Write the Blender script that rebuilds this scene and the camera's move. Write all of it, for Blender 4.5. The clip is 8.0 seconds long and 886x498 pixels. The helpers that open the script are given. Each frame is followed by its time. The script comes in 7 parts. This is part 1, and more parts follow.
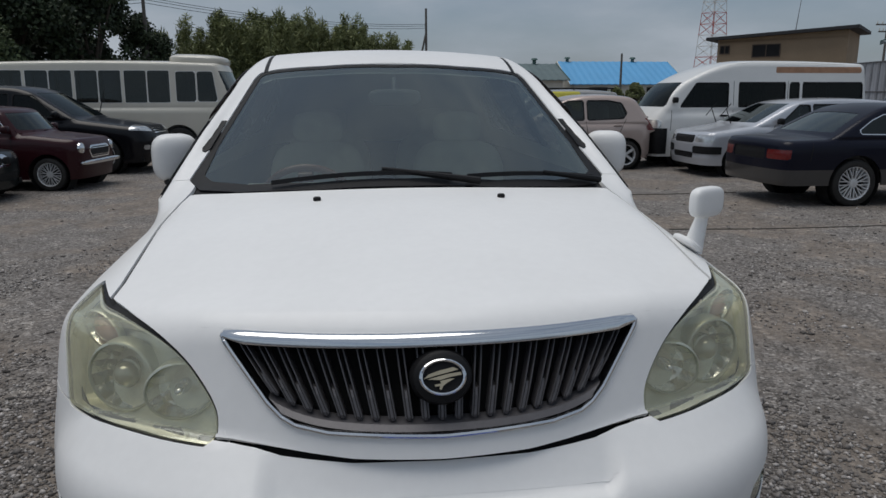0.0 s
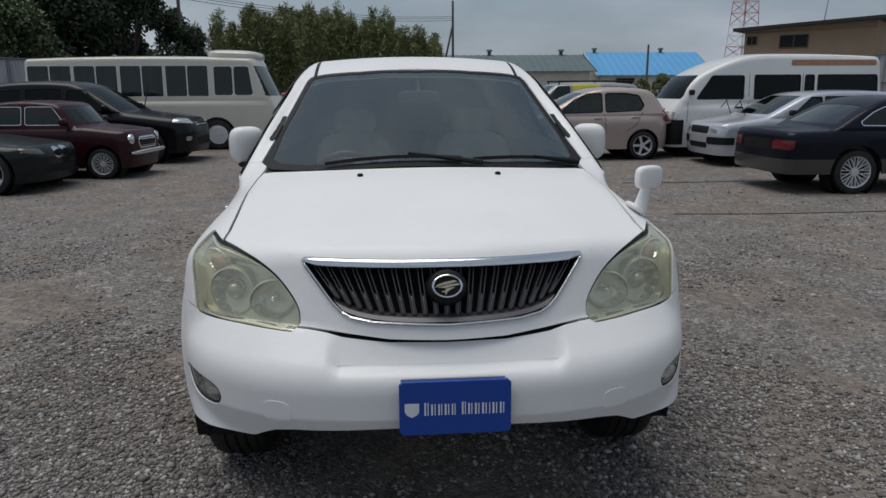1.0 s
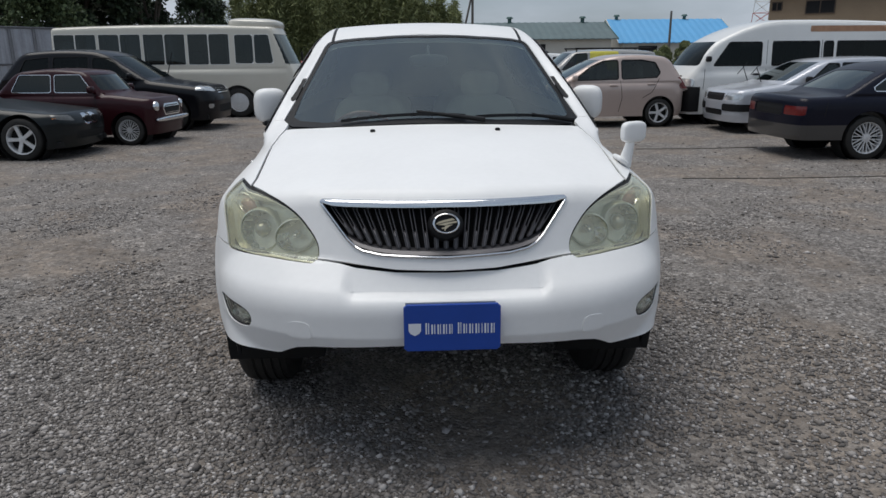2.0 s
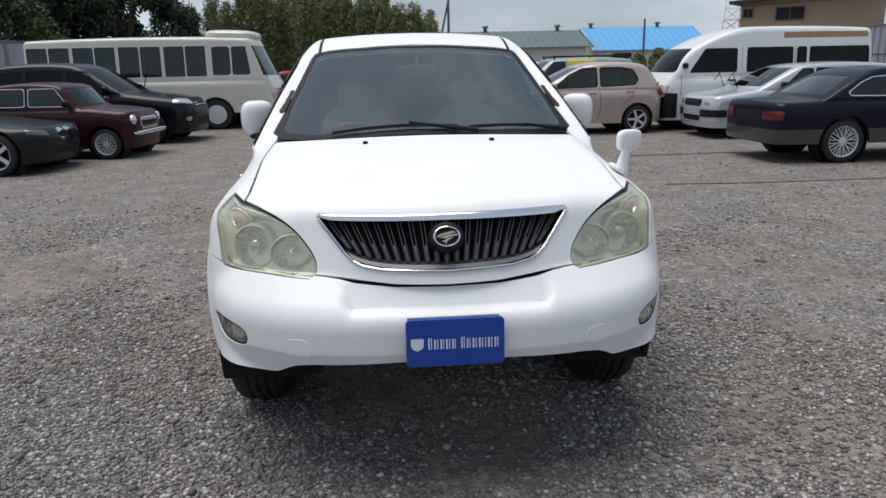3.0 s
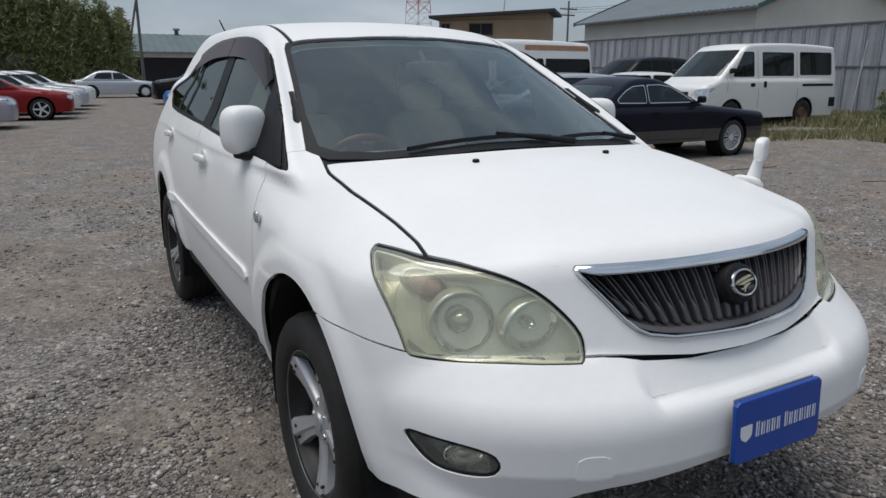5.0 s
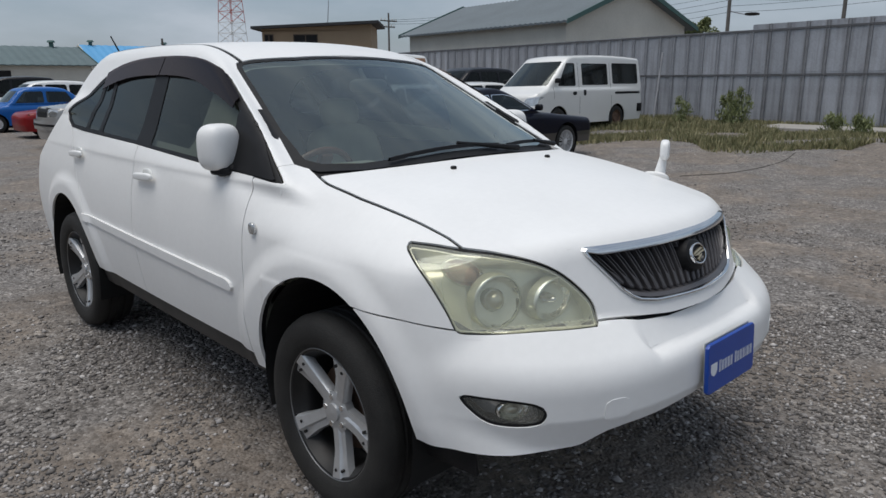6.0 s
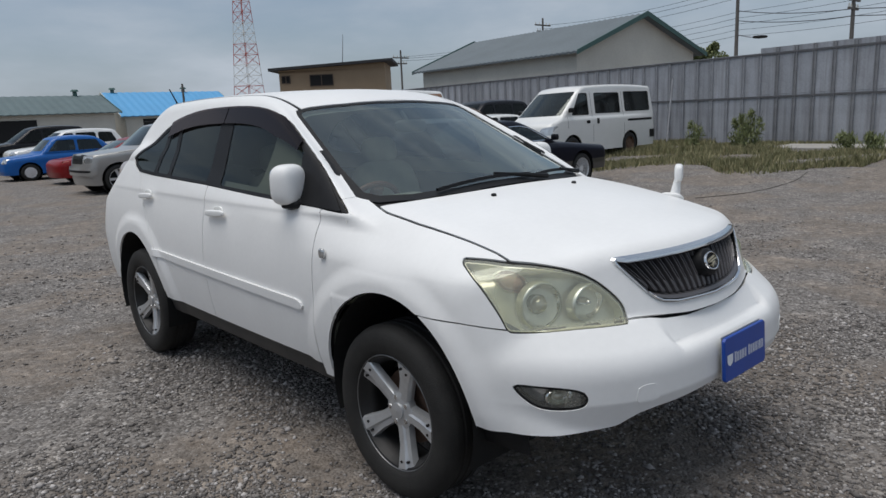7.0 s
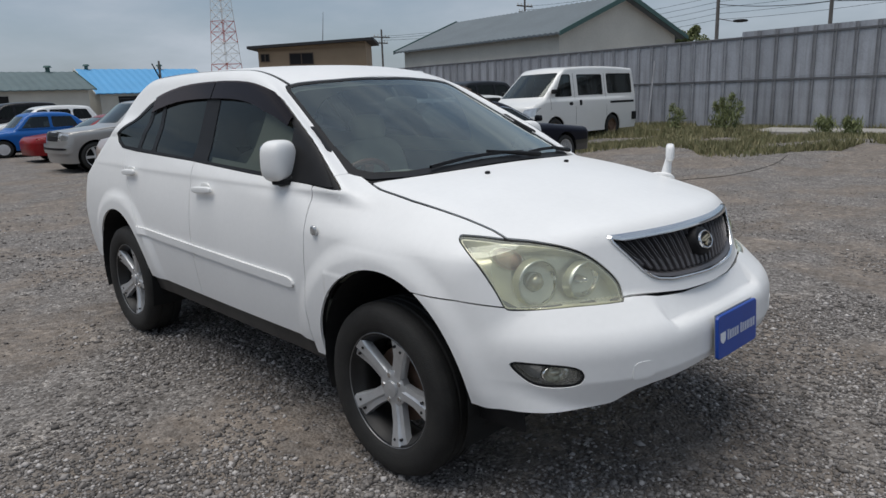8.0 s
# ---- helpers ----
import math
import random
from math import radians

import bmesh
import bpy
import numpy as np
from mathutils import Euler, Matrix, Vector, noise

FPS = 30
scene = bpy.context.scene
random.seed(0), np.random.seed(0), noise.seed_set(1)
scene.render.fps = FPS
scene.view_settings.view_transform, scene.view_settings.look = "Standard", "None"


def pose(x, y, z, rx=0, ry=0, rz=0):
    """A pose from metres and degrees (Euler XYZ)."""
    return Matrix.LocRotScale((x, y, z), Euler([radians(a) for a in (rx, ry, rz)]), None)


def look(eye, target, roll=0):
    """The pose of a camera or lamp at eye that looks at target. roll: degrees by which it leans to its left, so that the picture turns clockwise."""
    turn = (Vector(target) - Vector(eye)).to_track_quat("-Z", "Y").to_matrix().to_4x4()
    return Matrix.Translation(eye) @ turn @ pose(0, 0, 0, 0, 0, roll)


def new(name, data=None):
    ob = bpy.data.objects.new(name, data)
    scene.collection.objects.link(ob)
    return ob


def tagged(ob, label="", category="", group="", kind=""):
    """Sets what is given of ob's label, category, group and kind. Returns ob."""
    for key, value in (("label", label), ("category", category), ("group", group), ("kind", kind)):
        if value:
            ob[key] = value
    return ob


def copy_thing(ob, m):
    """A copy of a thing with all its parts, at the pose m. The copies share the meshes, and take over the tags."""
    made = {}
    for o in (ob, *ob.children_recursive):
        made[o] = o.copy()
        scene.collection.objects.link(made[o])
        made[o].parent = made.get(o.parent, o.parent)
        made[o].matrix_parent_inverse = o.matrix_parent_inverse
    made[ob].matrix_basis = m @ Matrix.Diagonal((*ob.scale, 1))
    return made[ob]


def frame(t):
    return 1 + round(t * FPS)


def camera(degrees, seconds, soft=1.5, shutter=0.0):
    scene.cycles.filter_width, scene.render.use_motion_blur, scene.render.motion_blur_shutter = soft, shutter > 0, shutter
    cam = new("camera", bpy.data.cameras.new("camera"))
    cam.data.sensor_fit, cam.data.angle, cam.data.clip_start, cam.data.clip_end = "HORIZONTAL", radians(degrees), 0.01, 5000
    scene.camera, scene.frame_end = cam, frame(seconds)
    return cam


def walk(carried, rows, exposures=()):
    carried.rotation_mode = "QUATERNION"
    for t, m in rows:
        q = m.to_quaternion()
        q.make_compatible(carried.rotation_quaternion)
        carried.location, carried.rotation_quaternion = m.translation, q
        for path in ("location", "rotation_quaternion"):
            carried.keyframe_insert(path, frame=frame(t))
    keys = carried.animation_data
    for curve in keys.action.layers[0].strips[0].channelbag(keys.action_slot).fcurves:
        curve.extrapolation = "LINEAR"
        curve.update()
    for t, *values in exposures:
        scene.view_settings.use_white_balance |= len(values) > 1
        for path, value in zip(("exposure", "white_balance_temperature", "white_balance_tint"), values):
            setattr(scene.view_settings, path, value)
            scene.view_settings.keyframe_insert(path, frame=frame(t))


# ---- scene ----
cam = camera(64.6, 8.0)
PATH = [
    (0, (-0.148, -2.154, 1.478), (0.078, -0.213, 1.05), -0.1),
    (0.5, (-0.122, -2.551, 1.513), (-0.005, -0.605, 1.066), 0.8),
    (1, (-0.169, -2.89, 1.522), (-0.018, -0.947, 1.071), -0.3),
    (1.5, (-0.14, -3.167, 1.488), (-0.008, -1.25, 0.934), -0.3),
    (1.7, (-0.126, -3.228, 1.498), (-0.04, -1.301, 0.969), -0.7),
    (2.8, (-0.149, -3.182, 1.496), (-0.007, -1.263, 0.949), 0.2),
    (3, (-0.196, -3.17, 1.502), (-0.043, -1.242, 0.993), -1.1),
    (3.5, (-0.43, -2.926, 1.503), (0.023, -1.01, 1.152), 1.3),
    (4, (-0.788, -2.61, 1.493), (-0.329, -0.712, 1.06), -1.2),
    (4.2, (-0.968, -2.488, 1.478), (-0.406, -0.626, 1.012), -2.2),
    (5.3, (-1.693, -1.879, 1.465), (-0.594, -0.283, 0.971), 0.2),
    (5.5, (-1.818, -1.842, 1.471), (-0.61, -0.328, 0.972), -0.6),
    (6, (-2.136, -1.923, 1.495), (-0.802, -0.509, 1.027), -0.3),
    (6.5, (-2.397, -2.005, 1.52), (-1.043, -0.599, 1.084), -3.5),
    (7, (-2.485, -2.123, 1.529), (-1.172, -0.663, 1.15), -2.5),
    (7.5, (-2.497, -2.125, 1.524), (-1.215, -0.643, 1.124), -1.1),
    (8, (-2.517, -2.072, 1.511), (-1.171, -0.658, 1.079), -1.9),
]
EXPOSURE = [(0.0, -0.42), (0.6, -0.38), (1.7, -0.16), (2.8, 0.25), (3.0, 0.28), (3.5, 0.25), (4.2, 0.08), (5.3, 0.0), (6.5, -0.04), (8.0, -0.03)]
walk(cam, [(t, look(eye, target, roll)) for t, eye, target, roll in PATH], EXPOSURE)

# world: thin overcast over a blue sky
SUN_EL, SUN_ROT = radians(76), radians(-70)
world = bpy.data.worlds.new("world")
scene.world = world
world.use_nodes = True
wn, wl = world.node_tree.nodes, world.node_tree.links
wn.clear()
sky = wn.new("ShaderNodeTexSky")
sky.sky_type, sky.sun_disc, sky.sun_elevation, sky.sun_rotation = "NISHITA", False, SUN_EL, SUN_ROT
sky.dust_density, sky.air_density = 2.0, 1.0
where = wn.new("ShaderNodeTexCoord")
stretch = wn.new("ShaderNodeMapping")
stretch.inputs["Scale"].default_value = (1.6, 1.6, 5.0)
wl.new(where.outputs["Generated"], stretch.inputs["Vector"])
cloud = wn.new("ShaderNodeTexNoise")
cloud.inputs["Scale"].default_value, cloud.inputs["Detail"].default_value, cloud.inputs["Roughness"].default_value = 1.7, 6.0, 0.55
wl.new(stretch.outputs["Vector"], cloud.inputs["Vector"])
cover = wn.new("ShaderNodeValToRGB")
cover.color_ramp.elements[0].position, cover.color_ramp.elements[0].color = 0.36, (0.55, 0.55, 0.55, 1)
cover.color_ramp.elements[1].position, cover.color_ramp.elements[1].color = 0.66, (0.97, 0.97, 0.97, 1)
wl.new(cloud.outputs["Fac"], cover.inputs["Fac"])
shade = wn.new("ShaderNodeValToRGB")
shade.color_ramp.elements[0].position, shade.color_ramp.elements[0].color = 0.35, (2.5, 3.12, 3.95, 1)
shade.color_ramp.elements[1].position, shade.color_ramp.elements[1].color = 0.72, (4.7, 5.2, 5.85, 1)
wl.new(cloud.outputs["Fac"], shade.inputs["Fac"])
blend = wn.new("ShaderNodeMix")
blend.data_type = "RGBA"
wl.new(cover.outputs["Color"], blend.inputs["Factor"])
wl.new(sky.outputs["Color"], blend.inputs[6])
wl.new(shade.outputs["Color"], blend.inputs[7])
back = wn.new("ShaderNodeBackground")
back.inputs["Strength"].default_value = 0.11
wl.new(blend.outputs[2], back.inputs["Color"])
wl.new(back.outputs["Background"], wn.new("ShaderNodeOutputWorld").inputs["Surface"])

sun_data = bpy.data.lights.new("sun", "SUN")
sun_data.energy, sun_data.angle, sun_data.color = 2.3, radians(52), (1.0, 0.965, 0.92)
sun = new("sun", sun_data)
sun.matrix_world = look((20 * math.sin(SUN_ROT) * math.cos(SUN_EL), 20 * math.cos(SUN_ROT) * math.cos(SUN_EL), 20 * math.sin(SUN_EL)), (0, 0, 0))


# ---------- materials ----------
def material(name, colour, rough=0.5, metal=0.0, coat=0.0, vary=0.12, scale=8.0, bump=0.0, bump_scale=60.0, fine=0.0, spec=0.5, tint=None):
    """A surface with stains at one scale and grain at a finer one."""
    m = bpy.data.materials.new(name)
    m.use_nodes = True
    n, l = m.node_tree.nodes, m.node_tree.links
    b = n["Principled BSDF"]
    b.inputs["Roughness"].default_value, b.inputs["Metallic"].default_value = rough, metal
    b.inputs["Coat Weight"].default_value, b.inputs["Coat Roughness"].default_value = coat, 0.04
    b.inputs["Specular IOR Level"].default_value = spec
    c = n.new("ShaderNodeTexCoord")
    t = n.new("ShaderNodeTexNoise")
    t.inputs["Scale"].default_value, t.inputs["Detail"].default_value = scale, 5.0
    l.new(c.outputs["Object"], t.inputs["Vector"])
    g = n.new("ShaderNodeTexNoise")
    g.inputs["Scale"].default_value, g.inputs["Detail"].default_value = scale * 14, 3.0
    l.new(c.outputs["Object"], g.inputs["Vector"])
    mix = n.new("ShaderNodeMix")
    mix.data_type = "FLOAT"
    mix.inputs["Factor"].default_value = 0.35
    l.new(t.outputs["Fac"], mix.inputs[2])
    l.new(g.outputs["Fac"], mix.inputs[3])
    r = n.new("ShaderNodeValToRGB")
    dark = tuple(v * (1 - vary) for v in colour)
    light = tint or tuple(min(v * (1 + vary), 0.95) for v in colour)
    r.color_ramp.elements[0].position, r.color_ramp.elements[0].color = 0.32, (*dark, 1)
    r.color_ramp.elements[1].position, r.color_ramp.elements[1].color = 0.68, (*light, 1)
    l.new(mix.outputs[0], r.inputs["Fac"])
    l.new(r.outputs["Color"], b.inputs["Base Color"])
    if bump:
        p = n.new("ShaderNodeBump")
        p.inputs["Strength"].default_value, p.inputs["Distance"].default_value = bump, 0.01
        q = n.new("ShaderNodeTexNoise")
        q.inputs["Scale"].default_value, q.inputs["Detail"].default_value = bump_scale, 4.0
        l.new(c.outputs["Object"], q.inputs["Vector"])
        l.new(q.outputs["Fac"], p.inputs["Height"])
        l.new(p.outputs["Normal"], b.inputs["Normal"])
    return m


def glass_material(name, tint, gloss_rough=0.01, power=1.0, ior=1.8):
    """A thin pane: tinted see-through, with a mirror gloss that grows at a slant."""
    m = bpy.data.materials.new(name)
    m.use_nodes = True
    n, l = m.node_tree.nodes, m.node_tree.links
    n.clear()
    a, b, f, s = n.new("ShaderNodeBsdfTransparent"), n.new("ShaderNodeBsdfGlossy"), n.new("ShaderNodeLayerWeight"), n.new("ShaderNodeMixShader")
    a.inputs["Color"].default_value = (*tint, 1)
    b.inputs["Roughness"].default_value = gloss_rough
    b.inputs["Color"].default_value = (power * 0.94, power, power * 0.96, 1)
    f.inputs["Blend"].default_value = 0.5
    steep, span = n.new("ShaderNodeMath"), n.new("ShaderNodeMapRange")
    steep.operation = "POWER"
    steep.inputs[1].default_value = 4.0
    span.inputs["To Min"].default_value = ((ior - 1) / (ior + 1)) ** 2
    l.new(f.outputs["Facing"], steep.inputs[0])
    l.new(steep.outputs["Value"], span.inputs["Value"])
    l.new(span.outputs["Result"], s.inputs["Fac"])
    l.new(a.outputs["BSDF"], s.inputs[1])
    l.new(b.outputs["BSDF"], s.inputs[2])
    l.new(s.outputs["Shader"], n.new("ShaderNodeOutputMaterial").inputs["Surface"])
    return m


def paint(name, colour, flake=0.0, rough=0.35, coat=0.8):
    return material(name, colour, rough=rough, metal=flake, coat=coat, vary=0.03, scale=3.0, spec=0.3 if coat > 0.5 else 0.12)


PEARL = paint("pearl_white_paint", (0.82, 0.82, 0.81), rough=0.45, coat=0.28)
PEARL.node_tree.nodes["Principled BSDF"].inputs["Coat Roughness"].default_value = 0.18
WHITE = paint("white_paint", (0.74, 0.74, 0.72))
CREAM = paint("cream_paint", (0.60, 0.575, 0.50), rough=0.5)
SILVER = paint("silver_paint", (0.50, 0.52, 0.56), flake=0.35)
NAVY = paint("dark_navy_paint", (0.005, 0.006, 0.015), coat=0.2)
GREYLOW = paint("grey_lower_paint", (0.055, 0.053, 0.052), flake=0.3)
MAROON = paint("maroon_paint", (0.030, 0.006, 0.009), coat=0.35)
BLACKCAR = paint("black_paint", (0.005, 0.005, 0.007), coat=0.35)
DARKGREEN = paint("dark_grey_green_paint", (0.010, 0.013, 0.014), coat=0.35)
BEIGE = paint("beige_metallic_paint", (0.46, 0.37, 0.33), flake=0.3)
BLUECAR = paint("blue_paint", (0.012, 0.11, 0.38), coat=0.4)
REDCAR = paint("red_paint", (0.22, 0.012, 0.014), coat=0.3)
LILAC = paint("pale_violet_silver_paint", (0.38, 0.37, 0.44), flake=0.3)
BLACK = material("black_plastic", (0.012, 0.012, 0.013), rough=0.5, vary=0.2, scale=20, bump=0.15, bump_scale=300, spec=0.2)
SILLGREY = material("dull_dark_grey_plastic", (0.035, 0.034, 0.034), rough=0.6, vary=0.3, scale=6, tint=(0.06, 0.056, 0.052))
# near black that stands in for shade in gaps, recesses and under cars
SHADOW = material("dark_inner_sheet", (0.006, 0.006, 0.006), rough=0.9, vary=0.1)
RUBBER = material("tyre_rubber", (0.012, 0.0115, 0.011), rough=0.75, vary=0.35, scale=12, tint=(0.022, 0.021, 0.019), bump=0.3, bump_scale=180)
CHROME = material("chrome", (0.75, 0.76, 0.77), rough=0.12, metal=1.0, vary=0.05)
ALLOY = material("alloy_rim", (0.55, 0.56, 0.57), rough=0.36, metal=0.6, vary=0.10, scale=20)
ALLOYDARK = material("grey_painted_rim", (0.016, 0.0155, 0.0155), rough=0.5, metal=0.3, vary=0.2, scale=20)
STEEL = material("rusty_steel_rim", (0.16, 0.10, 0.07), rough=0.7, metal=0.3, vary=0.4, scale=16)
SIDEGLASS = glass_material("lightly_tinted_car_glass", (0.32, 0.35, 0.33), power=0.6, ior=1.5)
WINDOW = glass_material("clear_car_glass", (0.60, 0.66, 0.62), ior=2.35)
PRIVACY = glass_material("dark_privacy_glass", (0.07, 0.073, 0.076), power=0.55, ior=1.5)
DARKGLASS = glass_material("dim_car_glass", (0.15, 0.17, 0.175), ior=1.6)
VISOR = glass_material("smoked_visor_plastic", (0.06, 0.045, 0.042), gloss_rough=0.08, power=0.5)
for node in VISOR.node_tree.nodes:
    if node.type == "BSDF_GLOSSY":
        node.inputs["Color"].default_value = (0.55, 0.46, 0.44, 1)
SEAT = material("beige_grey_seat_cloth", (0.62, 0.60, 0.52), rough=0.9, vary=0.12, scale=10, bump=0.3, bump_scale=200)
TRIM = material("beige_grey_dashboard", (0.36, 0.35, 0.29), rough=0.7, vary=0.15, scale=10)
DASH = material("dark_dashboard", (0.10, 0.10, 0.095), rough=0.7, vary=0.15, scale=10)
TAIL = material("red_tail_lamp", (0.13, 0.008, 0.008), rough=0.2, coat=0.4, vary=0.15, scale=15)
AMBER = material("amber_lens", (0.55, 0.18, 0.03), rough=0.15, coat=0.6, vary=0.1)
LAMP = material("clear_lamp_reflector", (0.62, 0.63, 0.63), rough=0.12, metal=0.7, vary=0.35, scale=9)
BLUEPLATE = material("blue_plate_cover", (0.006, 0.055, 0.33), rough=0.42, coat=0.1, vary=0.06)
PRINT = material("white_print", (0.72, 0.75, 0.80), rough=0.5, vary=0.05)
LINING = material("beige_grey_cabin_lining", (0.70, 0.68, 0.60), rough=0.9, vary=0.08, scale=6)


# ---------- mesh tools ----------
def link_mesh(name, verts, faces, mat, parent=None, label="", normals=None, smooth=True):
    me = bpy.data.meshes.new(name)
    me.from_pydata([tuple(map(float, v)) for v in verts], [], faces)
    me.materials.append(mat)
    if smooth:
        me.polygons.foreach_set("use_smooth", [True] * len(me.polygons))
    me.update()
    if normals is not None and len(verts):
        me.normals_split_custom_set_from_vertices([tuple(map(float, n)) for n in normals])
    ob = new(name, me)
    if parent is not None:
        ob.parent = parent
    if label:
        tagged(ob, label)
    return ob


def part(name, bm, mat, parent=None, label="", smooth=False):
    """Links a bmesh as one mesh object under a thing or a part."""
    me = bpy.data.meshes.new(name)
    bmesh.ops.recalc_face_normals(bm, faces=bm.faces)
    bm.to_mesh(me)
    bm.free()
    me.materials.append(mat)
    if smooth:
        me.polygons.foreach_set("use_smooth", [True] * len(me.polygons))
        me.set_sharp_from_angle(angle=radians(38))
    ob = new(name, me)
    if parent is not None:
        ob.parent = parent
    if label:
        tagged(ob, label)
    return ob


def empty(name, m=None):
    ob = new(name)
    ob.empty_display_size = 0.2
    if m is not None:
        ob.matrix_world = m
    return ob


def box(bm, x0, x1, y0, y1, z0, z1, bevel=0.0, segments=2, m=None):
    r = bmesh.ops.create_cube(bm, size=1, matrix=Matrix.Translation(((x0 + x1) / 2, (y0 + y1) / 2, (z0 + z1) / 2)) @ Matrix.Diagonal((x1 - x0, y1 - y0, z1 - z0, 1)))
    vs = r["verts"]
    if bevel:
        es = list({e for v in vs for e in v.link_edges})
        out = bmesh.ops.bevel(bm, geom=es, offset=bevel, segments=segments, profile=0.5, affect="EDGES")
        vs = list({v for f in out["faces"] for v in f.verts} | {v for v in vs if v.is_valid})
    if m is not None:
        bmesh.ops.transform(bm, matrix=m, verts=[v for v in vs if v.is_valid])
    return bm


def rod(bm, a, b, r0, r1=None, sides=10):
    a, b = Vector(a), Vector(b)
    d = b - a
    m = Matrix.Translation((a + b) / 2) @ d.to_track_quat("Z", "Y").to_matrix().to_4x4()
    bmesh.ops.create_cone(bm, cap_ends=True, segments=sides, radius1=r0, radius2=r0 if r1 is None else r1, depth=d.length, matrix=m)
    return bm


def lathe(bm, profile, steps=48, axis="X", centre=(0, 0, 0), closed=False):
    """Turns a profile of (radius, along) about an axis."""
    rings = []
    for i in range(steps):
        a = 2 * math.pi * i / steps
        ring = []
        for r, h in profile:
            p = (h, r * math.cos(a), r * math.sin(a)) if axis == "X" else (r * math.cos(a), h, r * math.sin(a)) if axis == "Y" else (r * math.cos(a), r * math.sin(a), h)
            ring.append(bm.verts.new(Vector(p) + Vector(centre)))
        rings.append(ring)
    for i in range(steps):
        p, q = rings[i], rings[(i + 1) % steps]
        for j in range(len(profile) - (0 if closed else 1)):
            k = (j + 1) % len(profile)
            bm.faces.new((p[j], p[k], q[k], q[j]))
    return bm


def prism(bm, outline, lo, hi, axis="Y", bevel=0.0, m=None):
    """A plate with the given 2D outline: (x, z) for axis Y, (y, z) for axis X, (x, y) for axis Z."""
    def at(p, h):
        return (p[0], h, p[1]) if axis == "Y" else (h, p[0], p[1]) if axis == "X" else (p[0], p[1], h)
    a = [bm.verts.new(at(p, lo)) for p in outline]
    b = [bm.verts.new(at(p, hi)) for p in outline]
    fs = [bm.faces.new(a), bm.faces.new(list(reversed(b)))]
    for i in range(len(a)):
        j = (i + 1) % len(a)
        fs.append(bm.faces.new((a[j], a[i], b[i], b[j])))
    if bevel:
        bmesh.ops.bevel(bm, geom=list({e for f in fs[:2] for e in f.edges}), offset=bevel, segments=2, profile=0.5, affect="EDGES")
    if m is not None:
        bmesh.ops.transform(bm, matrix=m, verts=bm.verts)
    return bm


def spline(points, n=12, closed=True):
    """A smooth curve through 2D or 3D points."""
    p = [np.array(q, float) for q in points]
    out, count = [], len(p)
    for i in range(count if closed else count - 1):
        a, b = p[i], p[(i + 1) % count]
        before = p[i - 1] if closed or i else 2 * a - b
        after = p[(i + 2) % count] if closed or i + 2 < count else 2 * b - a
        for t in np.linspace(0, 1, n, endpoint=False):
            out.append(0.5 * (2 * a + (b - before) * t + (2 * before - 5 * a + 4 * b - after) * t * t + (3 * a - before - 3 * b + after) * t ** 3))
    if not closed:
        out.append(p[-1])
    return np.array(out)


def inside(outline, u, v):
    """Signed distance to a closed 2D outline: negative inside."""
    a = np.asarray(outline, float)
    b = np.roll(a, -1, axis=0)
    d = b - a
    pu, pv = u[:, None] - a[None, :, 0], v[:, None] - a[None, :, 1]
    t = np.clip((pu * d[:, 0] + pv * d[:, 1]) / np.maximum((d ** 2).sum(1), 1e-12), 0, 1)
    dist = np.sqrt(((pu - t * d[:, 0]) ** 2 + (pv - t * d[:, 1]) ** 2).min(1))
    up = (a[None, :, 1] > v[:, None]) != (b[None, :, 1] > v[:, None])
    with np.errstate(divide="ignore", invalid="ignore"):
        cross = u[:, None] < (b[:, 0] - a[:, 0]) * (v[:, None] - a[None, :, 1]) / (b[:, 1] - a[:, 1]) + a[None, :, 0]
    odd = (up & cross).sum(1) % 2 == 1
    return np.where(odd, -dist, dist)


def slope(f, p):
    e = 0.002
    g = np.stack([f(*(p + s).T) - f(*(p - s).T) for s in np.eye(3) * e], 1)
    return g / np.maximum(np.linalg.norm(g, axis=1, keepdims=True), 1e-9)


def sheet(f, axis, start, stop, us, vs, steps=56, level=0.0):
    """Where f = level is first met along one axis, over a grid of the other two: points and quads."""
    uu, vv = np.meshgrid(us, vs, indexing="ij")
    shape = uu.shape
    uu, vv = uu.ravel(), vv.ravel()
    others = [i for i in range(3) if i != axis]

    def at(h, pick=slice(None)):
        p = np.empty((len(uu[pick]), 3))
        p[:, axis], p[:, others[0]], p[:, others[1]] = h, uu[pick], vv[pick]
        return p
    hs = np.linspace(start, stop, steps)
    lo, hi, done = np.full(len(uu), np.nan), np.full(len(uu), np.nan), np.zeros(len(uu), bool)
    before = f(*at(hs[0]).T) - level
    for a, b in zip(hs[:-1], hs[1:]):
        now = f(*at(b).T) - level
        got = ~done & (before > 0) & (now <= 0)
        lo[got], hi[got] = a, b
        done |= got
        before = now
    for _ in range(18):
        mid = (lo + hi) / 2
        out = np.zeros(len(uu), bool)
        out[done] = f(*at(mid[done], done).T) - level > 0
        lo, hi = np.where(out, mid, lo), np.where(out, hi, mid)
    p = at((lo + hi) / 2)
    i = np.arange(len(uu)).reshape(shape)
    q = np.stack([i[:-1, :-1], i[1:, :-1], i[1:, 1:], i[:-1, 1:]], -1).reshape(-1, 4)
    return p, q[done[q].all(1)]


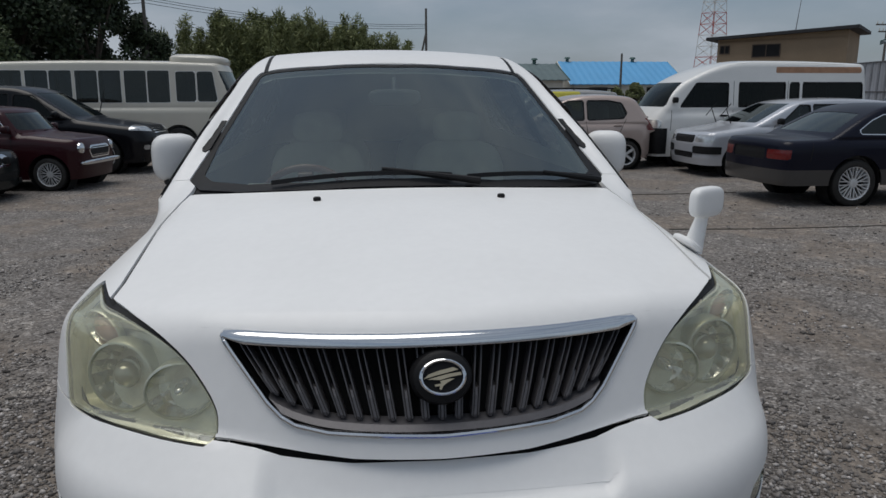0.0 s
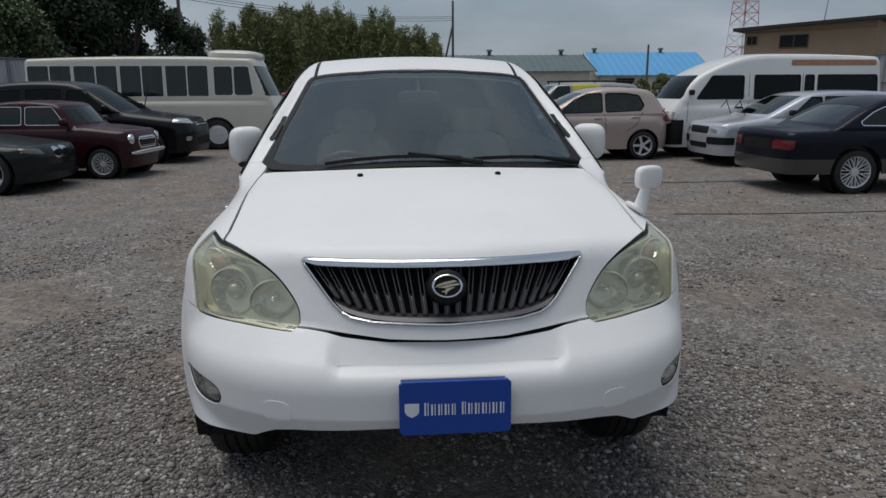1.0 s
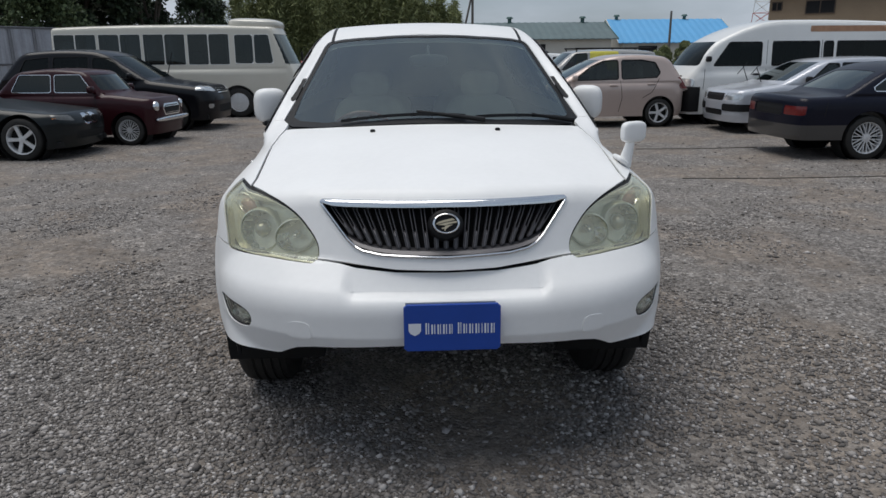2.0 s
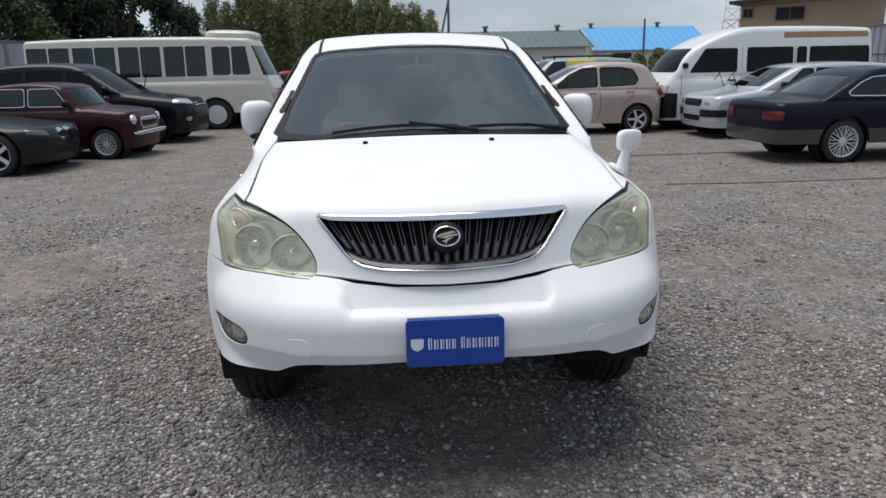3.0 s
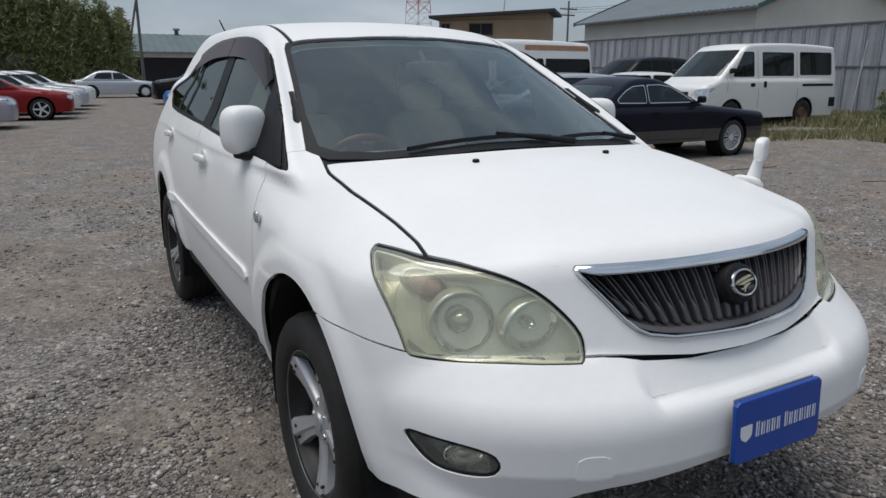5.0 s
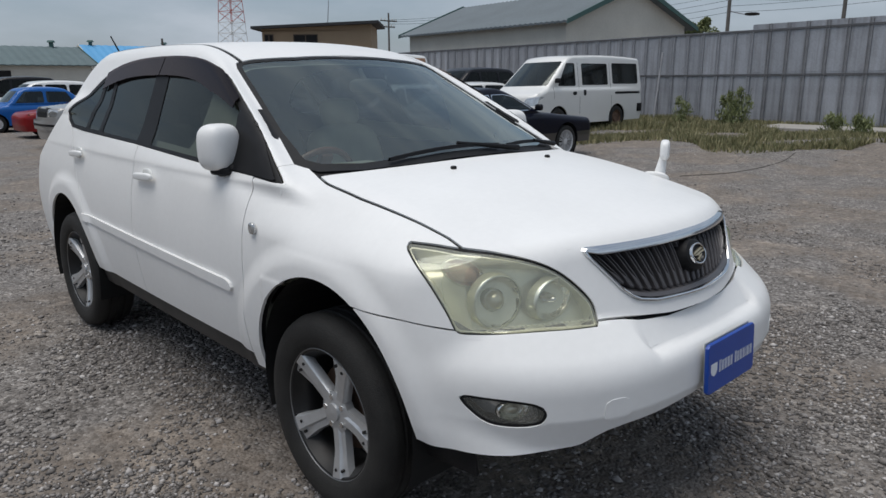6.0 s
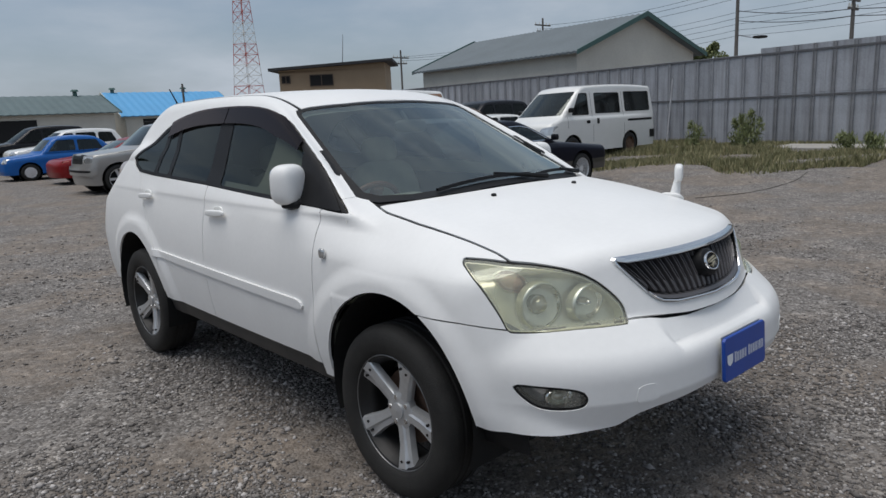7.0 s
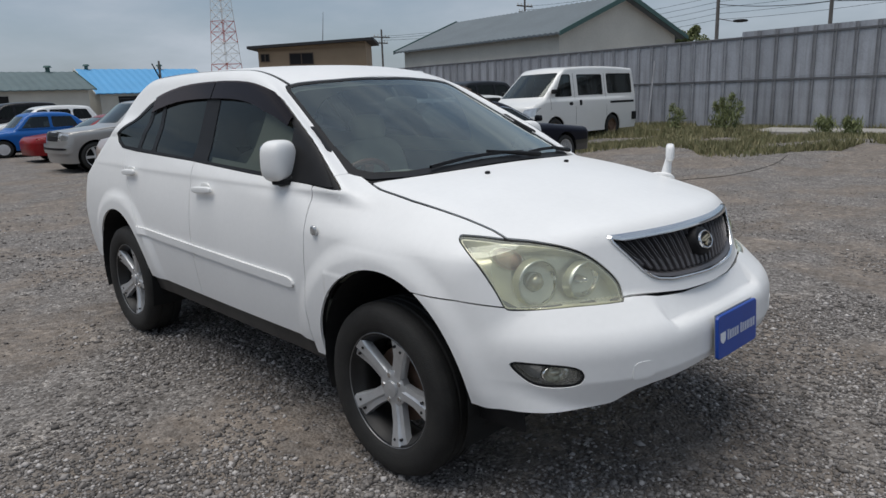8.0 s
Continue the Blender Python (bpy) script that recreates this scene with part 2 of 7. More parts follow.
def clip(p, polys, g):
    """Cuts polygons by the sign of g at their corners and keeps the negative side."""
    p, g = list(p), list(g)
    cut, out = {}, []
    for poly in polys:
        s = [g[i] for i in poly]
        if max(s) <= 0:
            out.append(poly)
            continue
        if min(s) >= 0:
            continue
        keep = []
        for k, i in enumerate(poly):
            j = poly[(k + 1) % len(poly)]
            if g[i] <= 0:
                keep.append(i)
            if (g[i] < 0 < g[j]) or (g[j] < 0 < g[i]):
                key = (i, j) if i < j else (j, i)
                if key not in cut:
                    a, b = key
                    t = g[a] / (g[a] - g[b])
                    cut[key] = len(p)
                    p.append(p[a] + (p[b] - p[a]) * t)
                    g.append(0.0)
                keep.append(cut[key])
        if len(keep) > 2:
            out.append(keep)
    used = sorted({i for poly in out for i in poly})
    at = {i: k for k, i in enumerate(used)}
    return np.array([p[i] for i in used]).reshape(-1, 3), [[at[i] for i in poly] for poly in out]


def shell(f, box_lo, box_hi, step, level=0.0, faces="LRTFB", steps=56, margin=0.04):
    """The whole skin f = level as sheets seen from the sides, the top, the front and the back, each cut where the next one sees it better."""
    (x0, y0, z0), (x1, y1, z1) = box_lo, box_hi
    xs, ys, zs = (np.linspace(a, b, max(int(round((b - a) / step)), 2)) for a, b in ((x0, x1), (y0, y1), (z0, z1)))
    plan = {"L": (0, x0, 0, ys, zs), "R": (0, x1, 0, ys, zs), "T": (2, z1, z0, xs, ys), "F": (1, y0, (y0 + y1) / 2, xs, zs), "B": (1, y1, (y0 + y1) / 2, xs, zs)}
    points, polys, count = [], [], 0
    for k in faces:
        axis, a, b, us, vs = plan[k]
        p, q = sheet(f, axis, a, b, us, vs, steps, level)
        used = np.unique(q)
        at = np.full(len(p), -1)
        at[used] = np.arange(len(used))
        p, q = p[used], at[q]
        n = slope(f, p)
        want = n[:, axis] * (1 if a > b else -1)
        rest = np.delete(np.abs(n), axis, 1).max(1)
        p, q = clip(p, q.tolist(), rest - want - margin)
        ref = 1 if a > b else -1
        if q:
            flat = max(q[:40], key=len)
            u, v, w = p[flat[0]], p[flat[1]], p[flat[2]]
            if np.cross(v - u, w - u)[axis] * ref < 0:
                for poly in q:
                    poly.reverse()
        points.append(p)
        polys += [[i + count for i in poly] for poly in q]
        count += len(p)
    return np.concatenate(points), polys


def panel(name, f, base, cuts, mat, parent, label="", lip=0.012, lift=0.0):
    """A piece of a skin: base is (points, polygons), each cut a function of x, y, z that is negative where the piece is. lip: how deep its edges turn in."""
    p, q = base
    for c in cuts:
        p, q = clip(p, q, c(p[:, 0], p[:, 1], p[:, 2]))
        if not q:
            return None
    n = slope(f, p)
    p = p + n * lift
    verts, faces, normals = list(p), list(q), list(n)
    if lip:
        seen = {}
        for poly in q:
            for a, b in zip(poly, poly[1:] + poly[:1]):
                seen[(a, b)] = seen.get((a, b), 0) + 1
        for a, b in [e for e in seen if (e[1], e[0]) not in seen]:
            d = p[b] - p[a]
            if np.linalg.norm(d) < 1e-6:
                continue
            o = np.cross(d, n[a])
            o = o / max(np.linalg.norm(o), 1e-9)
            k = len(verts)
            verts += [p[a], p[b], p[b] - n[b] * lip, p[a] - n[a] * lip]
            normals += [o] * 4
            faces.append([k + 1, k, k + 3, k + 2])
    return link_mesh(name, verts, faces, mat, parent, label, normals)


# ---------- the white car's skin, as an implicit surface (metres; nose towards -y, front axle at y = 0) ----------
def smax(a, b, k):
    h = np.maximum(k - np.abs(a - b), 0.0) / k
    return np.maximum(a, b) + h * h * k * 0.25


def smooth01(t):
    t = np.clip(t, 0, 1)
    return t * t * (3 - 2 * t)


def smin(a, b, k):
    return -smax(-a, -b, k)


SIDE = np.polyfit([0.30, 0.45, 0.58, 0.72, 0.85, 0.97, 1.06, 1.13, 1.25], [0.850, 0.884, 0.908, 0.922, 0.922, 0.912, 0.894, 0.876, 0.838], 4)


def half_width(y, z):
    w = np.polyval(SIDE, np.clip(z, 0.2, 1.3)) - 0.008 * (y - 1.0) ** 2
    for hub in (0.0, 2.715):
        r = np.hypot(y - hub, z - 0.36)
        t = np.clip((0.63 - r) / 0.10, 0, 1)
        w = w + 0.021 * t * t * (3 - 2 * t) * np.clip((z - 0.25) * 4, 0, 1) * np.clip((1.02 - z) * 10, 0, 1)
    fall = np.clip((z - 0.94) / 0.16, 0, 1)
    return w - 0.062 * fall * fall * (3 - 2 * fall) * np.clip((0.62 - y) / 0.5, 0, 1)


def hood_top(x, y):
    c = 1.178 + 0.10 * y - 0.125 * np.minimum(y, 0.3) ** 2
    c = c + 0.020 * np.exp(-((y + 0.80) / 0.20) ** 2) * np.clip((0.62 - np.abs(x)) * 8, 0, 1)
    return c - (0.093 - 0.085 * np.clip(y, -0.9, 0.4)) * x * x


def bumper_front(x):
    return -0.985 + 0.56 * np.abs(x) ** 3.5


def skin(x, y, z, back=0.0):
    """back: how far the nose between the headlamps is set back, to leave the bumper alone."""
    ax = np.abs(x)
    side = ax - half_width(y, z)
    rear = y - (3.78 - 0.30 * ax ** 2 - 0.30 * np.maximum(z - 0.78, 0) - 1.1 * np.maximum(z - 1.02, 0) - 0.25 * np.maximum(0.5 - z, 0))
    nose = (-0.890 + 0.45 * ax ** 2 + 0.36 * (z - 0.82) + back * np.clip((0.385 - ax) / 0.02, 0, 1)) - y
    top = z - hood_top(ax, y)
    upper = smax(smax(nose, top, 0.05), side, 0.15)
    upper = smax(upper, rear, 0.15)
    yb = bumper_front(ax) + 0.35 * np.maximum(0.56 - z, 0)
    bfront = yb - y
    t = np.clip((0.375 - ax) / 0.055, 0, 1)
    scoop = 0.034 * t * t * (3 - 2 * t) * smooth01((y - bumper_front(ax) + 0.005) / 0.075) * np.clip((0.115 - y + bumper_front(ax)) / 0.06, 0, 1)
    btop = (z - (0.690 + 0.85 * (y - bumper_front(ax)) - scoop)) * 0.76
    bump = smax(smax(smax(bfront, btop, 0.045), side, 0.16), z - 0.803, 0.01)
    lower = smin(upper, np.maximum(bump, y - 0.3), 0.012)
    gside = ax - side_edge(y, z)
    edge = smin(ax, 0.766 - 0.38 * (z - 1.16), 0.03)
    proud = np.clip((ax - (0.750 - 0.38 * (z - 1.16))) / 0.10, 0, 1)
    glass = (z - (1.19 + 0.47 * (y - 0.10 - 0.47 * edge ** 2)) - 0.043 * proud * proud * (3 - 2 * proud) * np.clip((z - 1.13) * 5, 0, 1)) * 0.9
    roof = z - (1.712 - 0.035 * (y - 2.1) ** 2 - 0.09 * ax ** 2)
    hatch = ((z - 1.1) - (3.53 - y - 0.38 * ax ** 2) * 1.05) * 0.69
    cabin = smax(smax(glass, roof, 0.09), hatch, 0.16)
    cabin = smax(cabin, gside, 0.06)
    cabin = np.maximum(cabin, 1.02 - z)
    return smin(lower, cabin, 0.03)




# ---------- the white car: panels ----------
def smooth_run(points, n=4):
    return [(float(u), float(v)) for u, v in spline(points, n, closed=False)]


HEADLAMP = (smooth_run([(-0.351, 0.795), (-0.327, 0.851), (-0.251, 0.908), (-0.167, 0.951), (-0.067, 0.981), (0.088, 1.005), (0.204, 1.014), (0.33, 1.021), (0.44, 1.022)])
            + smooth_run([(0.448, 1.010), (0.364, 0.944), (0.280, 0.856), (0.242, 0.803)]) + smooth_run([(0.225, 0.797), (0.124, 0.796), (-0.086, 0.799), (-0.25, 0.797)]))
FOG = spline([(0.222, 0.628), (0.186, 0.592), (0.096, 0.556), (-0.052, 0.555), (-0.113, 0.575), (-0.103, 0.607), (-0.029, 0.624), (0.117, 0.631)], 5)
GRILLE = [(-0.438, 1.006), (0, 1.010), (0.438, 1.006), (0.446, 0.999), (0.440, 0.985), (0.351, 0.877), (0.322, 0.852), (0.293, 0.838), (0.226, 0.827), (0, 0.820), (-0.226, 0.827), (-0.293, 0.838), (-0.322, 0.852), (-0.351, 0.877), (-0.440, 0.985), (-0.446, 0.999)]
SCREEN = [(0, 0.10), (0.31, 0.115), (0.55, 0.185), (0.69, 0.272), (0.740, 0.362), (0.700, 0.525), (0.645, 0.784), (0.594, 1.033), (0.574, 1.080), (0.50, 1.076), (0.3, 1.03), (0, 1.005)]
SCREEN = SCREEN + [(-x, y) for x, y in SCREEN[-2:0:-1]]
SIDELITE = [(0.30, 1.135), (0.52, 1.15), (1.02, 1.17), (1.66, 1.20), (2.50, 1.222), (2.74, 1.235), (2.84, 1.27), (2.90, 1.32), (2.69, 1.44), (2.49, 1.535), (2.14, 1.597), (1.71, 1.612), (1.32, 1.597), (1.06, 1.545), (0.86, 1.465), (0.53, 1.288), (0.33, 1.165)]
SIDELITE = SIDELITE[:7] + [(float(p[0]), float(p[1])) for p in spline(SIDELITE[7:], 3, closed=False)]
FRONT_ARCH, REAR_ARCH = (-0.035, 0.425, 0.440), (2.73, 0.405, 0.435)


def hood_edge(y):
    return np.interp(y, [-0.9, -0.53, -0.449, -0.32, -0.04, 0.165, 0.27, 0.4], [0.735, 0.735, 0.725, 0.726, 0.738, 0.732, 0.712, 0.70])


def hood_lip(x):
    return np.interp(np.abs(x), [0, 0.178, 0.262, 0.361, 0.42, 0.82, 0.90], [0.778, 0.781, 0.789, 0.800, 0.804, 0.805, 0.818])


def bumper_low(x):
    return np.interp(np.abs(x), [0, 0.2, 0.47, 0.53, 0.56, 0.60, 0.77, 0.86, 0.90], [0.534, 0.532, 0.522, 0.512, 0.498, 0.474, 0.459, 0.457, 0.446])


def hood_rear(x):
    return 0.075 + 0.33 * np.abs(x) ** 2.2


def lamp_area(x, y, z):
    return np.where((np.abs(x) > 0.36) & (y < 0.05), inside(HEADLAMP, np.abs(x) + y, z), 1.0)


def fog_area(x, y, z):
    return np.where((np.abs(x) > 0.5) & (y < -0.3), inside(FOG, np.abs(x) + y, z), 1.0)


def grille_area(x, y, z):
    return np.where(y < -0.55, inside(GRILLE, x, z), 1.0)


def screen_area(x, y, z):
    return np.where(z > 1.12, inside(SCREEN, x, y), 1.0)


def side_edge(y, z):
    """Half width of the cabin side."""
    return 0.872 - 0.49 * np.abs(z - 1.13) - 0.013 * (y - 1.3) ** 2 - 0.02 * np.maximum(1.1 - y, 0) ** 2


def lite_area(x, y, z):
    lim = side_edge(y, z) - 0.015
    return np.where(np.abs(x) > 0.45, np.maximum(inside(SIDELITE, y, z), np.where(y < 1.1, lim - np.abs(x), -1.0)), 1.0)


def arch(which, x, y, z):
    cy, cz, r = which
    return np.hypot(y - cy, z - cz) - r


def belt(y):
    return np.interp(y, [0.3, 0.52, 1.02, 1.66, 2.5, 2.8], [1.135, 1.15, 1.17, 1.20, 1.222, 1.25])


def rear_seam(z):
    return 2.30 + np.clip(z - 0.72, 0, 0.55) * 0.8


def suv_wheel(name="wheel"):
    """Tyre and two-tone five-spoke alloy rim, axle along x, outer face to -x."""
    hub = empty(name)
    bm = bmesh.new()
    prof = [(0.236, -0.085), (0.242, -0.098), (0.262, -0.110), (0.300, -0.117), (0.330, -0.113), (0.350, -0.098), (0.359, -0.075)]
    for g in (-0.058, -0.018, 0.022, 0.060):
        prof += [(0.361, g - 0.013), (0.361, g + 0.013), (0.353, g + 0.015), (0.353, g + 0.022)]
    prof += [(0.350, 0.098), (0.330, 0.113), (0.300, 0.117), (0.242, 0.098), (0.236, 0.085)]
    lathe(bm, prof, 72)
    tyre = part("tyre", bm, RUBBER, hub, "worn black rubber tyre", smooth=True)
    bm = bmesh.new()
    lathe(bm, [(0.236, 0.085), (0.222, 0.06), (0.205, 0.02), (0.205, -0.05), (0.222, -0.075), (0.230, -0.092), (0.238, -0.096), (0.240, -0.088)], 72)
    part("rim_barrel", bm, ALLOYDARK, hub, smooth=True)
    bm = bmesh.new()
    lathe(bm, [(0.2405, -0.092), (0.2415, -0.0975), (0.239, -0.099), (0.2365, -0.096)], 72)
    part("rim_lip", bm, RIMEDGE, hub, smooth=True)
    bm = bmesh.new()
    lathe(bm, [(0.001, 0.02), (0.15, 0.02), (0.155, 0.015), (0.155, 0.0), (0.001, 0.0)], 40)
    part("brake_disc", bm, STEEL, hub, smooth=True)
    for k in range(5):
        a = 2 * math.pi * k / 5 + 0.37
        turn = Matrix.Rotation(a, 4, "X")
        bm = bmesh.new()
        stations = [(0.03, 0.038, -0.062), (0.08, 0.033, -0.066), (0.14, 0.034, -0.074), (0.19, 0.042, -0.086), (0.233, 0.053, -0.095)]
        rows = []
        for r, w, h in stations:
            rows.append([bm.verts.new(turn @ Vector(v)) for v in ((h + 0.035, -w * 1.05, r), (h + 0.006, -w, r), (h, -w * 0.86, r), (h - 0.002, w * 0.10, r), (h + 0.006, w * 0.30, r), (h + 0.008, w * 0.95, r), (h + 0.035, w * 1.05, r))])
        for p, q in zip(rows[:-1], rows[1:]):
            for j in range(6):
                bm.faces.new((p[j], p[j + 1], q[j + 1], q[j]))
        part("spoke", bm, ALLOY, hub, smooth=True)
        for side in (-0.02, 0.02):
            bm = bmesh.new()
            rod(bm, turn @ Vector((-0.080, side, 0.205)), turn @ Vector((-0.0935, side, 0.205)), 0.006, 0.006, 8)
            part("rivet", bm, ALLOYDARK, hub)
        b = a + math.pi / 5
        bm = bmesh.new()
        rod(bm, Matrix.Rotation(b, 4, "X") @ Vector((-0.035, 0, 0.055)), Matrix.Rotation(b, 4, "X") @ Vector((-0.068, 0, 0.055)), 0.013, 0.011, 6)
        part("wheel_nut", bm, CHROME, hub)
    bm = bmesh.new()
    lathe(bm, [(0.078, -0.030), (0.076, -0.060), (0.060, -0.066), (0.034, -0.066), (0.032, -0.074), (0.001, -0.078)], 40)
    part("hub", bm, ALLOY, hub, smooth=True)
    return hub


def rounded(bm, c, half, power=0.45, m=None, seg=20):
    """A soft box: a superellipsoid."""
    r = bmesh.ops.create_uvsphere(bm, u_segments=seg * 2, v_segments=seg, radius=1)
    for v in r["verts"]:
        s = Vector([math.copysign(abs(t) ** power, t) for t in v.co])
        s = s / max(1e-6, (sum(abs(t) ** (2 / power) for t in s)) ** (power / 2))
        v.co = Vector((s.x * half[0], s.y * half[1], s.z * half[2]))
    bmesh.ops.transform(bm, matrix=Matrix.Translation(c) @ (m or Matrix()), verts=r["verts"])
    return bm


def lens_bowl(c, r, depth, aim, name, parent, mat, inner=None, bulb=0.30, wide=1.0, spin=0.0, rim=None):
    """A facetted reflector bowl that opens along aim, round or drawn out to an oval, with a bulb or a projector lens."""
    m = Matrix.Translation(c) @ Vector(aim).to_track_quat("Z", "Y").to_matrix().to_4x4() @ Matrix.Rotation(radians(spin), 4, "Z") @ Matrix.Diagonal((wide, 1, 1, 1))
    bm = bmesh.new()
    lathe(bm, [(0.012, -depth), (r * 0.45, -depth * 0.86), (r * 0.78, -depth * 0.5), (r * 0.97, -0.004)], 14, "Z")
    bmesh.ops.transform(bm, matrix=m, verts=bm.verts)
    bowl = part(name, bm, mat, parent)
    bm = bmesh.new()
    lathe(bm, [(r * 0.96, -0.006), (r * 0.99, 0.002), (r * 1.04, 0.0), (r * 1.07, -0.006), (r * 1.08, -depth * 0.5)], 40, "Z")
    bmesh.ops.transform(bm, matrix=m, verts=bm.verts)
    part("reflector_rim", bm, rim or mat, bowl, smooth=True)
    bm = bmesh.new()
    lathe(bm, [(r * bulb * 1.10, -depth * 0.8), (r * bulb * 1.12, -depth * 0.34), (r * bulb * 0.98, -depth * 0.30), (r * bulb * 0.90, -depth * 0.14), (r * bulb * 0.6, depth * 0.02), (r * bulb * 0.25, depth * 0.09), (0.001, depth * 0.10)], 28, "Z")
    bmesh.ops.transform(bm, matrix=m, verts=bm.verts)
    part("bulb", bm, inner or CHROME, bowl, smooth=True)


def white_suv():
    car = empty("suv")
    tagged(car, "pearl white five-door suv with yellowed headlamps parked on gravel", "car")
    base = shell(skin, (-1.02, -1.06, 0.24), (1.02, 3.85, 1.76), 0.0145, margin=0.09)
    front = clip(*base, base[0][:, 1] - 0.62)
    cabin = clip(*base, 1.0 - base[0][:, 2])
    lower = clip(*base, base[0][:, 2] - 1.30)
    gap = 0.0045

    def ax(x):
        return np.abs(x)
    panel("hood", skin, front, [
        lambda x, y, z: ax(x) - hood_edge(y) + 0.007, lambda x, y, z: y - hood_rear(x), lambda x, y, z: 0.006 - lamp_area(x, y, z),
        lambda x, y, z: hood_lip(x) + 0.002 - z, lambda x, y, z: 0.002 - grille_area(x, y, z), lambda x, y, z: np.where(y > -0.53, -1, ax(x) - 0.735)], PEARL, car, "pearl white bonnet")
    def bumper_skin(x, y, z):
        return skin(x, y, z, 0.16)
    low = shell(bumper_skin, (-1.0, -1.06, 0.42), (1.0, -0.05, 0.84), 0.013, margin=0.09, faces="LRTF")
    panel("front_bumper", bumper_skin, low, [
        lambda x, y, z: z - hood_lip(x) + np.interp(ax(x), [0, 0.32, 0.38, 0.46], [0.012, 0.011, 0.005, 0.003]), lambda x, y, z: y + 0.215 - (0.80 - z) * 0.1, lambda x, y, z: bumper_low(x) - z,
        lambda x, y, z: np.where(ax(x) < 0.385, y + 0.79, -1.0),
        lambda x, y, z: 0.003 - lamp_area(x, y, z), lambda x, y, z: 0.004 - fog_area(x, y, z), lambda x, y, z: 0.002 - arch(FRONT_ARCH, x, y, z)], PEARL, car, "pearl white bumper", lip=0.02)
    for s in (-1, 1):
        flank = clip(*base, -s * base[0][:, 0])
        fl = clip(*flank, flank[0][:, 1] - 0.62)
        panel("fender", skin, fl, [
            lambda x, y, z: hood_edge(y) + gap - ax(x), lambda x, y, z: 0.004 - lamp_area(x, y, z), lambda x, y, z: y - 0.475, lambda x, y, z: 0.40 - z,
            lambda x, y, z: np.where(y < -0.21, hood_lip(x) + 0.002 - z, -1.0), lambda x, y, z: -arch(FRONT_ARCH, x, y, z), lambda x, y, z: (z - 1.17) + 0.46 * (y - 0.41),
            lambda x, y, z: 0.002 - screen_area(x, y, z), lambda x, y, z: 0.003 - lite_area(x, y, z)], PEARL, car)
        dl = clip(*flank, 0.44 - flank[0][:, 1])
        panel("front_door", skin, dl, [lambda x, y, z: 0.48 - y, lambda x, y, z: y - 1.60, lambda x, y, z: z - belt(y) - 0.002, lambda x, y, z: 0.455 - z, lambda x, y, z: 0.002 - lite_area(x, y, z)], PEARL, car)
        panel("rear_door", skin, dl, [lambda x, y, z: 1.605 - y, lambda x, y, z: y - rear_seam(z), lambda x, y, z: z - belt(y) - 0.002, lambda x, y, z: 0.455 - z, lambda x, y, z: 0.002 - lite_area(x, y, z), lambda x, y, z: -arch(REAR_ARCH, x, y, z)], PEARL, car)
        panel("quarter_panel", skin, dl, [lambda x, y, z: rear_seam(z) + 0.005 - y, lambda x, y, z: z - belt(y) - 0.05, lambda x, y, z: 0.42 - z, lambda x, y, z: 0.002 - lite_area(x, y, z), lambda x, y, z: -arch(REAR_ARCH, x, y, z)], PEARL, car)
        rail = clip(*flank, 1.10 - flank[0][:, 2])
        panel("roof_rail", skin, rail, [
            lambda x, y, z: belt(y) - z, lambda x, y, z: np.where(y > 2.66, belt(y) + 0.05 - z, -1.0), lambda x, y, z: 0.002 - lite_area(x, y, z), lambda x, y, z: 0.002 - screen_area(x, y, z),
            lambda x, y, z: np.where(y < 0.6, 1.172 - 0.46 * (y - 0.41) - z, -1.0), lambda x, y, z: np.where(y > 1.02, 0.560 - ax(x), -1.0), lambda x, y, z: np.where(y < 0.5, 0.66 - ax(x), -1.0)], PEARL, car, "white windscreen pillar and roof side")
        panel("roof_ditch_trim", skin, clip(*flank, 1.45 - flank[0][:, 2]), [lambda x, y, z: ax(x) - 0.562, lambda x, y, z: 0.543 - ax(x), lambda x, y, z: 1.03 - y, lambda x, y, z: y - 3.0, lambda x, y, z: 0.002 - screen_area(x, y, z)], BLACK, car, lift=-0.003)
        # side windows: black surround, panes, smoked visors
        panes = {
            "front_side_glass": ([(0.66, 1.172), (1.475, 1.205), (1.60, 1.590), (1.30, 1.578), (1.06, 1.525), (0.88, 1.455), (0.74, 1.37)], SIDEGLASS),
            "rear_side_glass": ([(1.65, 1.215), (2.17, 1.232), (2.31, 1.555), (2.0, 1.588), (1.76, 1.592)], PRIVACY),
            "rear_side_vent_glass": ([(2.22, 1.235), (2.41, 1.24), (2.46, 1.53), (2.36, 1.55)], PRIVACY),
            "quarter_glass": ([(2.46, 1.242), (2.72, 1.252), (2.82, 1.285), (2.868, 1.322), (2.67, 1.425), (2.51, 1.505)], PRIVACY)}
        around = [lambda x, y, z: lite_area(x, y, z) + 0.001]
        for name, (line, mat) in panes.items():
            panel(name, skin, flank, [lambda x, y, z: 0.45 - ax(x), lambda x, y, z, line=line: inside(line, y, z)], mat, car, lip=0, lift=-0.006)
            around.append(lambda x, y, z, line=line: -inside(line, y, z))
        panel("window_surround", skin, flank, around, BLACK, car, lift=-0.003)
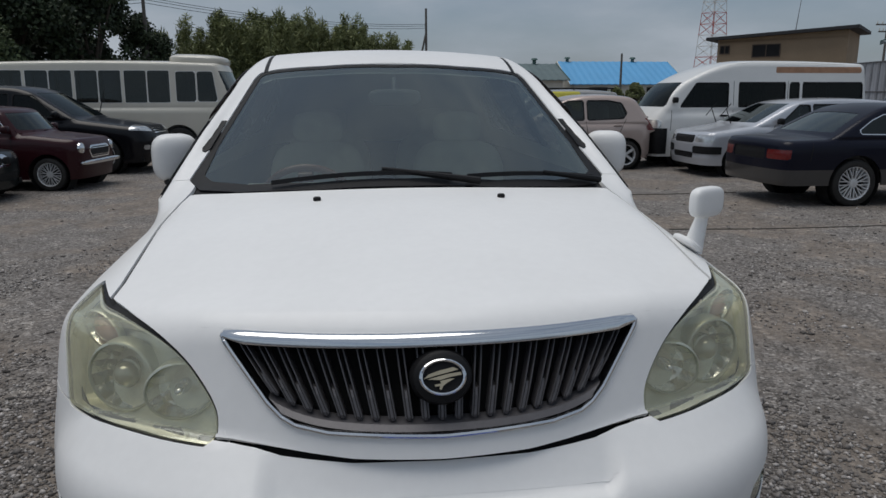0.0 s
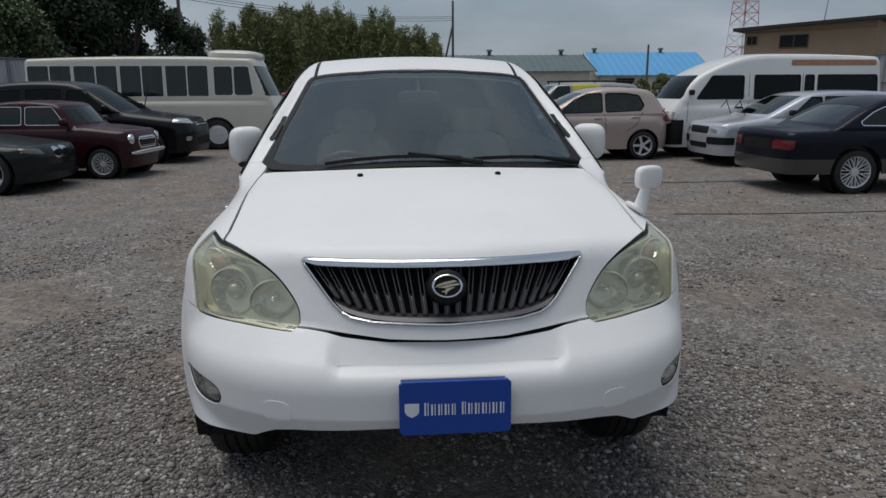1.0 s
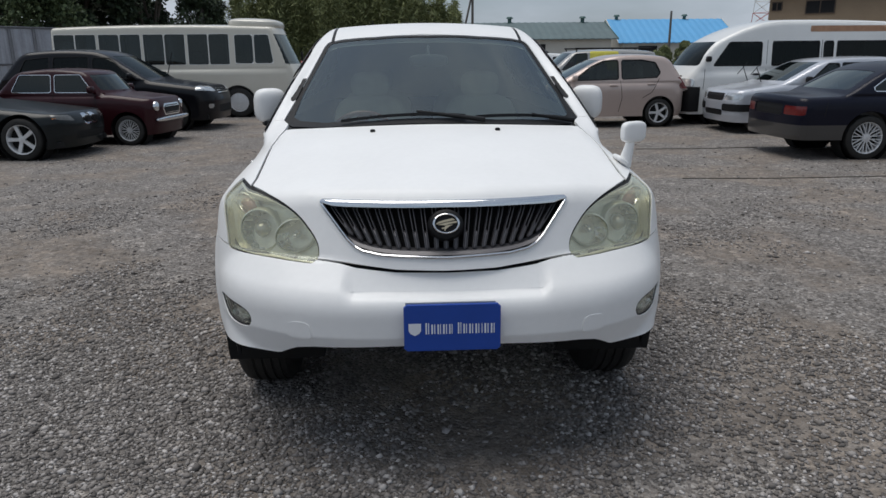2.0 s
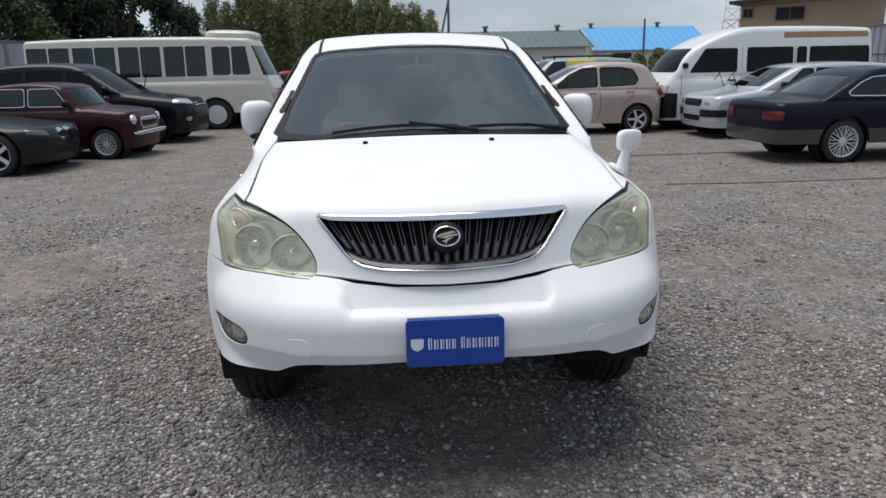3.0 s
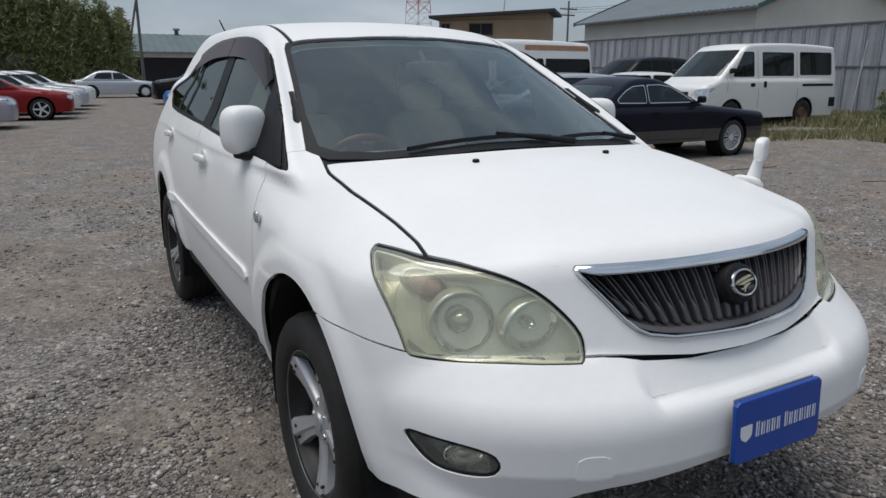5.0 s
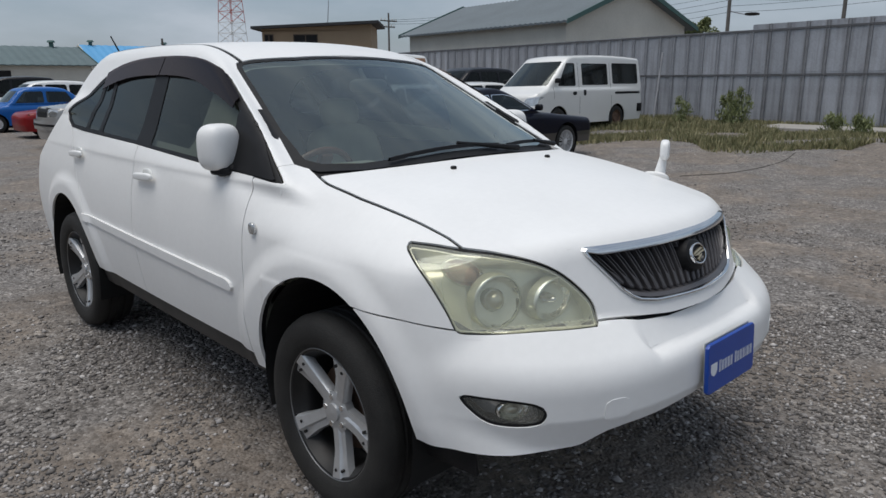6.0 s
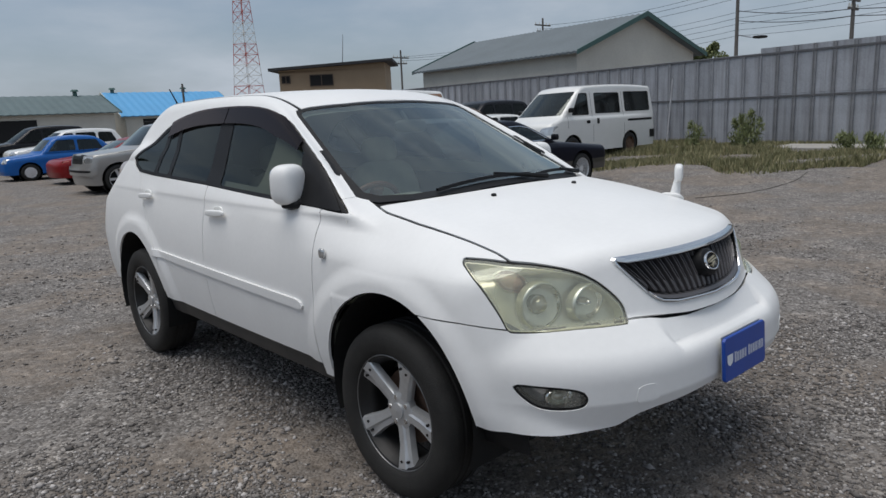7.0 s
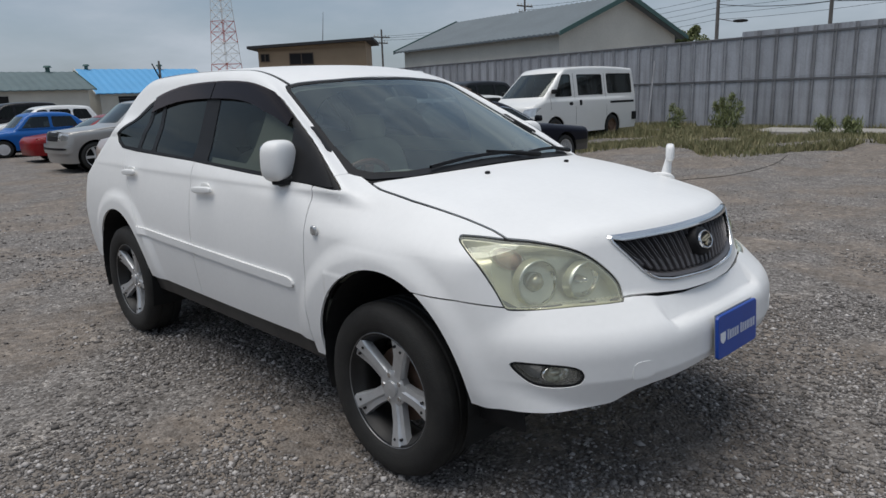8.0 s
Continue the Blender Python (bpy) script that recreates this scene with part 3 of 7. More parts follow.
        for lo, hi in ((0.80, 1.675), (1.685, 2.47)):
            panel("window_visor", skin, flank, [lambda x, y, z: lite_area(x, y, z) - 0.004, lambda x, y, z: side_edge(y, z) - 0.010 - ax(x), lambda x, y, z: -np.interp(y, [0.66, 1.05], [0.020, 0.088]) - inside(SIDELITE, y, z), lambda x, y, z: 1.32 - z, lambda x, y, z, lo=lo: lo - y, lambda x, y, z, hi=hi: y - hi], VISOR, car, "smoked plastic wind visor", lip=0.004, lift=0.010)
        # rocker, door moulding, handles
        panel("rocker", skin, clip(*flank, flank[0][:, 2] - 0.6), [lambda x, y, z: z - 0.452, lambda x, y, z: 0.362 - z, lambda x, y, z: 0.36 - y, lambda x, y, z: y - 2.30, lambda x, y, z: -arch(FRONT_ARCH, x, y, z), lambda x, y, z: -arch(REAR_ARCH, x, y, z)], SILLGREY, car, "dull dark grey sill", lift=-0.014)
        panel("bumper_flap", skin, clip(*flank, flank[0][:, 1] - 0.1), [lambda x, y, z: z - bumper_low(x) - 0.004, lambda x, y, z: 0.365 - z, lambda x, y, z: -arch(FRONT_ARCH, x, y, z) - 0.004, lambda x, y, z: 0.80 - ax(x), lambda x, y, z: y + 0.4, lambda x, y, z: -0.66 - y], BLACK, car, lift=-0.030)
        panel("door_moulding", skin, dl, [lambda x, y, z: inside([(0.565, 0.697), (0.585, 0.728), (0.62, 0.735), (2.36, 0.768), (2.385, 0.755), (2.385, 0.735), (2.34, 0.727), (0.60, 0.690)], y, z)], PEARL, car, lip=0.014, lift=0.012)
        for y0, y1, z0, w in ((1.31, 1.53, 1.06, 0.0), (2.37, 2.58, 1.092, 0.0)):
            p, _ = sheet(skin, 0, s * 1.02, 0, np.array([y0, (y0 + y1) / 2, y1]), np.array([z0, z0 + 0.002]))
            xo = s * float(np.abs(p[:, 0]).max())
            handle = empty("door_handle")
            handle.parent = car
            bm = bmesh.new()
            rounded(bm, (xo + s * 0.022, (y0 + y1) / 2, z0 + 0.004), (0.012, (y1 - y0) / 2, 0.017), 0.55, Matrix.Rotation(radians(-3), 4, "X"), 14)
            part("grip", bm, PEARL, handle, smooth=True)
            bm = bmesh.new()
            rounded(bm, (xo - s * 0.004, (y0 + y1) / 2, z0 + 0.002), (0.008, 0.052, 0.038), 0.7, None, 12)
            part("handle_recess", bm, WHITE, handle, smooth=True)
        bm = bmesh.new()
        rounded(bm, (s * 0.918, 0.389, 0.970), (0.010, 0.020, 0.022), 0.7, None, 10)
        part("side_marker", bm, LAMP, car, "small clear side marker lamp", smooth=True)
        # wing mirror
        mirror = empty("wing_mirror")
        mirror.parent = car
        bm = bmesh.new()
        rounded(bm, (s * 0.868, 0.705, 1.243), (0.086, 0.062, 0.092), 0.62, Matrix.Rotation(radians(-s * 24), 4, "Z"), 18)
        part("housing", bm, PEARL, mirror, smooth=True)
        bm = bmesh.new()
        rounded(bm, (s * 0.870, 0.742, 1.243), (0.076, 0.034, 0.078), 0.45, Matrix.Rotation(radians(-s * 24), 4, "Z"), 14)
        part("mirror_glass", bm, CHROME, mirror, smooth=True)
        bm = bmesh.new()
        rod(bm, (s * 0.79, 0.60, 1.150), (s * 0.875, 0.70, 1.158), 0.022, 0.03, 12)
        rounded(bm, (s * 0.850, 0.690, 1.152), (0.062, 0.048, 0.017), 0.55, Matrix.Rotation(radians(-s * 24), 4, "Z"), 10)
        part("mirror_arm", bm, BLACK, mirror, smooth=True)
        panel("mirror_sail", skin, flank, [lambda x, y, z: inside([(0.34, 1.142), (0.67, 1.160), (0.755, 1.375), (0.72, 1.385), (0.53, 1.285)], y, z)], BLACK, mirror, lift=0.003)
        # near-black strip under the bonnet side gap, in place of its shade
        panel("hood_side_seal", skin, fl, [lambda x, y, z: ax(x) - hood_edge(y) - 0.010, lambda x, y, z: hood_edge(y) - 0.014 - ax(x), lambda x, y, z: 0.002 - lamp_area(x, y, z), lambda x, y, z: y - 0.20, lambda x, y, z: 0.95 - z, lambda x, y, z: -0.55 - y], SHADOW, car, lip=0, lift=-0.006)
        # headlamp: hazed cover over reflector bowls
        lamp = empty("headlight")
        lamp.parent = car
        tagged(lamp, "hazed yellowed clear headlamp")
        near = clip(*flank, flank[0][:, 1] + 0.25)
        fine = shell(skin, (min(s * 0.34, s * 1.0), -1.02, 0.74), (max(s * 0.34, s * 1.0), 0.12, 1.10), 0.008, margin=0.12)
        panel("lamp_cover", skin, fine, [lambda x, y, z: lamp_area(x, y, z) + 0.002], HAZE, lamp, lip=0.012, lift=-0.002)
        # thin lamp seal; its wider black run stands in for the shaded bonnet gap
        panel("lamp_seal", skin, fine, [lambda x, y, z: lamp_area(x, y, z) - np.where((z > 0.83) & (np.abs(x) + y < 0.2), 0.009, 0.004), lambda x, y, z: -0.001 - lamp_area(x, y, z)], BLACK, lamp, lip=0.008, lift=-0.007)
        panel("lamp_bucket", skin, fine, [lambda x, y, z: lamp_area(x, y, z)], BUCKET, lamp, lip=0, lift=-0.062)
        panel("lamp_housing", skin, fine, [lambda x, y, z: lamp_area(x, y, z) + 0.004, lambda x, y, z: -0.007 - lamp_area(x, y, z)], BUCKET, lamp, lip=0.060, lift=-0.010)
        lens_bowl((s * 0.690, -0.622, 0.868), 0.078, 0.075, (s * 0.30, -1, 0.02), "low_beam_reflector", lamp, REFLECT, PROJECTOR, 0.40, rim=GREYLENS)
        lens_bowl((s * 0.545, -0.712, 0.866), 0.060, 0.070, (s * 0.12, -1, 0.02), "high_beam_reflector", lamp, FACET, CHROME, 0.20, 1.25, -s * 20, rim=GREYLENS)
        lens_bowl((s * 0.750, -0.540, 0.952), 0.036, 0.03, (s * 0.62, -1, 0.18), "indicator_reflector", lamp, REFLECT, AMBERBULB, 0.62, 1.75, s * 24, rim=GREYLENS)
        # fog lamp
        fog = empty("fog_lamp")
        fog.parent = car
        panel("fog_cover", skin, near, [lambda x, y, z: fog_area(x, y, z) + 0.004], FOGLENS, fog, lip=0.012, lift=-0.006)
        panel("fog_bucket", skin, near, [lambda x, y, z: fog_area(x, y, z) - 0.004], LAMP, fog, lip=0, lift=-0.05)
        panel("fog_bezel", skin, near, [lambda x, y, z: fog_area(x, y, z) - 0.004, lambda x, y, z: -0.005 - fog_area(x, y, z)], BLACK, fog, lip=0.012, lift=-0.004)
        lens_bowl((s * 0.752, -0.742, 0.592), 0.031, 0.03, (s * 0.5, -1, 0), "fog_reflector", fog, REFLECT, PROJECTOR, 0.5, 1.5)
        # tow-hook cover: a thin square seam in the bumper
        panel("tow_hook_cover", skin, near, [lambda x, y, z: inside(spline([(0.480, 0.552), (0.550, 0.552), (0.556, 0.590), (0.545, 0.612), (0.49, 0.612), (0.476, 0.59)], 4), ax(x), z)], PEARL, car, lip=0.006, lift=0.0022)
        # wheel house: its liner has the near-black shade colour, to darken the arch
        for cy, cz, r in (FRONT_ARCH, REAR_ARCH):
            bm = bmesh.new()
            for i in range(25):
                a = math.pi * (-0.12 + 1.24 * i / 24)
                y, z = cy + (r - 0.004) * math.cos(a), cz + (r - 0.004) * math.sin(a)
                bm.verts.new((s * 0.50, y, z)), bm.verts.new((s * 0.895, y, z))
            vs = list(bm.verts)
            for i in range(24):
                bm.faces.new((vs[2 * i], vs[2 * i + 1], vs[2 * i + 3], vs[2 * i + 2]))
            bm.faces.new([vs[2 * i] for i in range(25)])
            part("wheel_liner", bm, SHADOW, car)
    # windscreen
    panel("windscreen_border", skin, cabin, [lambda x, y, z: screen_area(x, y, z), lambda x, y, z: -np.interp(y, [0.30, 0.55], [0.052, 0.022]) - screen_area(x, y, z)], BLACK, car, lift=-0.004)
    panel("windscreen", skin, cabin, [lambda x, y, z: screen_area(x, y, z) + np.interp(y, [0.30, 0.55], [0.050, 0.020])], WINDOW, car, lip=0, lift=-0.006)
    panel("cowl", skin, clip(*front, 1.0 - front[0][:, 2]), [lambda x, y, z: hood_rear(x) - 0.02 - y, lambda x, y, z: ax(x) - hood_edge(y) - 0.01, lambda x, y, z: np.where(y > 0.05, -screen_area(x, y, z), -1.0), lambda x, y, z: y - 0.36], BLACK, car, lift=-0.012)
    panel("roof", skin, cabin, [lambda x, y, z: ax(x) - 0.541, lambda x, y, z: 1.40 - z, lambda x, y, z: 0.003 - screen_area(x, y, z), lambda x, y, z: 0.9 - y, lambda x, y, z: y - 3.046], PEARL, car, "white roof")
    back_glass = [(-0.50, 1.32), (0.50, 1.32), (0.44, 1.56), (-0.44, 1.56)]
    tail = clip(*base, 3.05 - base[0][:, 1])
    panel("tailgate", skin, tail, [lambda x, y, z: belt(y) + 0.052 - z, lambda x, y, z: ax(x) - 0.558, lambda x, y, z: -inside(back_glass, x, z)], PEARL, car)
    panel("rear_window", skin, tail, [lambda x, y, z: 1.2 - z, lambda x, y, z: inside(back_glass, x, z)], PRIVACY, car, lip=0, lift=-0.004)
    # near-black sheet added behind the seams, so that they show dark like shaded gaps
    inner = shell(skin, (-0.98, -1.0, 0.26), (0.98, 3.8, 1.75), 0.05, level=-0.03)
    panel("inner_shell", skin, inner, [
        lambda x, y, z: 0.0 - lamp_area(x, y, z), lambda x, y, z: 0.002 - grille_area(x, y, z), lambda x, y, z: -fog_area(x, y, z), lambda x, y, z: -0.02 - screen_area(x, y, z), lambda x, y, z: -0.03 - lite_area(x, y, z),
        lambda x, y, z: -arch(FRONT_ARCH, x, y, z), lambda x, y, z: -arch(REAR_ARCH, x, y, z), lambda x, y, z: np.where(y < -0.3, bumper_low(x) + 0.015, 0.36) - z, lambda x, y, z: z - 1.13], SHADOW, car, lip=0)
    panel("headliner", skin, inner, [lambda x, y, z: 1.13 - z, lambda x, y, z: -0.02 - screen_area(x, y, z), lambda x, y, z: -0.03 - lite_area(x, y, z), lambda x, y, z: 0.36 - y], LINING, car, lip=0)
    grille_and_plate(car)
    cabin_inside(car)
    wipers(car)
    one = suv_wheel()
    one.parent = car
    for x, y, flip in ((-0.790, 0.0, 0), (0.790, 0.0, 180), (-0.785, 2.715, 0), (0.785, 2.715, 180)):
        w = one if (x, y) == (-0.790, 0.0) else copy_thing(one, Matrix())
        w.matrix_basis = pose(x, y, 0.355, 20 if flip else 0, 0, flip)
    # small extra mirror on the passenger-side wing
    mirror = empty("wing_top_mirror")
    mirror.parent = car
    bm = bmesh.new()
    rounded(bm, (0.830, -0.270, 1.180), (0.066, 0.022, 0.044), 0.55, Matrix.Rotation(radians(29), 4, "Z"), 16)
    part("housing", bm, PEARL, mirror, smooth=True)
    bm = bmesh.new()
    rod(bm, (0.800, -0.262, 1.035), (0.824, -0.268, 1.15), 0.030, 0.016, 14)
    part("stalk", bm, PEARL, mirror, smooth=True)
    bm = bmesh.new()
    rounded(bm, (0.785, -0.262, 1.060), (0.034, 0.06, 0.012), 0.7, Matrix.Rotation(radians(38), 4, "Y"), 12)
    part("stalk_foot", bm, PEARL, mirror, smooth=True)
    bm = bmesh.new()
    rod(bm, (-0.33, 3.08, 1.60), (-0.41, 3.10, 1.79), 0.007, 0.004, 8)
    part("aerial", bm, BLACK, car, "short black roof aerial")
    return car


def hazed_material(name, tint, haze, share):
    """Clouded lamp plastic: partly see-through, partly a dull yellowish film."""
    m = glass_material(name, tint, gloss_rough=0.06)
    n, l = m.node_tree.nodes, m.node_tree.links
    out = n["Material Output"]
    clear = out.inputs["Surface"].links[0].from_socket
    film, mix, t, r = n.new("ShaderNodeBsdfDiffuse"), n.new("ShaderNodeMixShader"), n.new("ShaderNodeTexNoise"), n.new("ShaderNodeMapRange")
    film.inputs["Color"].default_value = (*haze, 1)
    t.inputs["Scale"].default_value, t.inputs["Detail"].default_value = 9.0, 5.0
    r.inputs["To Min"].default_value, r.inputs["To Max"].default_value = share * 0.8, share * 1.2
    l.new(t.outputs["Fac"], r.inputs["Value"])
    l.new(r.outputs["Result"], mix.inputs["Fac"])
    l.new(clear, mix.inputs[1])
    l.new(film.outputs["BSDF"], mix.inputs[2])
    l.new(mix.outputs["Shader"], out.inputs["Surface"])
    return m


RIMEDGE = material("dull_rim_edge", (0.20, 0.20, 0.20), rough=0.4, metal=0.7, vary=0.25, scale=20)
HAZE = hazed_material("hazed_lamp_plastic", (0.96, 0.95, 0.87), (0.84, 0.83, 0.71), 0.17)
FOGLENS = hazed_material("fog_lamp_glass", (0.96, 0.96, 0.95), (0.70, 0.69, 0.63), 0.08)
BUCKET = material("lamp_bucket_plastic", (0.80, 0.80, 0.68), rough=0.32, metal=0.55, vary=0.15, scale=14)
REFLECT = material("lamp_reflector", (0.93, 0.93, 0.86), rough=0.10, metal=1.0, vary=0.08, scale=30, bump=0.25, bump_scale=45)
FACET = material("facetted_lamp_reflector", (0.88, 0.88, 0.82), rough=0.16, metal=1.0, vary=0.08, scale=30, bump=0.35, bump_scale=30)
GREYLENS = material("dull_reflector_rim", (0.62, 0.64, 0.54), rough=0.35, metal=0.6, vary=0.1)
PROJECTOR = material("projector_lens_glass", (0.50, 0.50, 0.40), rough=0.05, metal=0.6, coat=0.8, vary=0.1)
AMBERBULB = material("amber_bulb", (0.62, 0.42, 0.33), rough=0.2, coat=0.5, vary=0.1)
GREYPLATE = material("dull_grey_plate", (0.38, 0.40, 0.40), rough=0.4, metal=0.3, vary=0.12)
SLAT = material("grille_slat_grey", (0.11, 0.105, 0.11), rough=0.35, metal=0.3, vary=0.15)


def nose_y(x, z):
    """How far forward the nose is at a place of the front."""
    p, _ = sheet(skin, 1, -1.2, -0.4, np.array([x, x + 0.001]), np.array([z, z + 0.001]))
    return float(p[0, 1])


def grille_and_plate(car):
    grille = empty("grille")
    grille.parent = car
    tagged(grille, "black slatted grille in a thin chrome frame")
    def front_y(x, z):
        return -0.890 + 0.45 * x * x + 0.36 * (z - 0.82)
    # the frame: a closed strip that follows the outline, wider along the top
    line = [p for a, b in zip(GRILLE, GRILLE[1:] + GRILLE[:1]) for p in [(a[0] + (b[0] - a[0]) * k / 10, a[1] + (b[1] - a[1]) * k / 10) for k in range(10)]]
    n = len(line)
    bm = bmesh.new()
    rings = []
    for k, (x, z) in enumerate(line):
        (xa, za), (xb, zb) = line[k - 2], line[(k + 2) % n]
        tx, tz = xb - xa, zb - za
        q = math.hypot(tx, tz) or 1.0
        nx, nz = -tz / q, tx / q
        if nx * x + nz * (z - 0.92) > 0:
            nx, nz = -nx, -nz
        wide = 0.009 + 0.014 * min(max((z - 0.982) / 0.02, 0), 1) * min(max((0.446 - abs(x)) / 0.035, 0), 1)
        rings.append([bm.verts.new((x + nx * wide * u, front_y(x, z + nz * wide * u) + v, z + nz * wide * u)) for u, v in ((-0.10, 0.024), (-0.10, -0.002), (0.10, -0.009), (0.5, -0.011), (0.90, -0.009), (1.0, -0.002), (1.0, 0.008))])
    for k in range(n):
        p, q = rings[k], rings[(k + 1) % n]
        for j in range(6):
            bm.faces.new((p[j], p[j + 1], q[j + 1], q[j]))
    # black wall added inside the frame, shade colour over the bonnet's bright edge
    wall = bmesh.new()
    back = [[wall.verts.new((v.co.x, v.co.y + d, v.co.z)) for d in (-0.001, 0.05)] for v in [ring[5] for ring in rings]]
    for k in range(n):
        wall.faces.new((*back[k], *reversed(back[(k + 1) % n])))
    part("grille_surround", wall, BLACK, grille)
    part("grille_frame", bm, CHROME, grille, "chrome frame", smooth=True)
    # near-black sheet behind the slats, in place of the shade there
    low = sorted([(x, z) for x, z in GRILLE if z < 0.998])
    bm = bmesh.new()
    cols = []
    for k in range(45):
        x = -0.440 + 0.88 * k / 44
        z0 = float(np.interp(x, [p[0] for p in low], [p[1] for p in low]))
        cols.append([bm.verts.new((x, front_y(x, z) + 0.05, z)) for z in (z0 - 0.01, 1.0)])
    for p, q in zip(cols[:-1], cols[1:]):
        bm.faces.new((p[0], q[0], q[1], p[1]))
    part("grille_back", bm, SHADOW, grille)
    count = 21
    for i in range(count):
        u = (i - (count - 1) / 2) / ((count - 1) / 2)
        top, low = u * 0.405, u * 0.325
        z1 = 0.986
        z0 = 0.842 + 0.030 * abs(u) ** 6 + 0.012 * u * u
        zf = z0 + (z1 - z0) * 0.42
        slat = None

        def at(z, dx, dy):
            x = low + (top - low) * (z - z0) / (z1 - z0) + dx
            return (x, front_y(x, z) + 0.004 + dy, z)
        for rib in (-1, 0, 1):
            bm = bmesh.new()
            half, mid = (0.0019, rib * 0.0062) if rib else (0.0046, 0.0)
            ends = [(z0 + 0.004, 0.006), (z0 + 0.012, 0.001)] if not rib else [(z0 + 0.010, 0.002)]
            ends += [(zf - 0.012, 0.001), (zf, 0.006)] if not rib else [(zf, 0.0), (z1 - 0.03, 0.004), (z1, 0.010)]
            rows = [[bm.verts.new(at(z, mid + a, b + back)) for a, b in ((-half, 0.030), (-half, 0.003), (-half * 0.5, 0), (half * 0.5, 0), (half, 0.003), (half, 0.030))] for z, back in ends]
            for p, q in zip(rows[:-1], rows[1:]):
                for j in range(5):
                    bm.faces.new((p[j], p[j + 1], q[j + 1], q[j]))
            bm.faces.new(rows[0])
            bm.faces.new(list(reversed(rows[-1])))
            made = part("slat" if rib == -1 else "slat_finger" if not rib else "slat_rib", bm, SLAT, slat or grille)
            slat = slat or made
    # dark sill below the slats
    bm = bmesh.new()
    cols = []
    for k in range(41):
        x = -0.345 + 0.69 * k / 40
        z = 0.831 + 0.012 * (x / 0.338) ** 2 + 0.030 * abs(x / 0.345) ** 6
        cols.append([bm.verts.new((x, front_y(x, z + h) + d, z + h)) for h, d in ((0.0, -0.002), (0.010, 0.006), (0.016, 0.030))])
    for p, q in zip(cols[:-1], cols[1:]):
        for j in range(2):
            bm.faces.new((p[j], q[j], q[j + 1], p[j + 1]))
    part("grille_sill", bm, SLAT, grille)
    y = front_y(0, 0.94)
    m = Matrix.Translation((0, y - 0.014, 0.934)) @ Matrix.Rotation(radians(-21), 4, "X")
    bm = bmesh.new()
    lathe(bm, [(0.066, 0.045), (0.063, 0.014), (0.057, -0.008), (0.047, -0.014), (0.001, -0.014)], 48, "Y")
    bmesh.ops.transform(bm, matrix=m @ Matrix.Diagonal((1.0, 1, 0.88, 1)), verts=bm.verts)
    badge = part("badge_base", bm, BLACK, grille, "black oval badge base", smooth=True)
    bm = bmesh.new()
    lathe(bm, [(0.0385, -0.012), (0.0400, -0.0205), (0.0435, -0.0215), (0.0465, -0.0195), (0.048, -0.012)], 56, "Y")
    bmesh.ops.transform(bm, matrix=m @ Matrix.Diagonal((1.0, 1, 0.76, 1)), verts=bm.verts)
    part("badge_ring", bm, CHROME, badge, smooth=True)
    GOLD = material("pale_gold_badge", (0.62, 0.52, 0.36), rough=0.28, metal=0.85)
    for line in ([(-0.040, -0.003), (-0.030, 0.006), (-0.008, 0.013), (0.022, 0.019), (0.033, 0.014), (0.012, 0.009), (-0.012, 0.004)], [(-0.032, -0.004), (-0.012, 0.001), (0.012, 0.006), (0.038, 0.009), (0.039, 0.003), (0.018, 0.000), (-0.006, -0.006)],
                 [(-0.006, -0.008), (0.014, -0.004), (0.024, -0.004), (0.008, -0.012), (0.000, -0.018), (-0.004, -0.026), (-0.008, -0.024), (-0.006, -0.018), (-0.016, -0.019), (-0.018, -0.015), (-0.004, -0.013)]):
        bm = bmesh.new()
        prism(bm, line, -0.0195, -0.013, "Y")
        bmesh.ops.transform(bm, matrix=m @ Matrix.Diagonal((0.95, 1, 0.95, 1)), verts=bm.verts)
        part("badge_shape", bm, GOLD, badge)
    # blue plate cover with white print as plain blocks
    plate = empty("number_plate_cover")
    plate.parent = car
    tagged(plate, "glossy blue dealer plate with a white shield and a row of white print")
    tilt = pose(0.011, -1.008, 0.612, -3, 0.0, 0)
    bm = bmesh.new()
    corner = [(-0.153, -0.082), (0.153, -0.082), (0.164, -0.072), (0.164, 0.072), (0.153, 0.082), (-0.153, 0.082), (-0.164, 0.072), (-0.164, -0.072)]
    prism(bm, corner, -0.008, 0.006, "Y", 0.003)
    bmesh.ops.transform(bm, matrix=tilt, verts=bm.verts)
    part("plate", bm, BLUEPLATE, plate)
    bm = bmesh.new()
    box(bm, -0.158, 0.148, -0.004, 0.0, -0.078, 0.0862, 0.001)
    bmesh.ops.transform(bm, matrix=tilt @ Matrix.Translation((0, 0.011, 0)), verts=bm.verts)
    part("inner_plate", bm, GREYPLATE, plate, "pale grey plate behind")
    bm = bmesh.new()
    box(bm, -0.11, 0.11, 0.0, 0.03, -0.06, 0.06, 0.003)
    bmesh.ops.transform(bm, matrix=tilt @ Matrix.Translation((0, 0.011, 0)), verts=bm.verts)
    part("plate_holder", bm, BLACK, plate)
    bm = bmesh.new()
    prism(bm, [(-0.148, 0.017), (-0.106, 0.017), (-0.106, -0.008), (-0.112, -0.018), (-0.127, -0.026), (-0.142, -0.018), (-0.148, -0.008)], -0.0092, -0.0085, "Y")
    bmesh.ops.transform(bm, matrix=tilt, verts=bm.verts)
    part("shield_mark", bm, PRINT, plate)
    widths = [0.021, 0.023, 0.020, 0.023, 0.019, 0, 0.020, 0.021, 0.023, 0.023, 0.010, 0.024, 0.022]
    x = -0.094
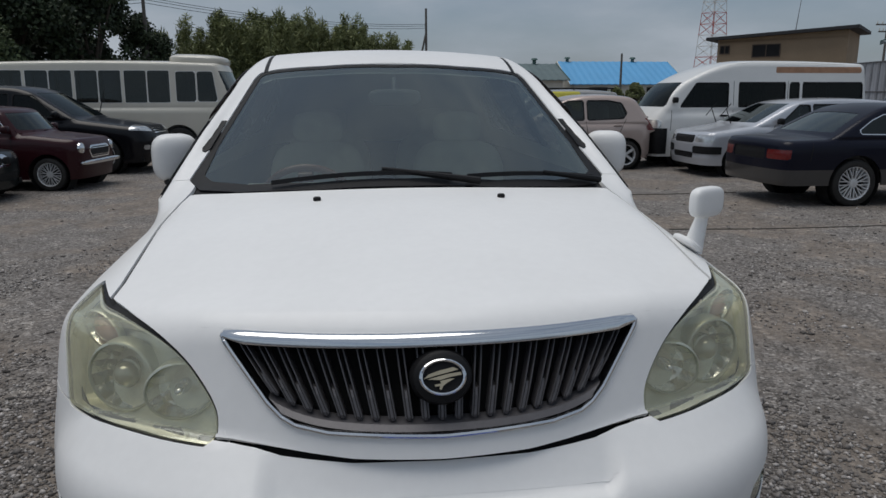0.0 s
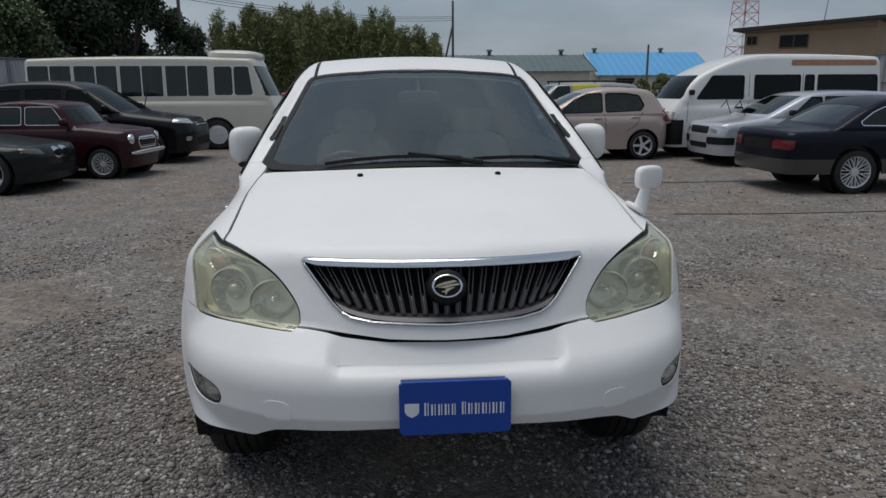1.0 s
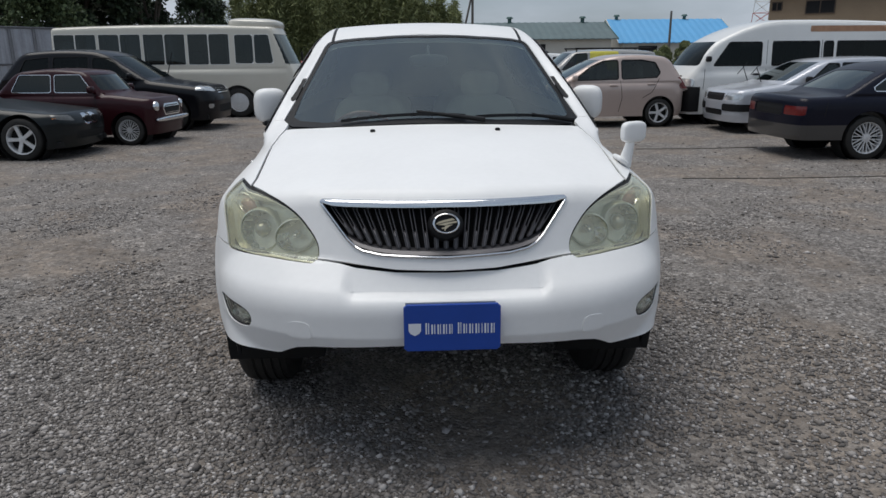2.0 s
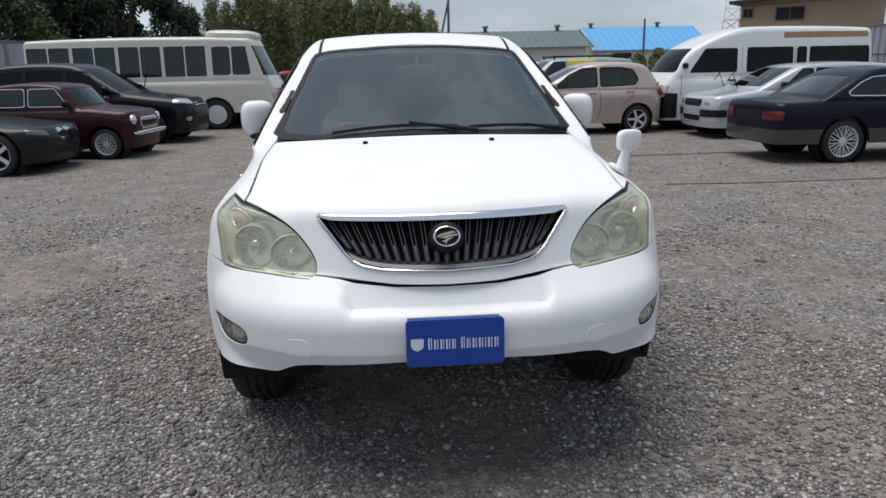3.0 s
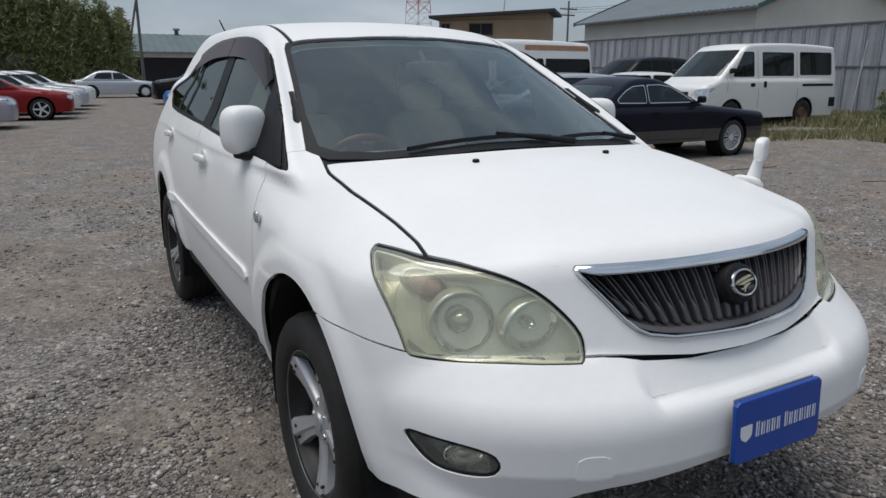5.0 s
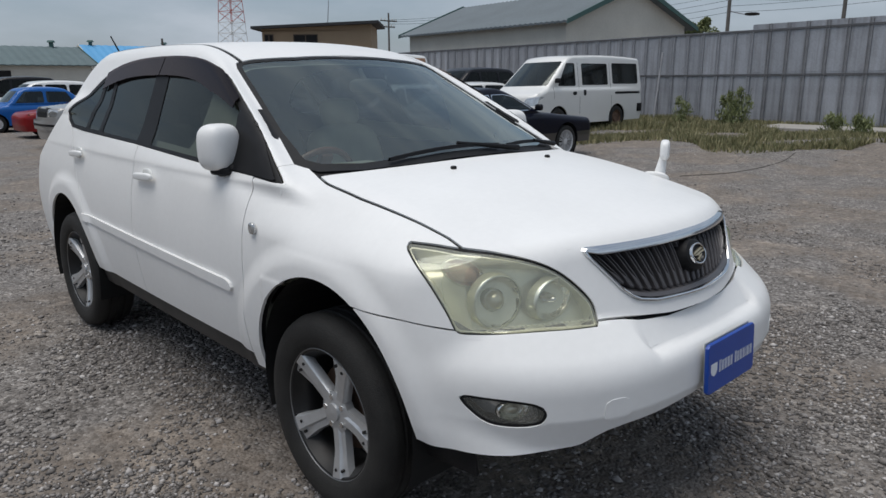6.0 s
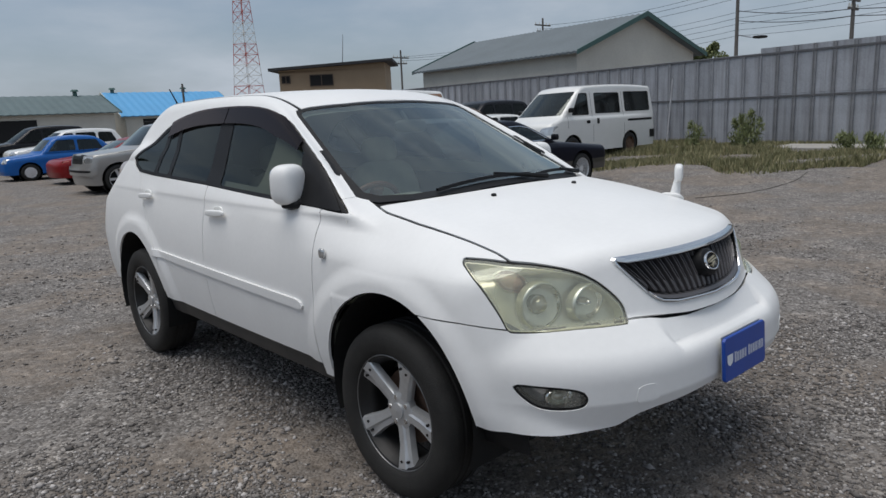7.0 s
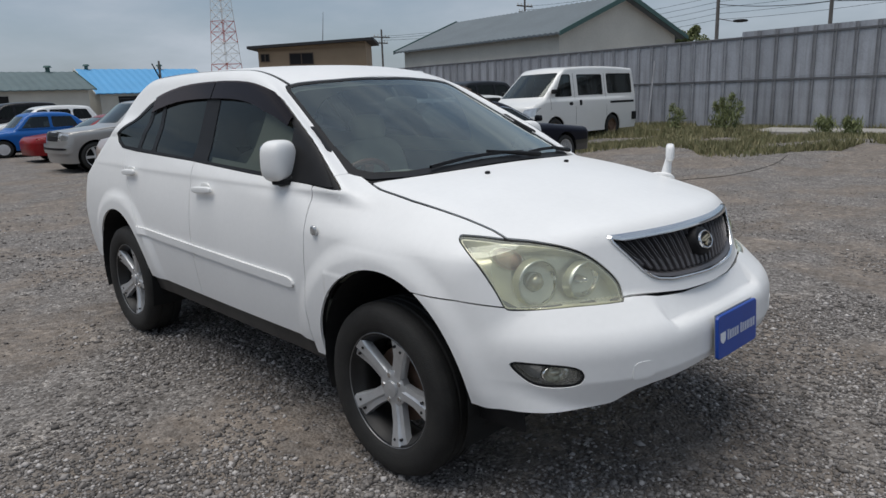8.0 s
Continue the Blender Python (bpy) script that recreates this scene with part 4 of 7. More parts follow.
    for k, w in enumerate(widths):
        if not w:
            x += 0.012
            continue
        bm = bmesh.new()
        z0, z1 = -0.021, 0.018 if k in (0, 6) else 0.013
        for lo, hi in ((0.14, 0.38), (0.58, 0.72)) if w > 0.015 else ((0.3, 0.6),):
            box(bm, x + w * lo, x + w * hi, -0.0092, -0.0085, z0, z1)
        bmesh.ops.transform(bm, matrix=tilt, verts=bm.verts)
        part("print_block", bm, PRINT, plate)
        x += w * 0.92


def cabin_inside(car):
    bm = bmesh.new()
    box(bm, -0.74, 0.74, 0.20, 0.62, 0.90, 1.10, 0.05)
    box(bm, -0.66, 0.66, 0.52, 0.70, 0.70, 1.02, 0.05)
    box(bm, -0.62, -0.18, 0.44, 0.64, 1.03, 1.15, 0.045)
    part("dashboard", bm, TRIM, car, "grey beige dashboard", smooth=True)
    bm = bmesh.new()
    m = Matrix.Translation((-0.37, 0.79, 1.03)) @ Matrix.Rotation(radians(-62), 4, "X")
    ring = [(0.19 + 0.015 * math.cos(a), 0.015 * math.sin(a)) for a in np.linspace(0, 2 * math.pi, 10, endpoint=False)]
    lathe(bm, ring, 40, "Z", closed=True)
    box(bm, -0.18, 0.18, -0.03, 0.02, -0.03, 0.01, 0.008)
    box(bm, -0.03, 0.03, -0.18, 0.0, -0.03, 0.01, 0.008)
    bmesh.ops.transform(bm, matrix=m, verts=bm.verts)
    part("steering_wheel", bm, material("red_brown_wheel_wood", (0.20, 0.075, 0.04), rough=0.35, coat=0.4), car, "red brown steering wheel", smooth=True)
    for x, y, w in ((-0.37, 1.22, 0.25), (0.37, 1.22, 0.25), (-0.36, 2.15, 0.28), (0.36, 2.15, 0.28)):
        seat = empty("seat")
        seat.parent = car
        bm = bmesh.new()
        rounded(bm, (x, y, 0.62), (w, 0.28, 0.11), 0.5, None, 12)
        part("cushion", bm, SEAT, seat, smooth=True)
        bm = bmesh.new()
        rounded(bm, (x, y + 0.33, 0.92), (w, 0.09, 0.33), 0.5, Matrix.Rotation(radians(-16), 4, "X"), 12)
        part("backrest", bm, SEAT, seat, smooth=True)
        bm = bmesh.new()
        rounded(bm, (x, y + 0.42, 1.31), (0.13, 0.05, 0.085), 0.6, Matrix.Rotation(radians(-12), 4, "X"), 10)
        part("headrest", bm, SEAT, seat, smooth=True)
    bm = bmesh.new()
    box(bm, -0.80, 0.80, 0.3, 3.3, 0.40, 0.46)
    part("cabin_floor", bm, DASH, car)
    bm = bmesh.new()
    rounded(bm, (-0.0, 0.86, 1.47), (0.11, 0.02, 0.035), 0.6, None, 10)
    rod(bm, (0, 0.87, 1.48), (0, 0.93, 1.55), 0.01)
    part("rear_view_mirror", bm, DASH, car, smooth=True)


def screen_z(x, y):
    p, _ = sheet(skin, 2, 1.8, 1.0, np.array([x, x + 0.001]), np.array([y, y + 0.001]))
    return float(p[0, 2])


def wipers(car):
    for (x0, y0), (x1, y1), foot, joint in (((-0.44, 0.172), (0.15, 0.146), (0.24, 0.108), (-0.08, 0.168)), ((0.20, 0.140), (0.68, 0.285), (0.70, 0.268), (0.48, 0.218))):
        wiper = empty("wiper")
        wiper.parent = car
        bm = bmesh.new()
        line = [(x0 + (x1 - x0) * k / 8, y0 + (y1 - y0) * k / 8) for k in range(9)]
        rings = [[bm.verts.new((x, y + b, screen_z(x, y) + 0.008 + c)) for b, c in ((-0.009, 0), (-0.005, 0.014), (0.005, 0.014), (0.009, 0))] for x, y in line]
        for p, q in zip(rings[:-1], rings[1:]):
            for j in range(4):
                bm.faces.new((p[j], p[(j + 1) % 4], q[(j + 1) % 4], q[j]))
        part("blade", bm, BLACK, wiper)
        bm = bmesh.new()
        rod(bm, (*foot, screen_z(*foot) + 0.016), (*joint, screen_z(*joint) + 0.022), 0.012, 0.007, 8)
        part("arm", bm, BLACK, wiper)
    for s in (-1, 1):
        bm = bmesh.new()
        rounded(bm, (s * 0.283, -0.02, screen_z(s * 0.283, -0.02) + 0.004), (0.012, 0.010, 0.008), 0.7, None, 8)
        part("washer_nozzle", bm, BLACK, car, smooth=True)


white_suv()




# ---------- the other vehicles: one builder, nose towards -y, middle of the car at the origin ----------
def car_skin(L, W, H, deck, screen, rear, belt_z, side_low=0.94, tumble=0.30, round_nose=0.16, k=0.10, tuck=0.05, ground=0.2, crown=0.05, dome=None):
    """deck: (y, z) along the bonnet, the cowl and the boot. screen and rear: ((y, z) at the foot, (y, z) at the roof)."""
    dy, dz = zip(*deck)
    (sy0, sz0), (sy1, sz1) = screen
    (ry0, rz0), (ry1, rz1) = rear

    def f(x, y, z):
        ax = np.abs(x)
        side = ax - (W / 2 - tuck * ((z - belt_z * 0.68) / 0.5) ** 2 * np.where(z > belt_z * 0.68, 1.0, 0.5) - 0.05 * (2 * y / L) ** 4)
        u = (ax / (W / 2)) ** 3
        nose = (-L / 2 + round_nose * u + 0.16 * np.maximum(z - 0.62, 0) + 0.25 * np.maximum(0.36 - z, 0)) - y
        tail = y - (L / 2 - round_nose * 0.8 * u - 0.12 * np.maximum(z - 0.70, 0) - 0.25 * np.maximum(0.36 - z, 0))
        top = z - (np.interp(y, dy, dz) - crown * ax ** 2)
        low = smax(smax(smax(nose, tail, 0.05), top, k), side, k * 1.3)
        gs = ax - (W / 2 - 0.05 - tumble * np.abs(z - belt_z))
        n = math.hypot(sy1 - sy0, sz1 - sz0)
        front = ((z - sz0) * (sy1 - sy0) - (y - sy0 - 0.16 * (ax / (W / 2)) ** 2 * 1.2) * (sz1 - sz0)) / n
        m = math.hypot(ry1 - ry0, rz1 - rz0)
        back = ((z - rz0) * (ry0 - ry1) - (ry0 - y - 0.10 * (ax / (W / 2)) ** 2) * (rz1 - rz0)) / m
        roof = z - (H - 0.06 * ((y - (sy1 + ry1) / 2) / max(ry1 - sy1, 0.5) * 2) ** 2 - 0.07 * ax ** 2)
        if dome:
            roof = roof + dome[1] * np.clip((dome[0] - y) / dome[2], 0, 1.5) ** 2
        up = smax(smax(smax(front, roof, k * 0.9), back, k * 0.9), gs, k * 0.75)
        up = np.maximum(up, belt_z * 0.8 - z)
        return smin(low, up, 0.025)
    return f


BRIGHTRIM = material("bright_alloy_rim", (0.66, 0.67, 0.68), rough=0.4, metal=0.35, vary=0.10, scale=20)
DIMLAMP = material("dim_lamp_glass", (0.10, 0.10, 0.095), rough=0.15, coat=0.5, vary=0.3, scale=15)


def road_wheel(r, width, style, name="wheel"):
    """Tyre and rim, outer face to -x."""
    w = empty(name)
    rim = r * (0.70 if style in ("mesh", "five") else 0.62)
    h = width / 2
    bm = bmesh.new()
    lathe(bm, [(rim, -h * 0.75), (rim + 0.01, -h * 0.95), (r * 0.88, -h), (r * 0.97, -h * 0.85), (r, -h * 0.6), (r, h * 0.6), (r * 0.97, h * 0.85), (r * 0.88, h), (rim, h * 0.75)], 36)
    part("tyre", bm, RUBBER, w, smooth=True)
    mat = {"mesh": BRIGHTRIM, "five": BRIGHTRIM, "steel": STEEL, "cap": BRIGHTRIM}[style]
    bm = bmesh.new()
    lathe(bm, [(rim, h * 0.7), (rim * 0.93, h * 0.4), (rim * 0.93, -h * 0.55), (rim * 0.97, -h * 0.85), (rim + 0.004, -h * 0.9), (rim + 0.004, -h * 0.7)], 36)
    bm2 = bm
    if style == "steel":
        lathe(bm2, [(rim * 0.93, -h * 0.5), (rim * 0.62, -h * 0.35), (rim * 0.5, -h * 0.62), (rim * 0.2, -h * 0.62), (0.001, -h * 0.55)], 28)
    elif style == "cap":
        lathe(bm2, [(rim * 0.97, -h * 0.8), (rim * 0.8, -h * 0.93), (rim * 0.4, -h * 0.80), (0.001, -h * 0.95)], 28)
    else:
        lathe(bm2, [(rim * 0.25, -h * 0.5), (rim * 0.24, -h * 0.75), (0.001, -h * 0.8)], 20)
        count = 5 if style == "five" else 12
        for i in range(count):
            for lean in ((0,) if style == "five" else (-0.40, 0.40)):
                a = 2 * math.pi * i / count
                b = a + lean
                hw = rim * (0.11 if style == "five" else 0.026)
                side = Vector((0, -math.sin((a + b) / 2), math.cos((a + b) / 2))) * hw
                p0 = Vector((-h * 0.70, math.cos(a) * rim * 0.18, math.sin(a) * rim * 0.18))
                p1 = Vector((-h * 0.80, math.cos(b) * rim * 0.95, math.sin(b) * rim * 0.95))
                back = Vector((h * 0.25, 0, 0))
                v = [bm2.verts.new(q) for q in (p0 - side, p0 + side, p1 + side * 1.2, p1 - side * 1.2)]
                u = [bm2.verts.new(q + back) for q in (p0 - side, p0 + side, p1 + side * 1.2, p1 - side * 1.2)]
                bm2.faces.new(v)
                for j in range(4):
                    bm2.faces.new((v[j], v[(j + 1) % 4], u[(j + 1) % 4], u[j]))
    part("rim", bm2, mat, w, smooth=True)
    # near-black disc added behind the rim, as the shade between the spokes
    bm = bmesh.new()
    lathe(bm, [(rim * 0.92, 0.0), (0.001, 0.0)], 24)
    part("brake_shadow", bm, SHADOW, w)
    return w


def vehicle(name, label, f, L, W, H, mat, wheels, panes, place, front=(), back=(), flank=(), wheel=(0.30, 0.19, "five"), category="car", screen_box=None, rear_box=None, low_mat=None, low_z=0.0, glass=None, mirrors=None, seams=(), handles=(), arch_r=0.06, step=0.045, ground=0.22, lod=False, seal=None, seal_width=0.014, rear_from=0.0):
    """A parked vehicle. wheels: (front axle y, rear axle y). panes: outlines (y, z) of the side windows. front, back: (name, outline (x, z), material, lift).
    screen_box, rear_box: (half width low, half width high, z low, z high)."""
    glass = glass or DARKGLASS
    car = empty(name)
    tagged(car, label, category)
    base = shell(f, (-W / 2 - 0.06, -L / 2 - 0.06, ground), (W / 2 + 0.06, L / 2 + 0.06, H + 0.05), step, steps=44)
    r, width, style = wheel
    body = [lambda x, y, z, a=a: np.where(np.abs(x) > W / 2 - 0.30, r + arch_r - np.hypot(y - a, z - r), -1.0) for a in wheels]
    for line in panes:
        body.append(lambda x, y, z, line=line: np.where(np.abs(x) > W * 0.28, -inside(line, y, z), -1.0))
    ends = []
    if screen_box:
        a, b, z0, z1 = screen_box
        ends.append(("windscreen", [(-a, z0), (a, z0), (b, z1), (-b, z1)], glass, -0.004, -1))
    if rear_box:
        a, b, z0, z1 = rear_box
        ends.append(("rear_window", [(-a, z0), (a, z0), (b, z1), (-b, z1)], glass, -0.004, 1))
    reach = {e[0]: L / 2 - 0.36 for e in list(front) + list(back)}
    reach["rear_window"] = rear_from
    ends += [(*e, -1) for e in front] + [(*e, 1) for e in back]

    for n, line, m, lift, s in ends:
        body.append(lambda x, y, z, line=line, s=s, far=reach.get(n, 0.0): np.where(s * y > far, -inside(line, x, z), -1.0))
    for n, line, m, lift in flank:
        body.append(lambda x, y, z, line=line: np.where(np.abs(x) > W * 0.34, -inside(line, y, z), -1.0))
    cutz = [lambda x, y, z: low_z - z] if low_mat else []
    panel("body", f, base, body + cutz, mat, car, lip=0.02)
    if low_mat:
        panel("lower_body", f, base, body + [lambda x, y, z: z - low_z], low_mat, car, lip=0.02)
    for line in panes:
        for s in (-1, 1):
            panel("side_window", f, base, [lambda x, y, z, s=s: W * 0.28 - s * x, lambda x, y, z, line=line: inside(line, y, z) - 0.003], glass, car, lip=0, lift=-0.010)
            if not lod:
                panel("window_seal", f, base, [lambda x, y, z, s=s: W * 0.28 - s * x, lambda x, y, z, line=line: inside(line, y, z) - seal_width, lambda x, y, z, line=line: -seal_width * 0.6 - inside(line, y, z)], seal or BLACK, car, lip=0.006, lift=0.003)
    for n, line, m, lift, s in ends:
        panel(n, f, base, [lambda x, y, z, s=s, far=reach.get(n, 0.0): far - s * y, lambda x, y, z, line=line: inside(line, x, z) - 0.002], m, car, lip=0.01, lift=lift)
    for n, line, m, lift in flank:
        for s in (-1, 1):
            panel(n, f, base, [lambda x, y, z, s=s: W * 0.34 - s * x, lambda x, y, z, line=line: inside(line, y, z) - 0.002], m, car, lip=0.01, lift=lift)
    # floor pan in the near-black shade colour, and a dark cabin
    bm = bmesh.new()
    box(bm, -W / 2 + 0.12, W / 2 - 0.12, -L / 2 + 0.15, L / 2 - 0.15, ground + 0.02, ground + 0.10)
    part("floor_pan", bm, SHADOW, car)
    bm = bmesh.new()
    zb = min(q[1] for line in panes for q in line) if panes else 0.9
    y0, y1 = (min(q[0] for line in panes for q in line), max(q[0] for line in panes for q in line)) if panes else (-0.5, 1.0)
    box(bm, -W / 2 + 0.16, W / 2 - 0.16, y0 + 0.05, y1 + 0.1, ground + 0.12, zb - 0.06)
    part("seat_bench", bm, DASH, car)
    for yy in (y0 + (y1 - y0) * 0.38, y0 + (y1 - y0) * 0.80):
        for s in (-1, 1):
            bm = bmesh.new()
            rounded(bm, (s * W * 0.20, yy, zb + 0.02), (W * 0.14, 0.08, 0.30), 0.5, None, 8)
            part("seat_back", bm, SEAT if mat in (SILVER, BEIGE) and not lod else DASH, car, smooth=True)
    # arch housings, near black to darken the space round the wheels
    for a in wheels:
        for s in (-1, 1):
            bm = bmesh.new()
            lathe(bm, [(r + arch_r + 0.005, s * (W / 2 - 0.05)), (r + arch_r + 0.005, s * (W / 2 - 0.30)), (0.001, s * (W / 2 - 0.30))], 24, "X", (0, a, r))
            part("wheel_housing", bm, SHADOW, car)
    def side_x(y, z):
        p, _ = sheet(f, 0, W / 2 + 0.1, 0, np.array([y, y + 0.001]), np.array([z, z + 0.001]))
        return float(p[0, 0])
    for line in seams:
        pts = [(y, z) for a, b in zip(line[:-1], line[1:]) for y, z in [(a[0] + (b[0] - a[0]) * k / 6, a[1] + (b[1] - a[1]) * k / 6) for k in range(7)]]
        for s in (-1, 1):
            bm = bmesh.new()
            row = []
            for k, (y, z) in enumerate(pts):
                ty, tz = pts[min(k + 1, len(pts) - 1)][0] - pts[max(k - 1, 0)][0], pts[min(k + 1, len(pts) - 1)][1] - pts[max(k - 1, 0)][1]
                q = math.hypot(ty, tz) or 1
                xo = side_x(y, z) + 0.002
                if not xo == xo:
                    continue
                row.append([bm.verts.new((s * xo, y - e * tz / q * 0.005, z + e * ty / q * 0.005)) for e in (-1, 1)])
            for p, q in zip(row[:-1], row[1:]):
                bm.faces.new((p[0], p[1], q[1], q[0]))
            part("door_gap", bm, SHADOW, car)
    for y, z in handles:
        for s in (-1, 1):
            bm = bmesh.new()
            rounded(bm, (s * (side_x(y, z) + 0.012), y, z), (0.014, 0.09, 0.018), 0.6, None, 8)
            part("door_handle", bm, mat if mat is not WHITE else BLACK, car, smooth=True)
    if mirrors:
        y, z, m = mirrors
        for s in (-1, 1):
            bm = bmesh.new()
            rounded(bm, (s * (side_x(y, z - 0.08) + 0.07), y, z), (0.075, 0.05, 0.06), 0.55, None, 10)
            rod(bm, (s * (side_x(y, z - 0.08) - 0.03), y, z - 0.05), (s * (side_x(y, z - 0.08) + 0.05), y, z - 0.02), 0.02)
            part("door_mirror", bm, m, car, smooth=True)
    one = road_wheel(r, width, style)
    one.parent = car
    for i, a in enumerate(wheels):
        for s in (-1, 1):
            w = one if i == 0 and s < 0 else copy_thing(one, Matrix())
            w.matrix_basis = pose(s * (W / 2 - width / 2 - 0.015), a, r, 0, 0, 0 if s < 0 else 180)
    car.matrix_world = place
    return car


def mirrored(line):
    return [(-x, z) for x, z in line]


def pair(name, line, mat, lift=-0.003):
    return [(name, line, mat, lift), (name, mirrored(line), mat, lift)]


def rect(x0, x1, z0, z1):
    return [(x0, z0), (x1, z0), (x1, z1), (x0, z1)]


EAST, WEST = 90, -90      # turn of a car whose nose points to +x, to -x


def stand(x, y, turn):
    return pose(x, y, 0, 0, 0, turn)


def by_wheel(wx, wy, turn, lx, ly):
    """A car's pose from where one wheel stands; (lx, ly) is that wheel in the car."""
    a = radians(turn)
    return pose(wx - (lx * math.cos(a) - ly * math.sin(a)), wy - (lx * math.sin(a) + ly * math.cos(a)), 0, 0, 0, turn)


# dark two-tone coupe, nose to +x
L, W, H = 4.82, 1.70, 1.37
f = car_skin(L, W, H, [(-2.45, 0.66), (-2.2, 0.78), (-1.0, 0.90), (-0.7, 0.92), (1.3, 0.93), (1.6, 0.93), (2.45, 0.90)], ((-0.78, 0.92), (0.05, 1.30)), ((1.72, 0.93), (1.02, 1.31)), 0.92, tumble=0.42, k=0.09, round_nose=0.14)
vehicle("coupe", "dark navy two-tone old coupe with mesh alloy wheels", f, L, W, H, NAVY, (-1.42, 1.33),
        [[(-0.42, 0.955), (0.62, 0.955), (0.60, 1.235), (0.30, 1.24), (0.06, 1.20)], [(0.68, 0.955), (1.28, 0.965), (1.30, 1.01), (1.10, 1.14), (0.92, 1.215), (0.66, 1.235)]],
        stand(7.75, 7.34, EAST),
        front=pair("headlamp", rect(0.42, 0.78, 0.60, 0.72), LAMP) + [("grille", rect(-0.38, 0.38, 0.60, 0.72), BLACK, -0.02)],
        back=pair("tail_lamp", rect(0.44, 0.80, 0.635, 0.765), TAIL) + [("plate_panel", rect(-0.40, 0.40, 0.62, 0.78), BLACK, -0.01)],
        wheel=(0.315, 0.21, "mesh"), screen_box=(0.66, 0.50, 0.97, 1.27), rear_box=(0.62, 0.46, 0.98, 1.27), rear_from=1.12, ground=0.29, seal_width=0.008, low_mat=GREYLOW, low_z=0.50, step=0.035, seal=CHROME, mirrors=(-0.50, 1.0, BLACKCAR), seams=([(-0.62, 0.88), (-0.68, 0.6), (-0.60, 0.34)], [(0.66, 0.93), (0.70, 0.7), (0.66, 0.36), (-0.60, 0.34)], [(1.95, 0.90), (2.0, 0.62)]), handles=((0.48, 0.80),))

# silver estate car, nose to -x
L, W, H = 4.20, 1.69, 1.50
f = car_skin(L, W, H, [(-2.1, 0.80), (-1.9, 0.88), (-1.1, 1.00), (2.1, 1.0)], ((-1.20, 1.0), (-0.35, 1.43)), ((2.02, 1.0), (1.72, 1.44)), 0.98, tumble=0.26, k=0.09)
silver_estate = vehicle("estate_car", "silver estate car with black bumper corners", f, L, W, H, SILVER, (-1.35, 1.2),
        [[(-0.62, 1.00), (-0.02, 1.00), (-0.02, 1.36), (-0.22, 1.36)], [(0.05, 1.00), (0.78, 1.00), (0.78, 1.37), (0.05, 1.37)], [(0.85, 1.00), (1.66, 1.02), (1.50, 1.36), (0.85, 1.37)]],
        stand(8.12, 10.85, WEST) @ Matrix.Diagonal((1, 1, 0.95, 1)),
        front=pair("headlamp", [(0.42, 0.66), (0.80, 0.66), (0.80, 0.80), (0.45, 0.80)], LAMP) + [("grille", rect(-0.40, 0.40, 0.64, 0.79), BLACK, -0.012)] + pair("bumper_corner", rect(0.40, 0.84, 0.44, 0.58), BLACK, 0.012) + [("lower_intake", rect(-0.40, 0.40, 0.34, 0.46), BLACK, -0.012)],
        back=pair("tail_lamp", rect(0.70, 0.82, 0.75, 1.1), TAIL), wheel=(0.30, 0.18, "steel"), mirrors=(-0.66, 1.06, BLACK), seams=([(-0.72, 0.98), (-0.86, 0.7), (-0.80, 0.34)], [(0.02, 0.98), (0.04, 0.34)], [(0.82, 0.98), (0.80, 0.6)]), handles=((-0.10, 0.86), (0.66, 0.87)), screen_box=(0.66, 0.54, 1.03, 1.39), rear_box=(0.6, 0.54, 1.05, 1.38), step=0.04)

for x in (-0.45, 0.12):
    bm = bmesh.new()
    rod(bm, (x, -1.22, 1.00), (x + 0.08, -1.38, 1.30), 0.010, 0.007, 6)
    rod(bm, (x + 0.03, -1.46, 1.14), (x + 0.11, -1.30, 1.40), 0.008, 0.006, 6)
    part("raised_wiper", bm, BLACK, silver_estate)

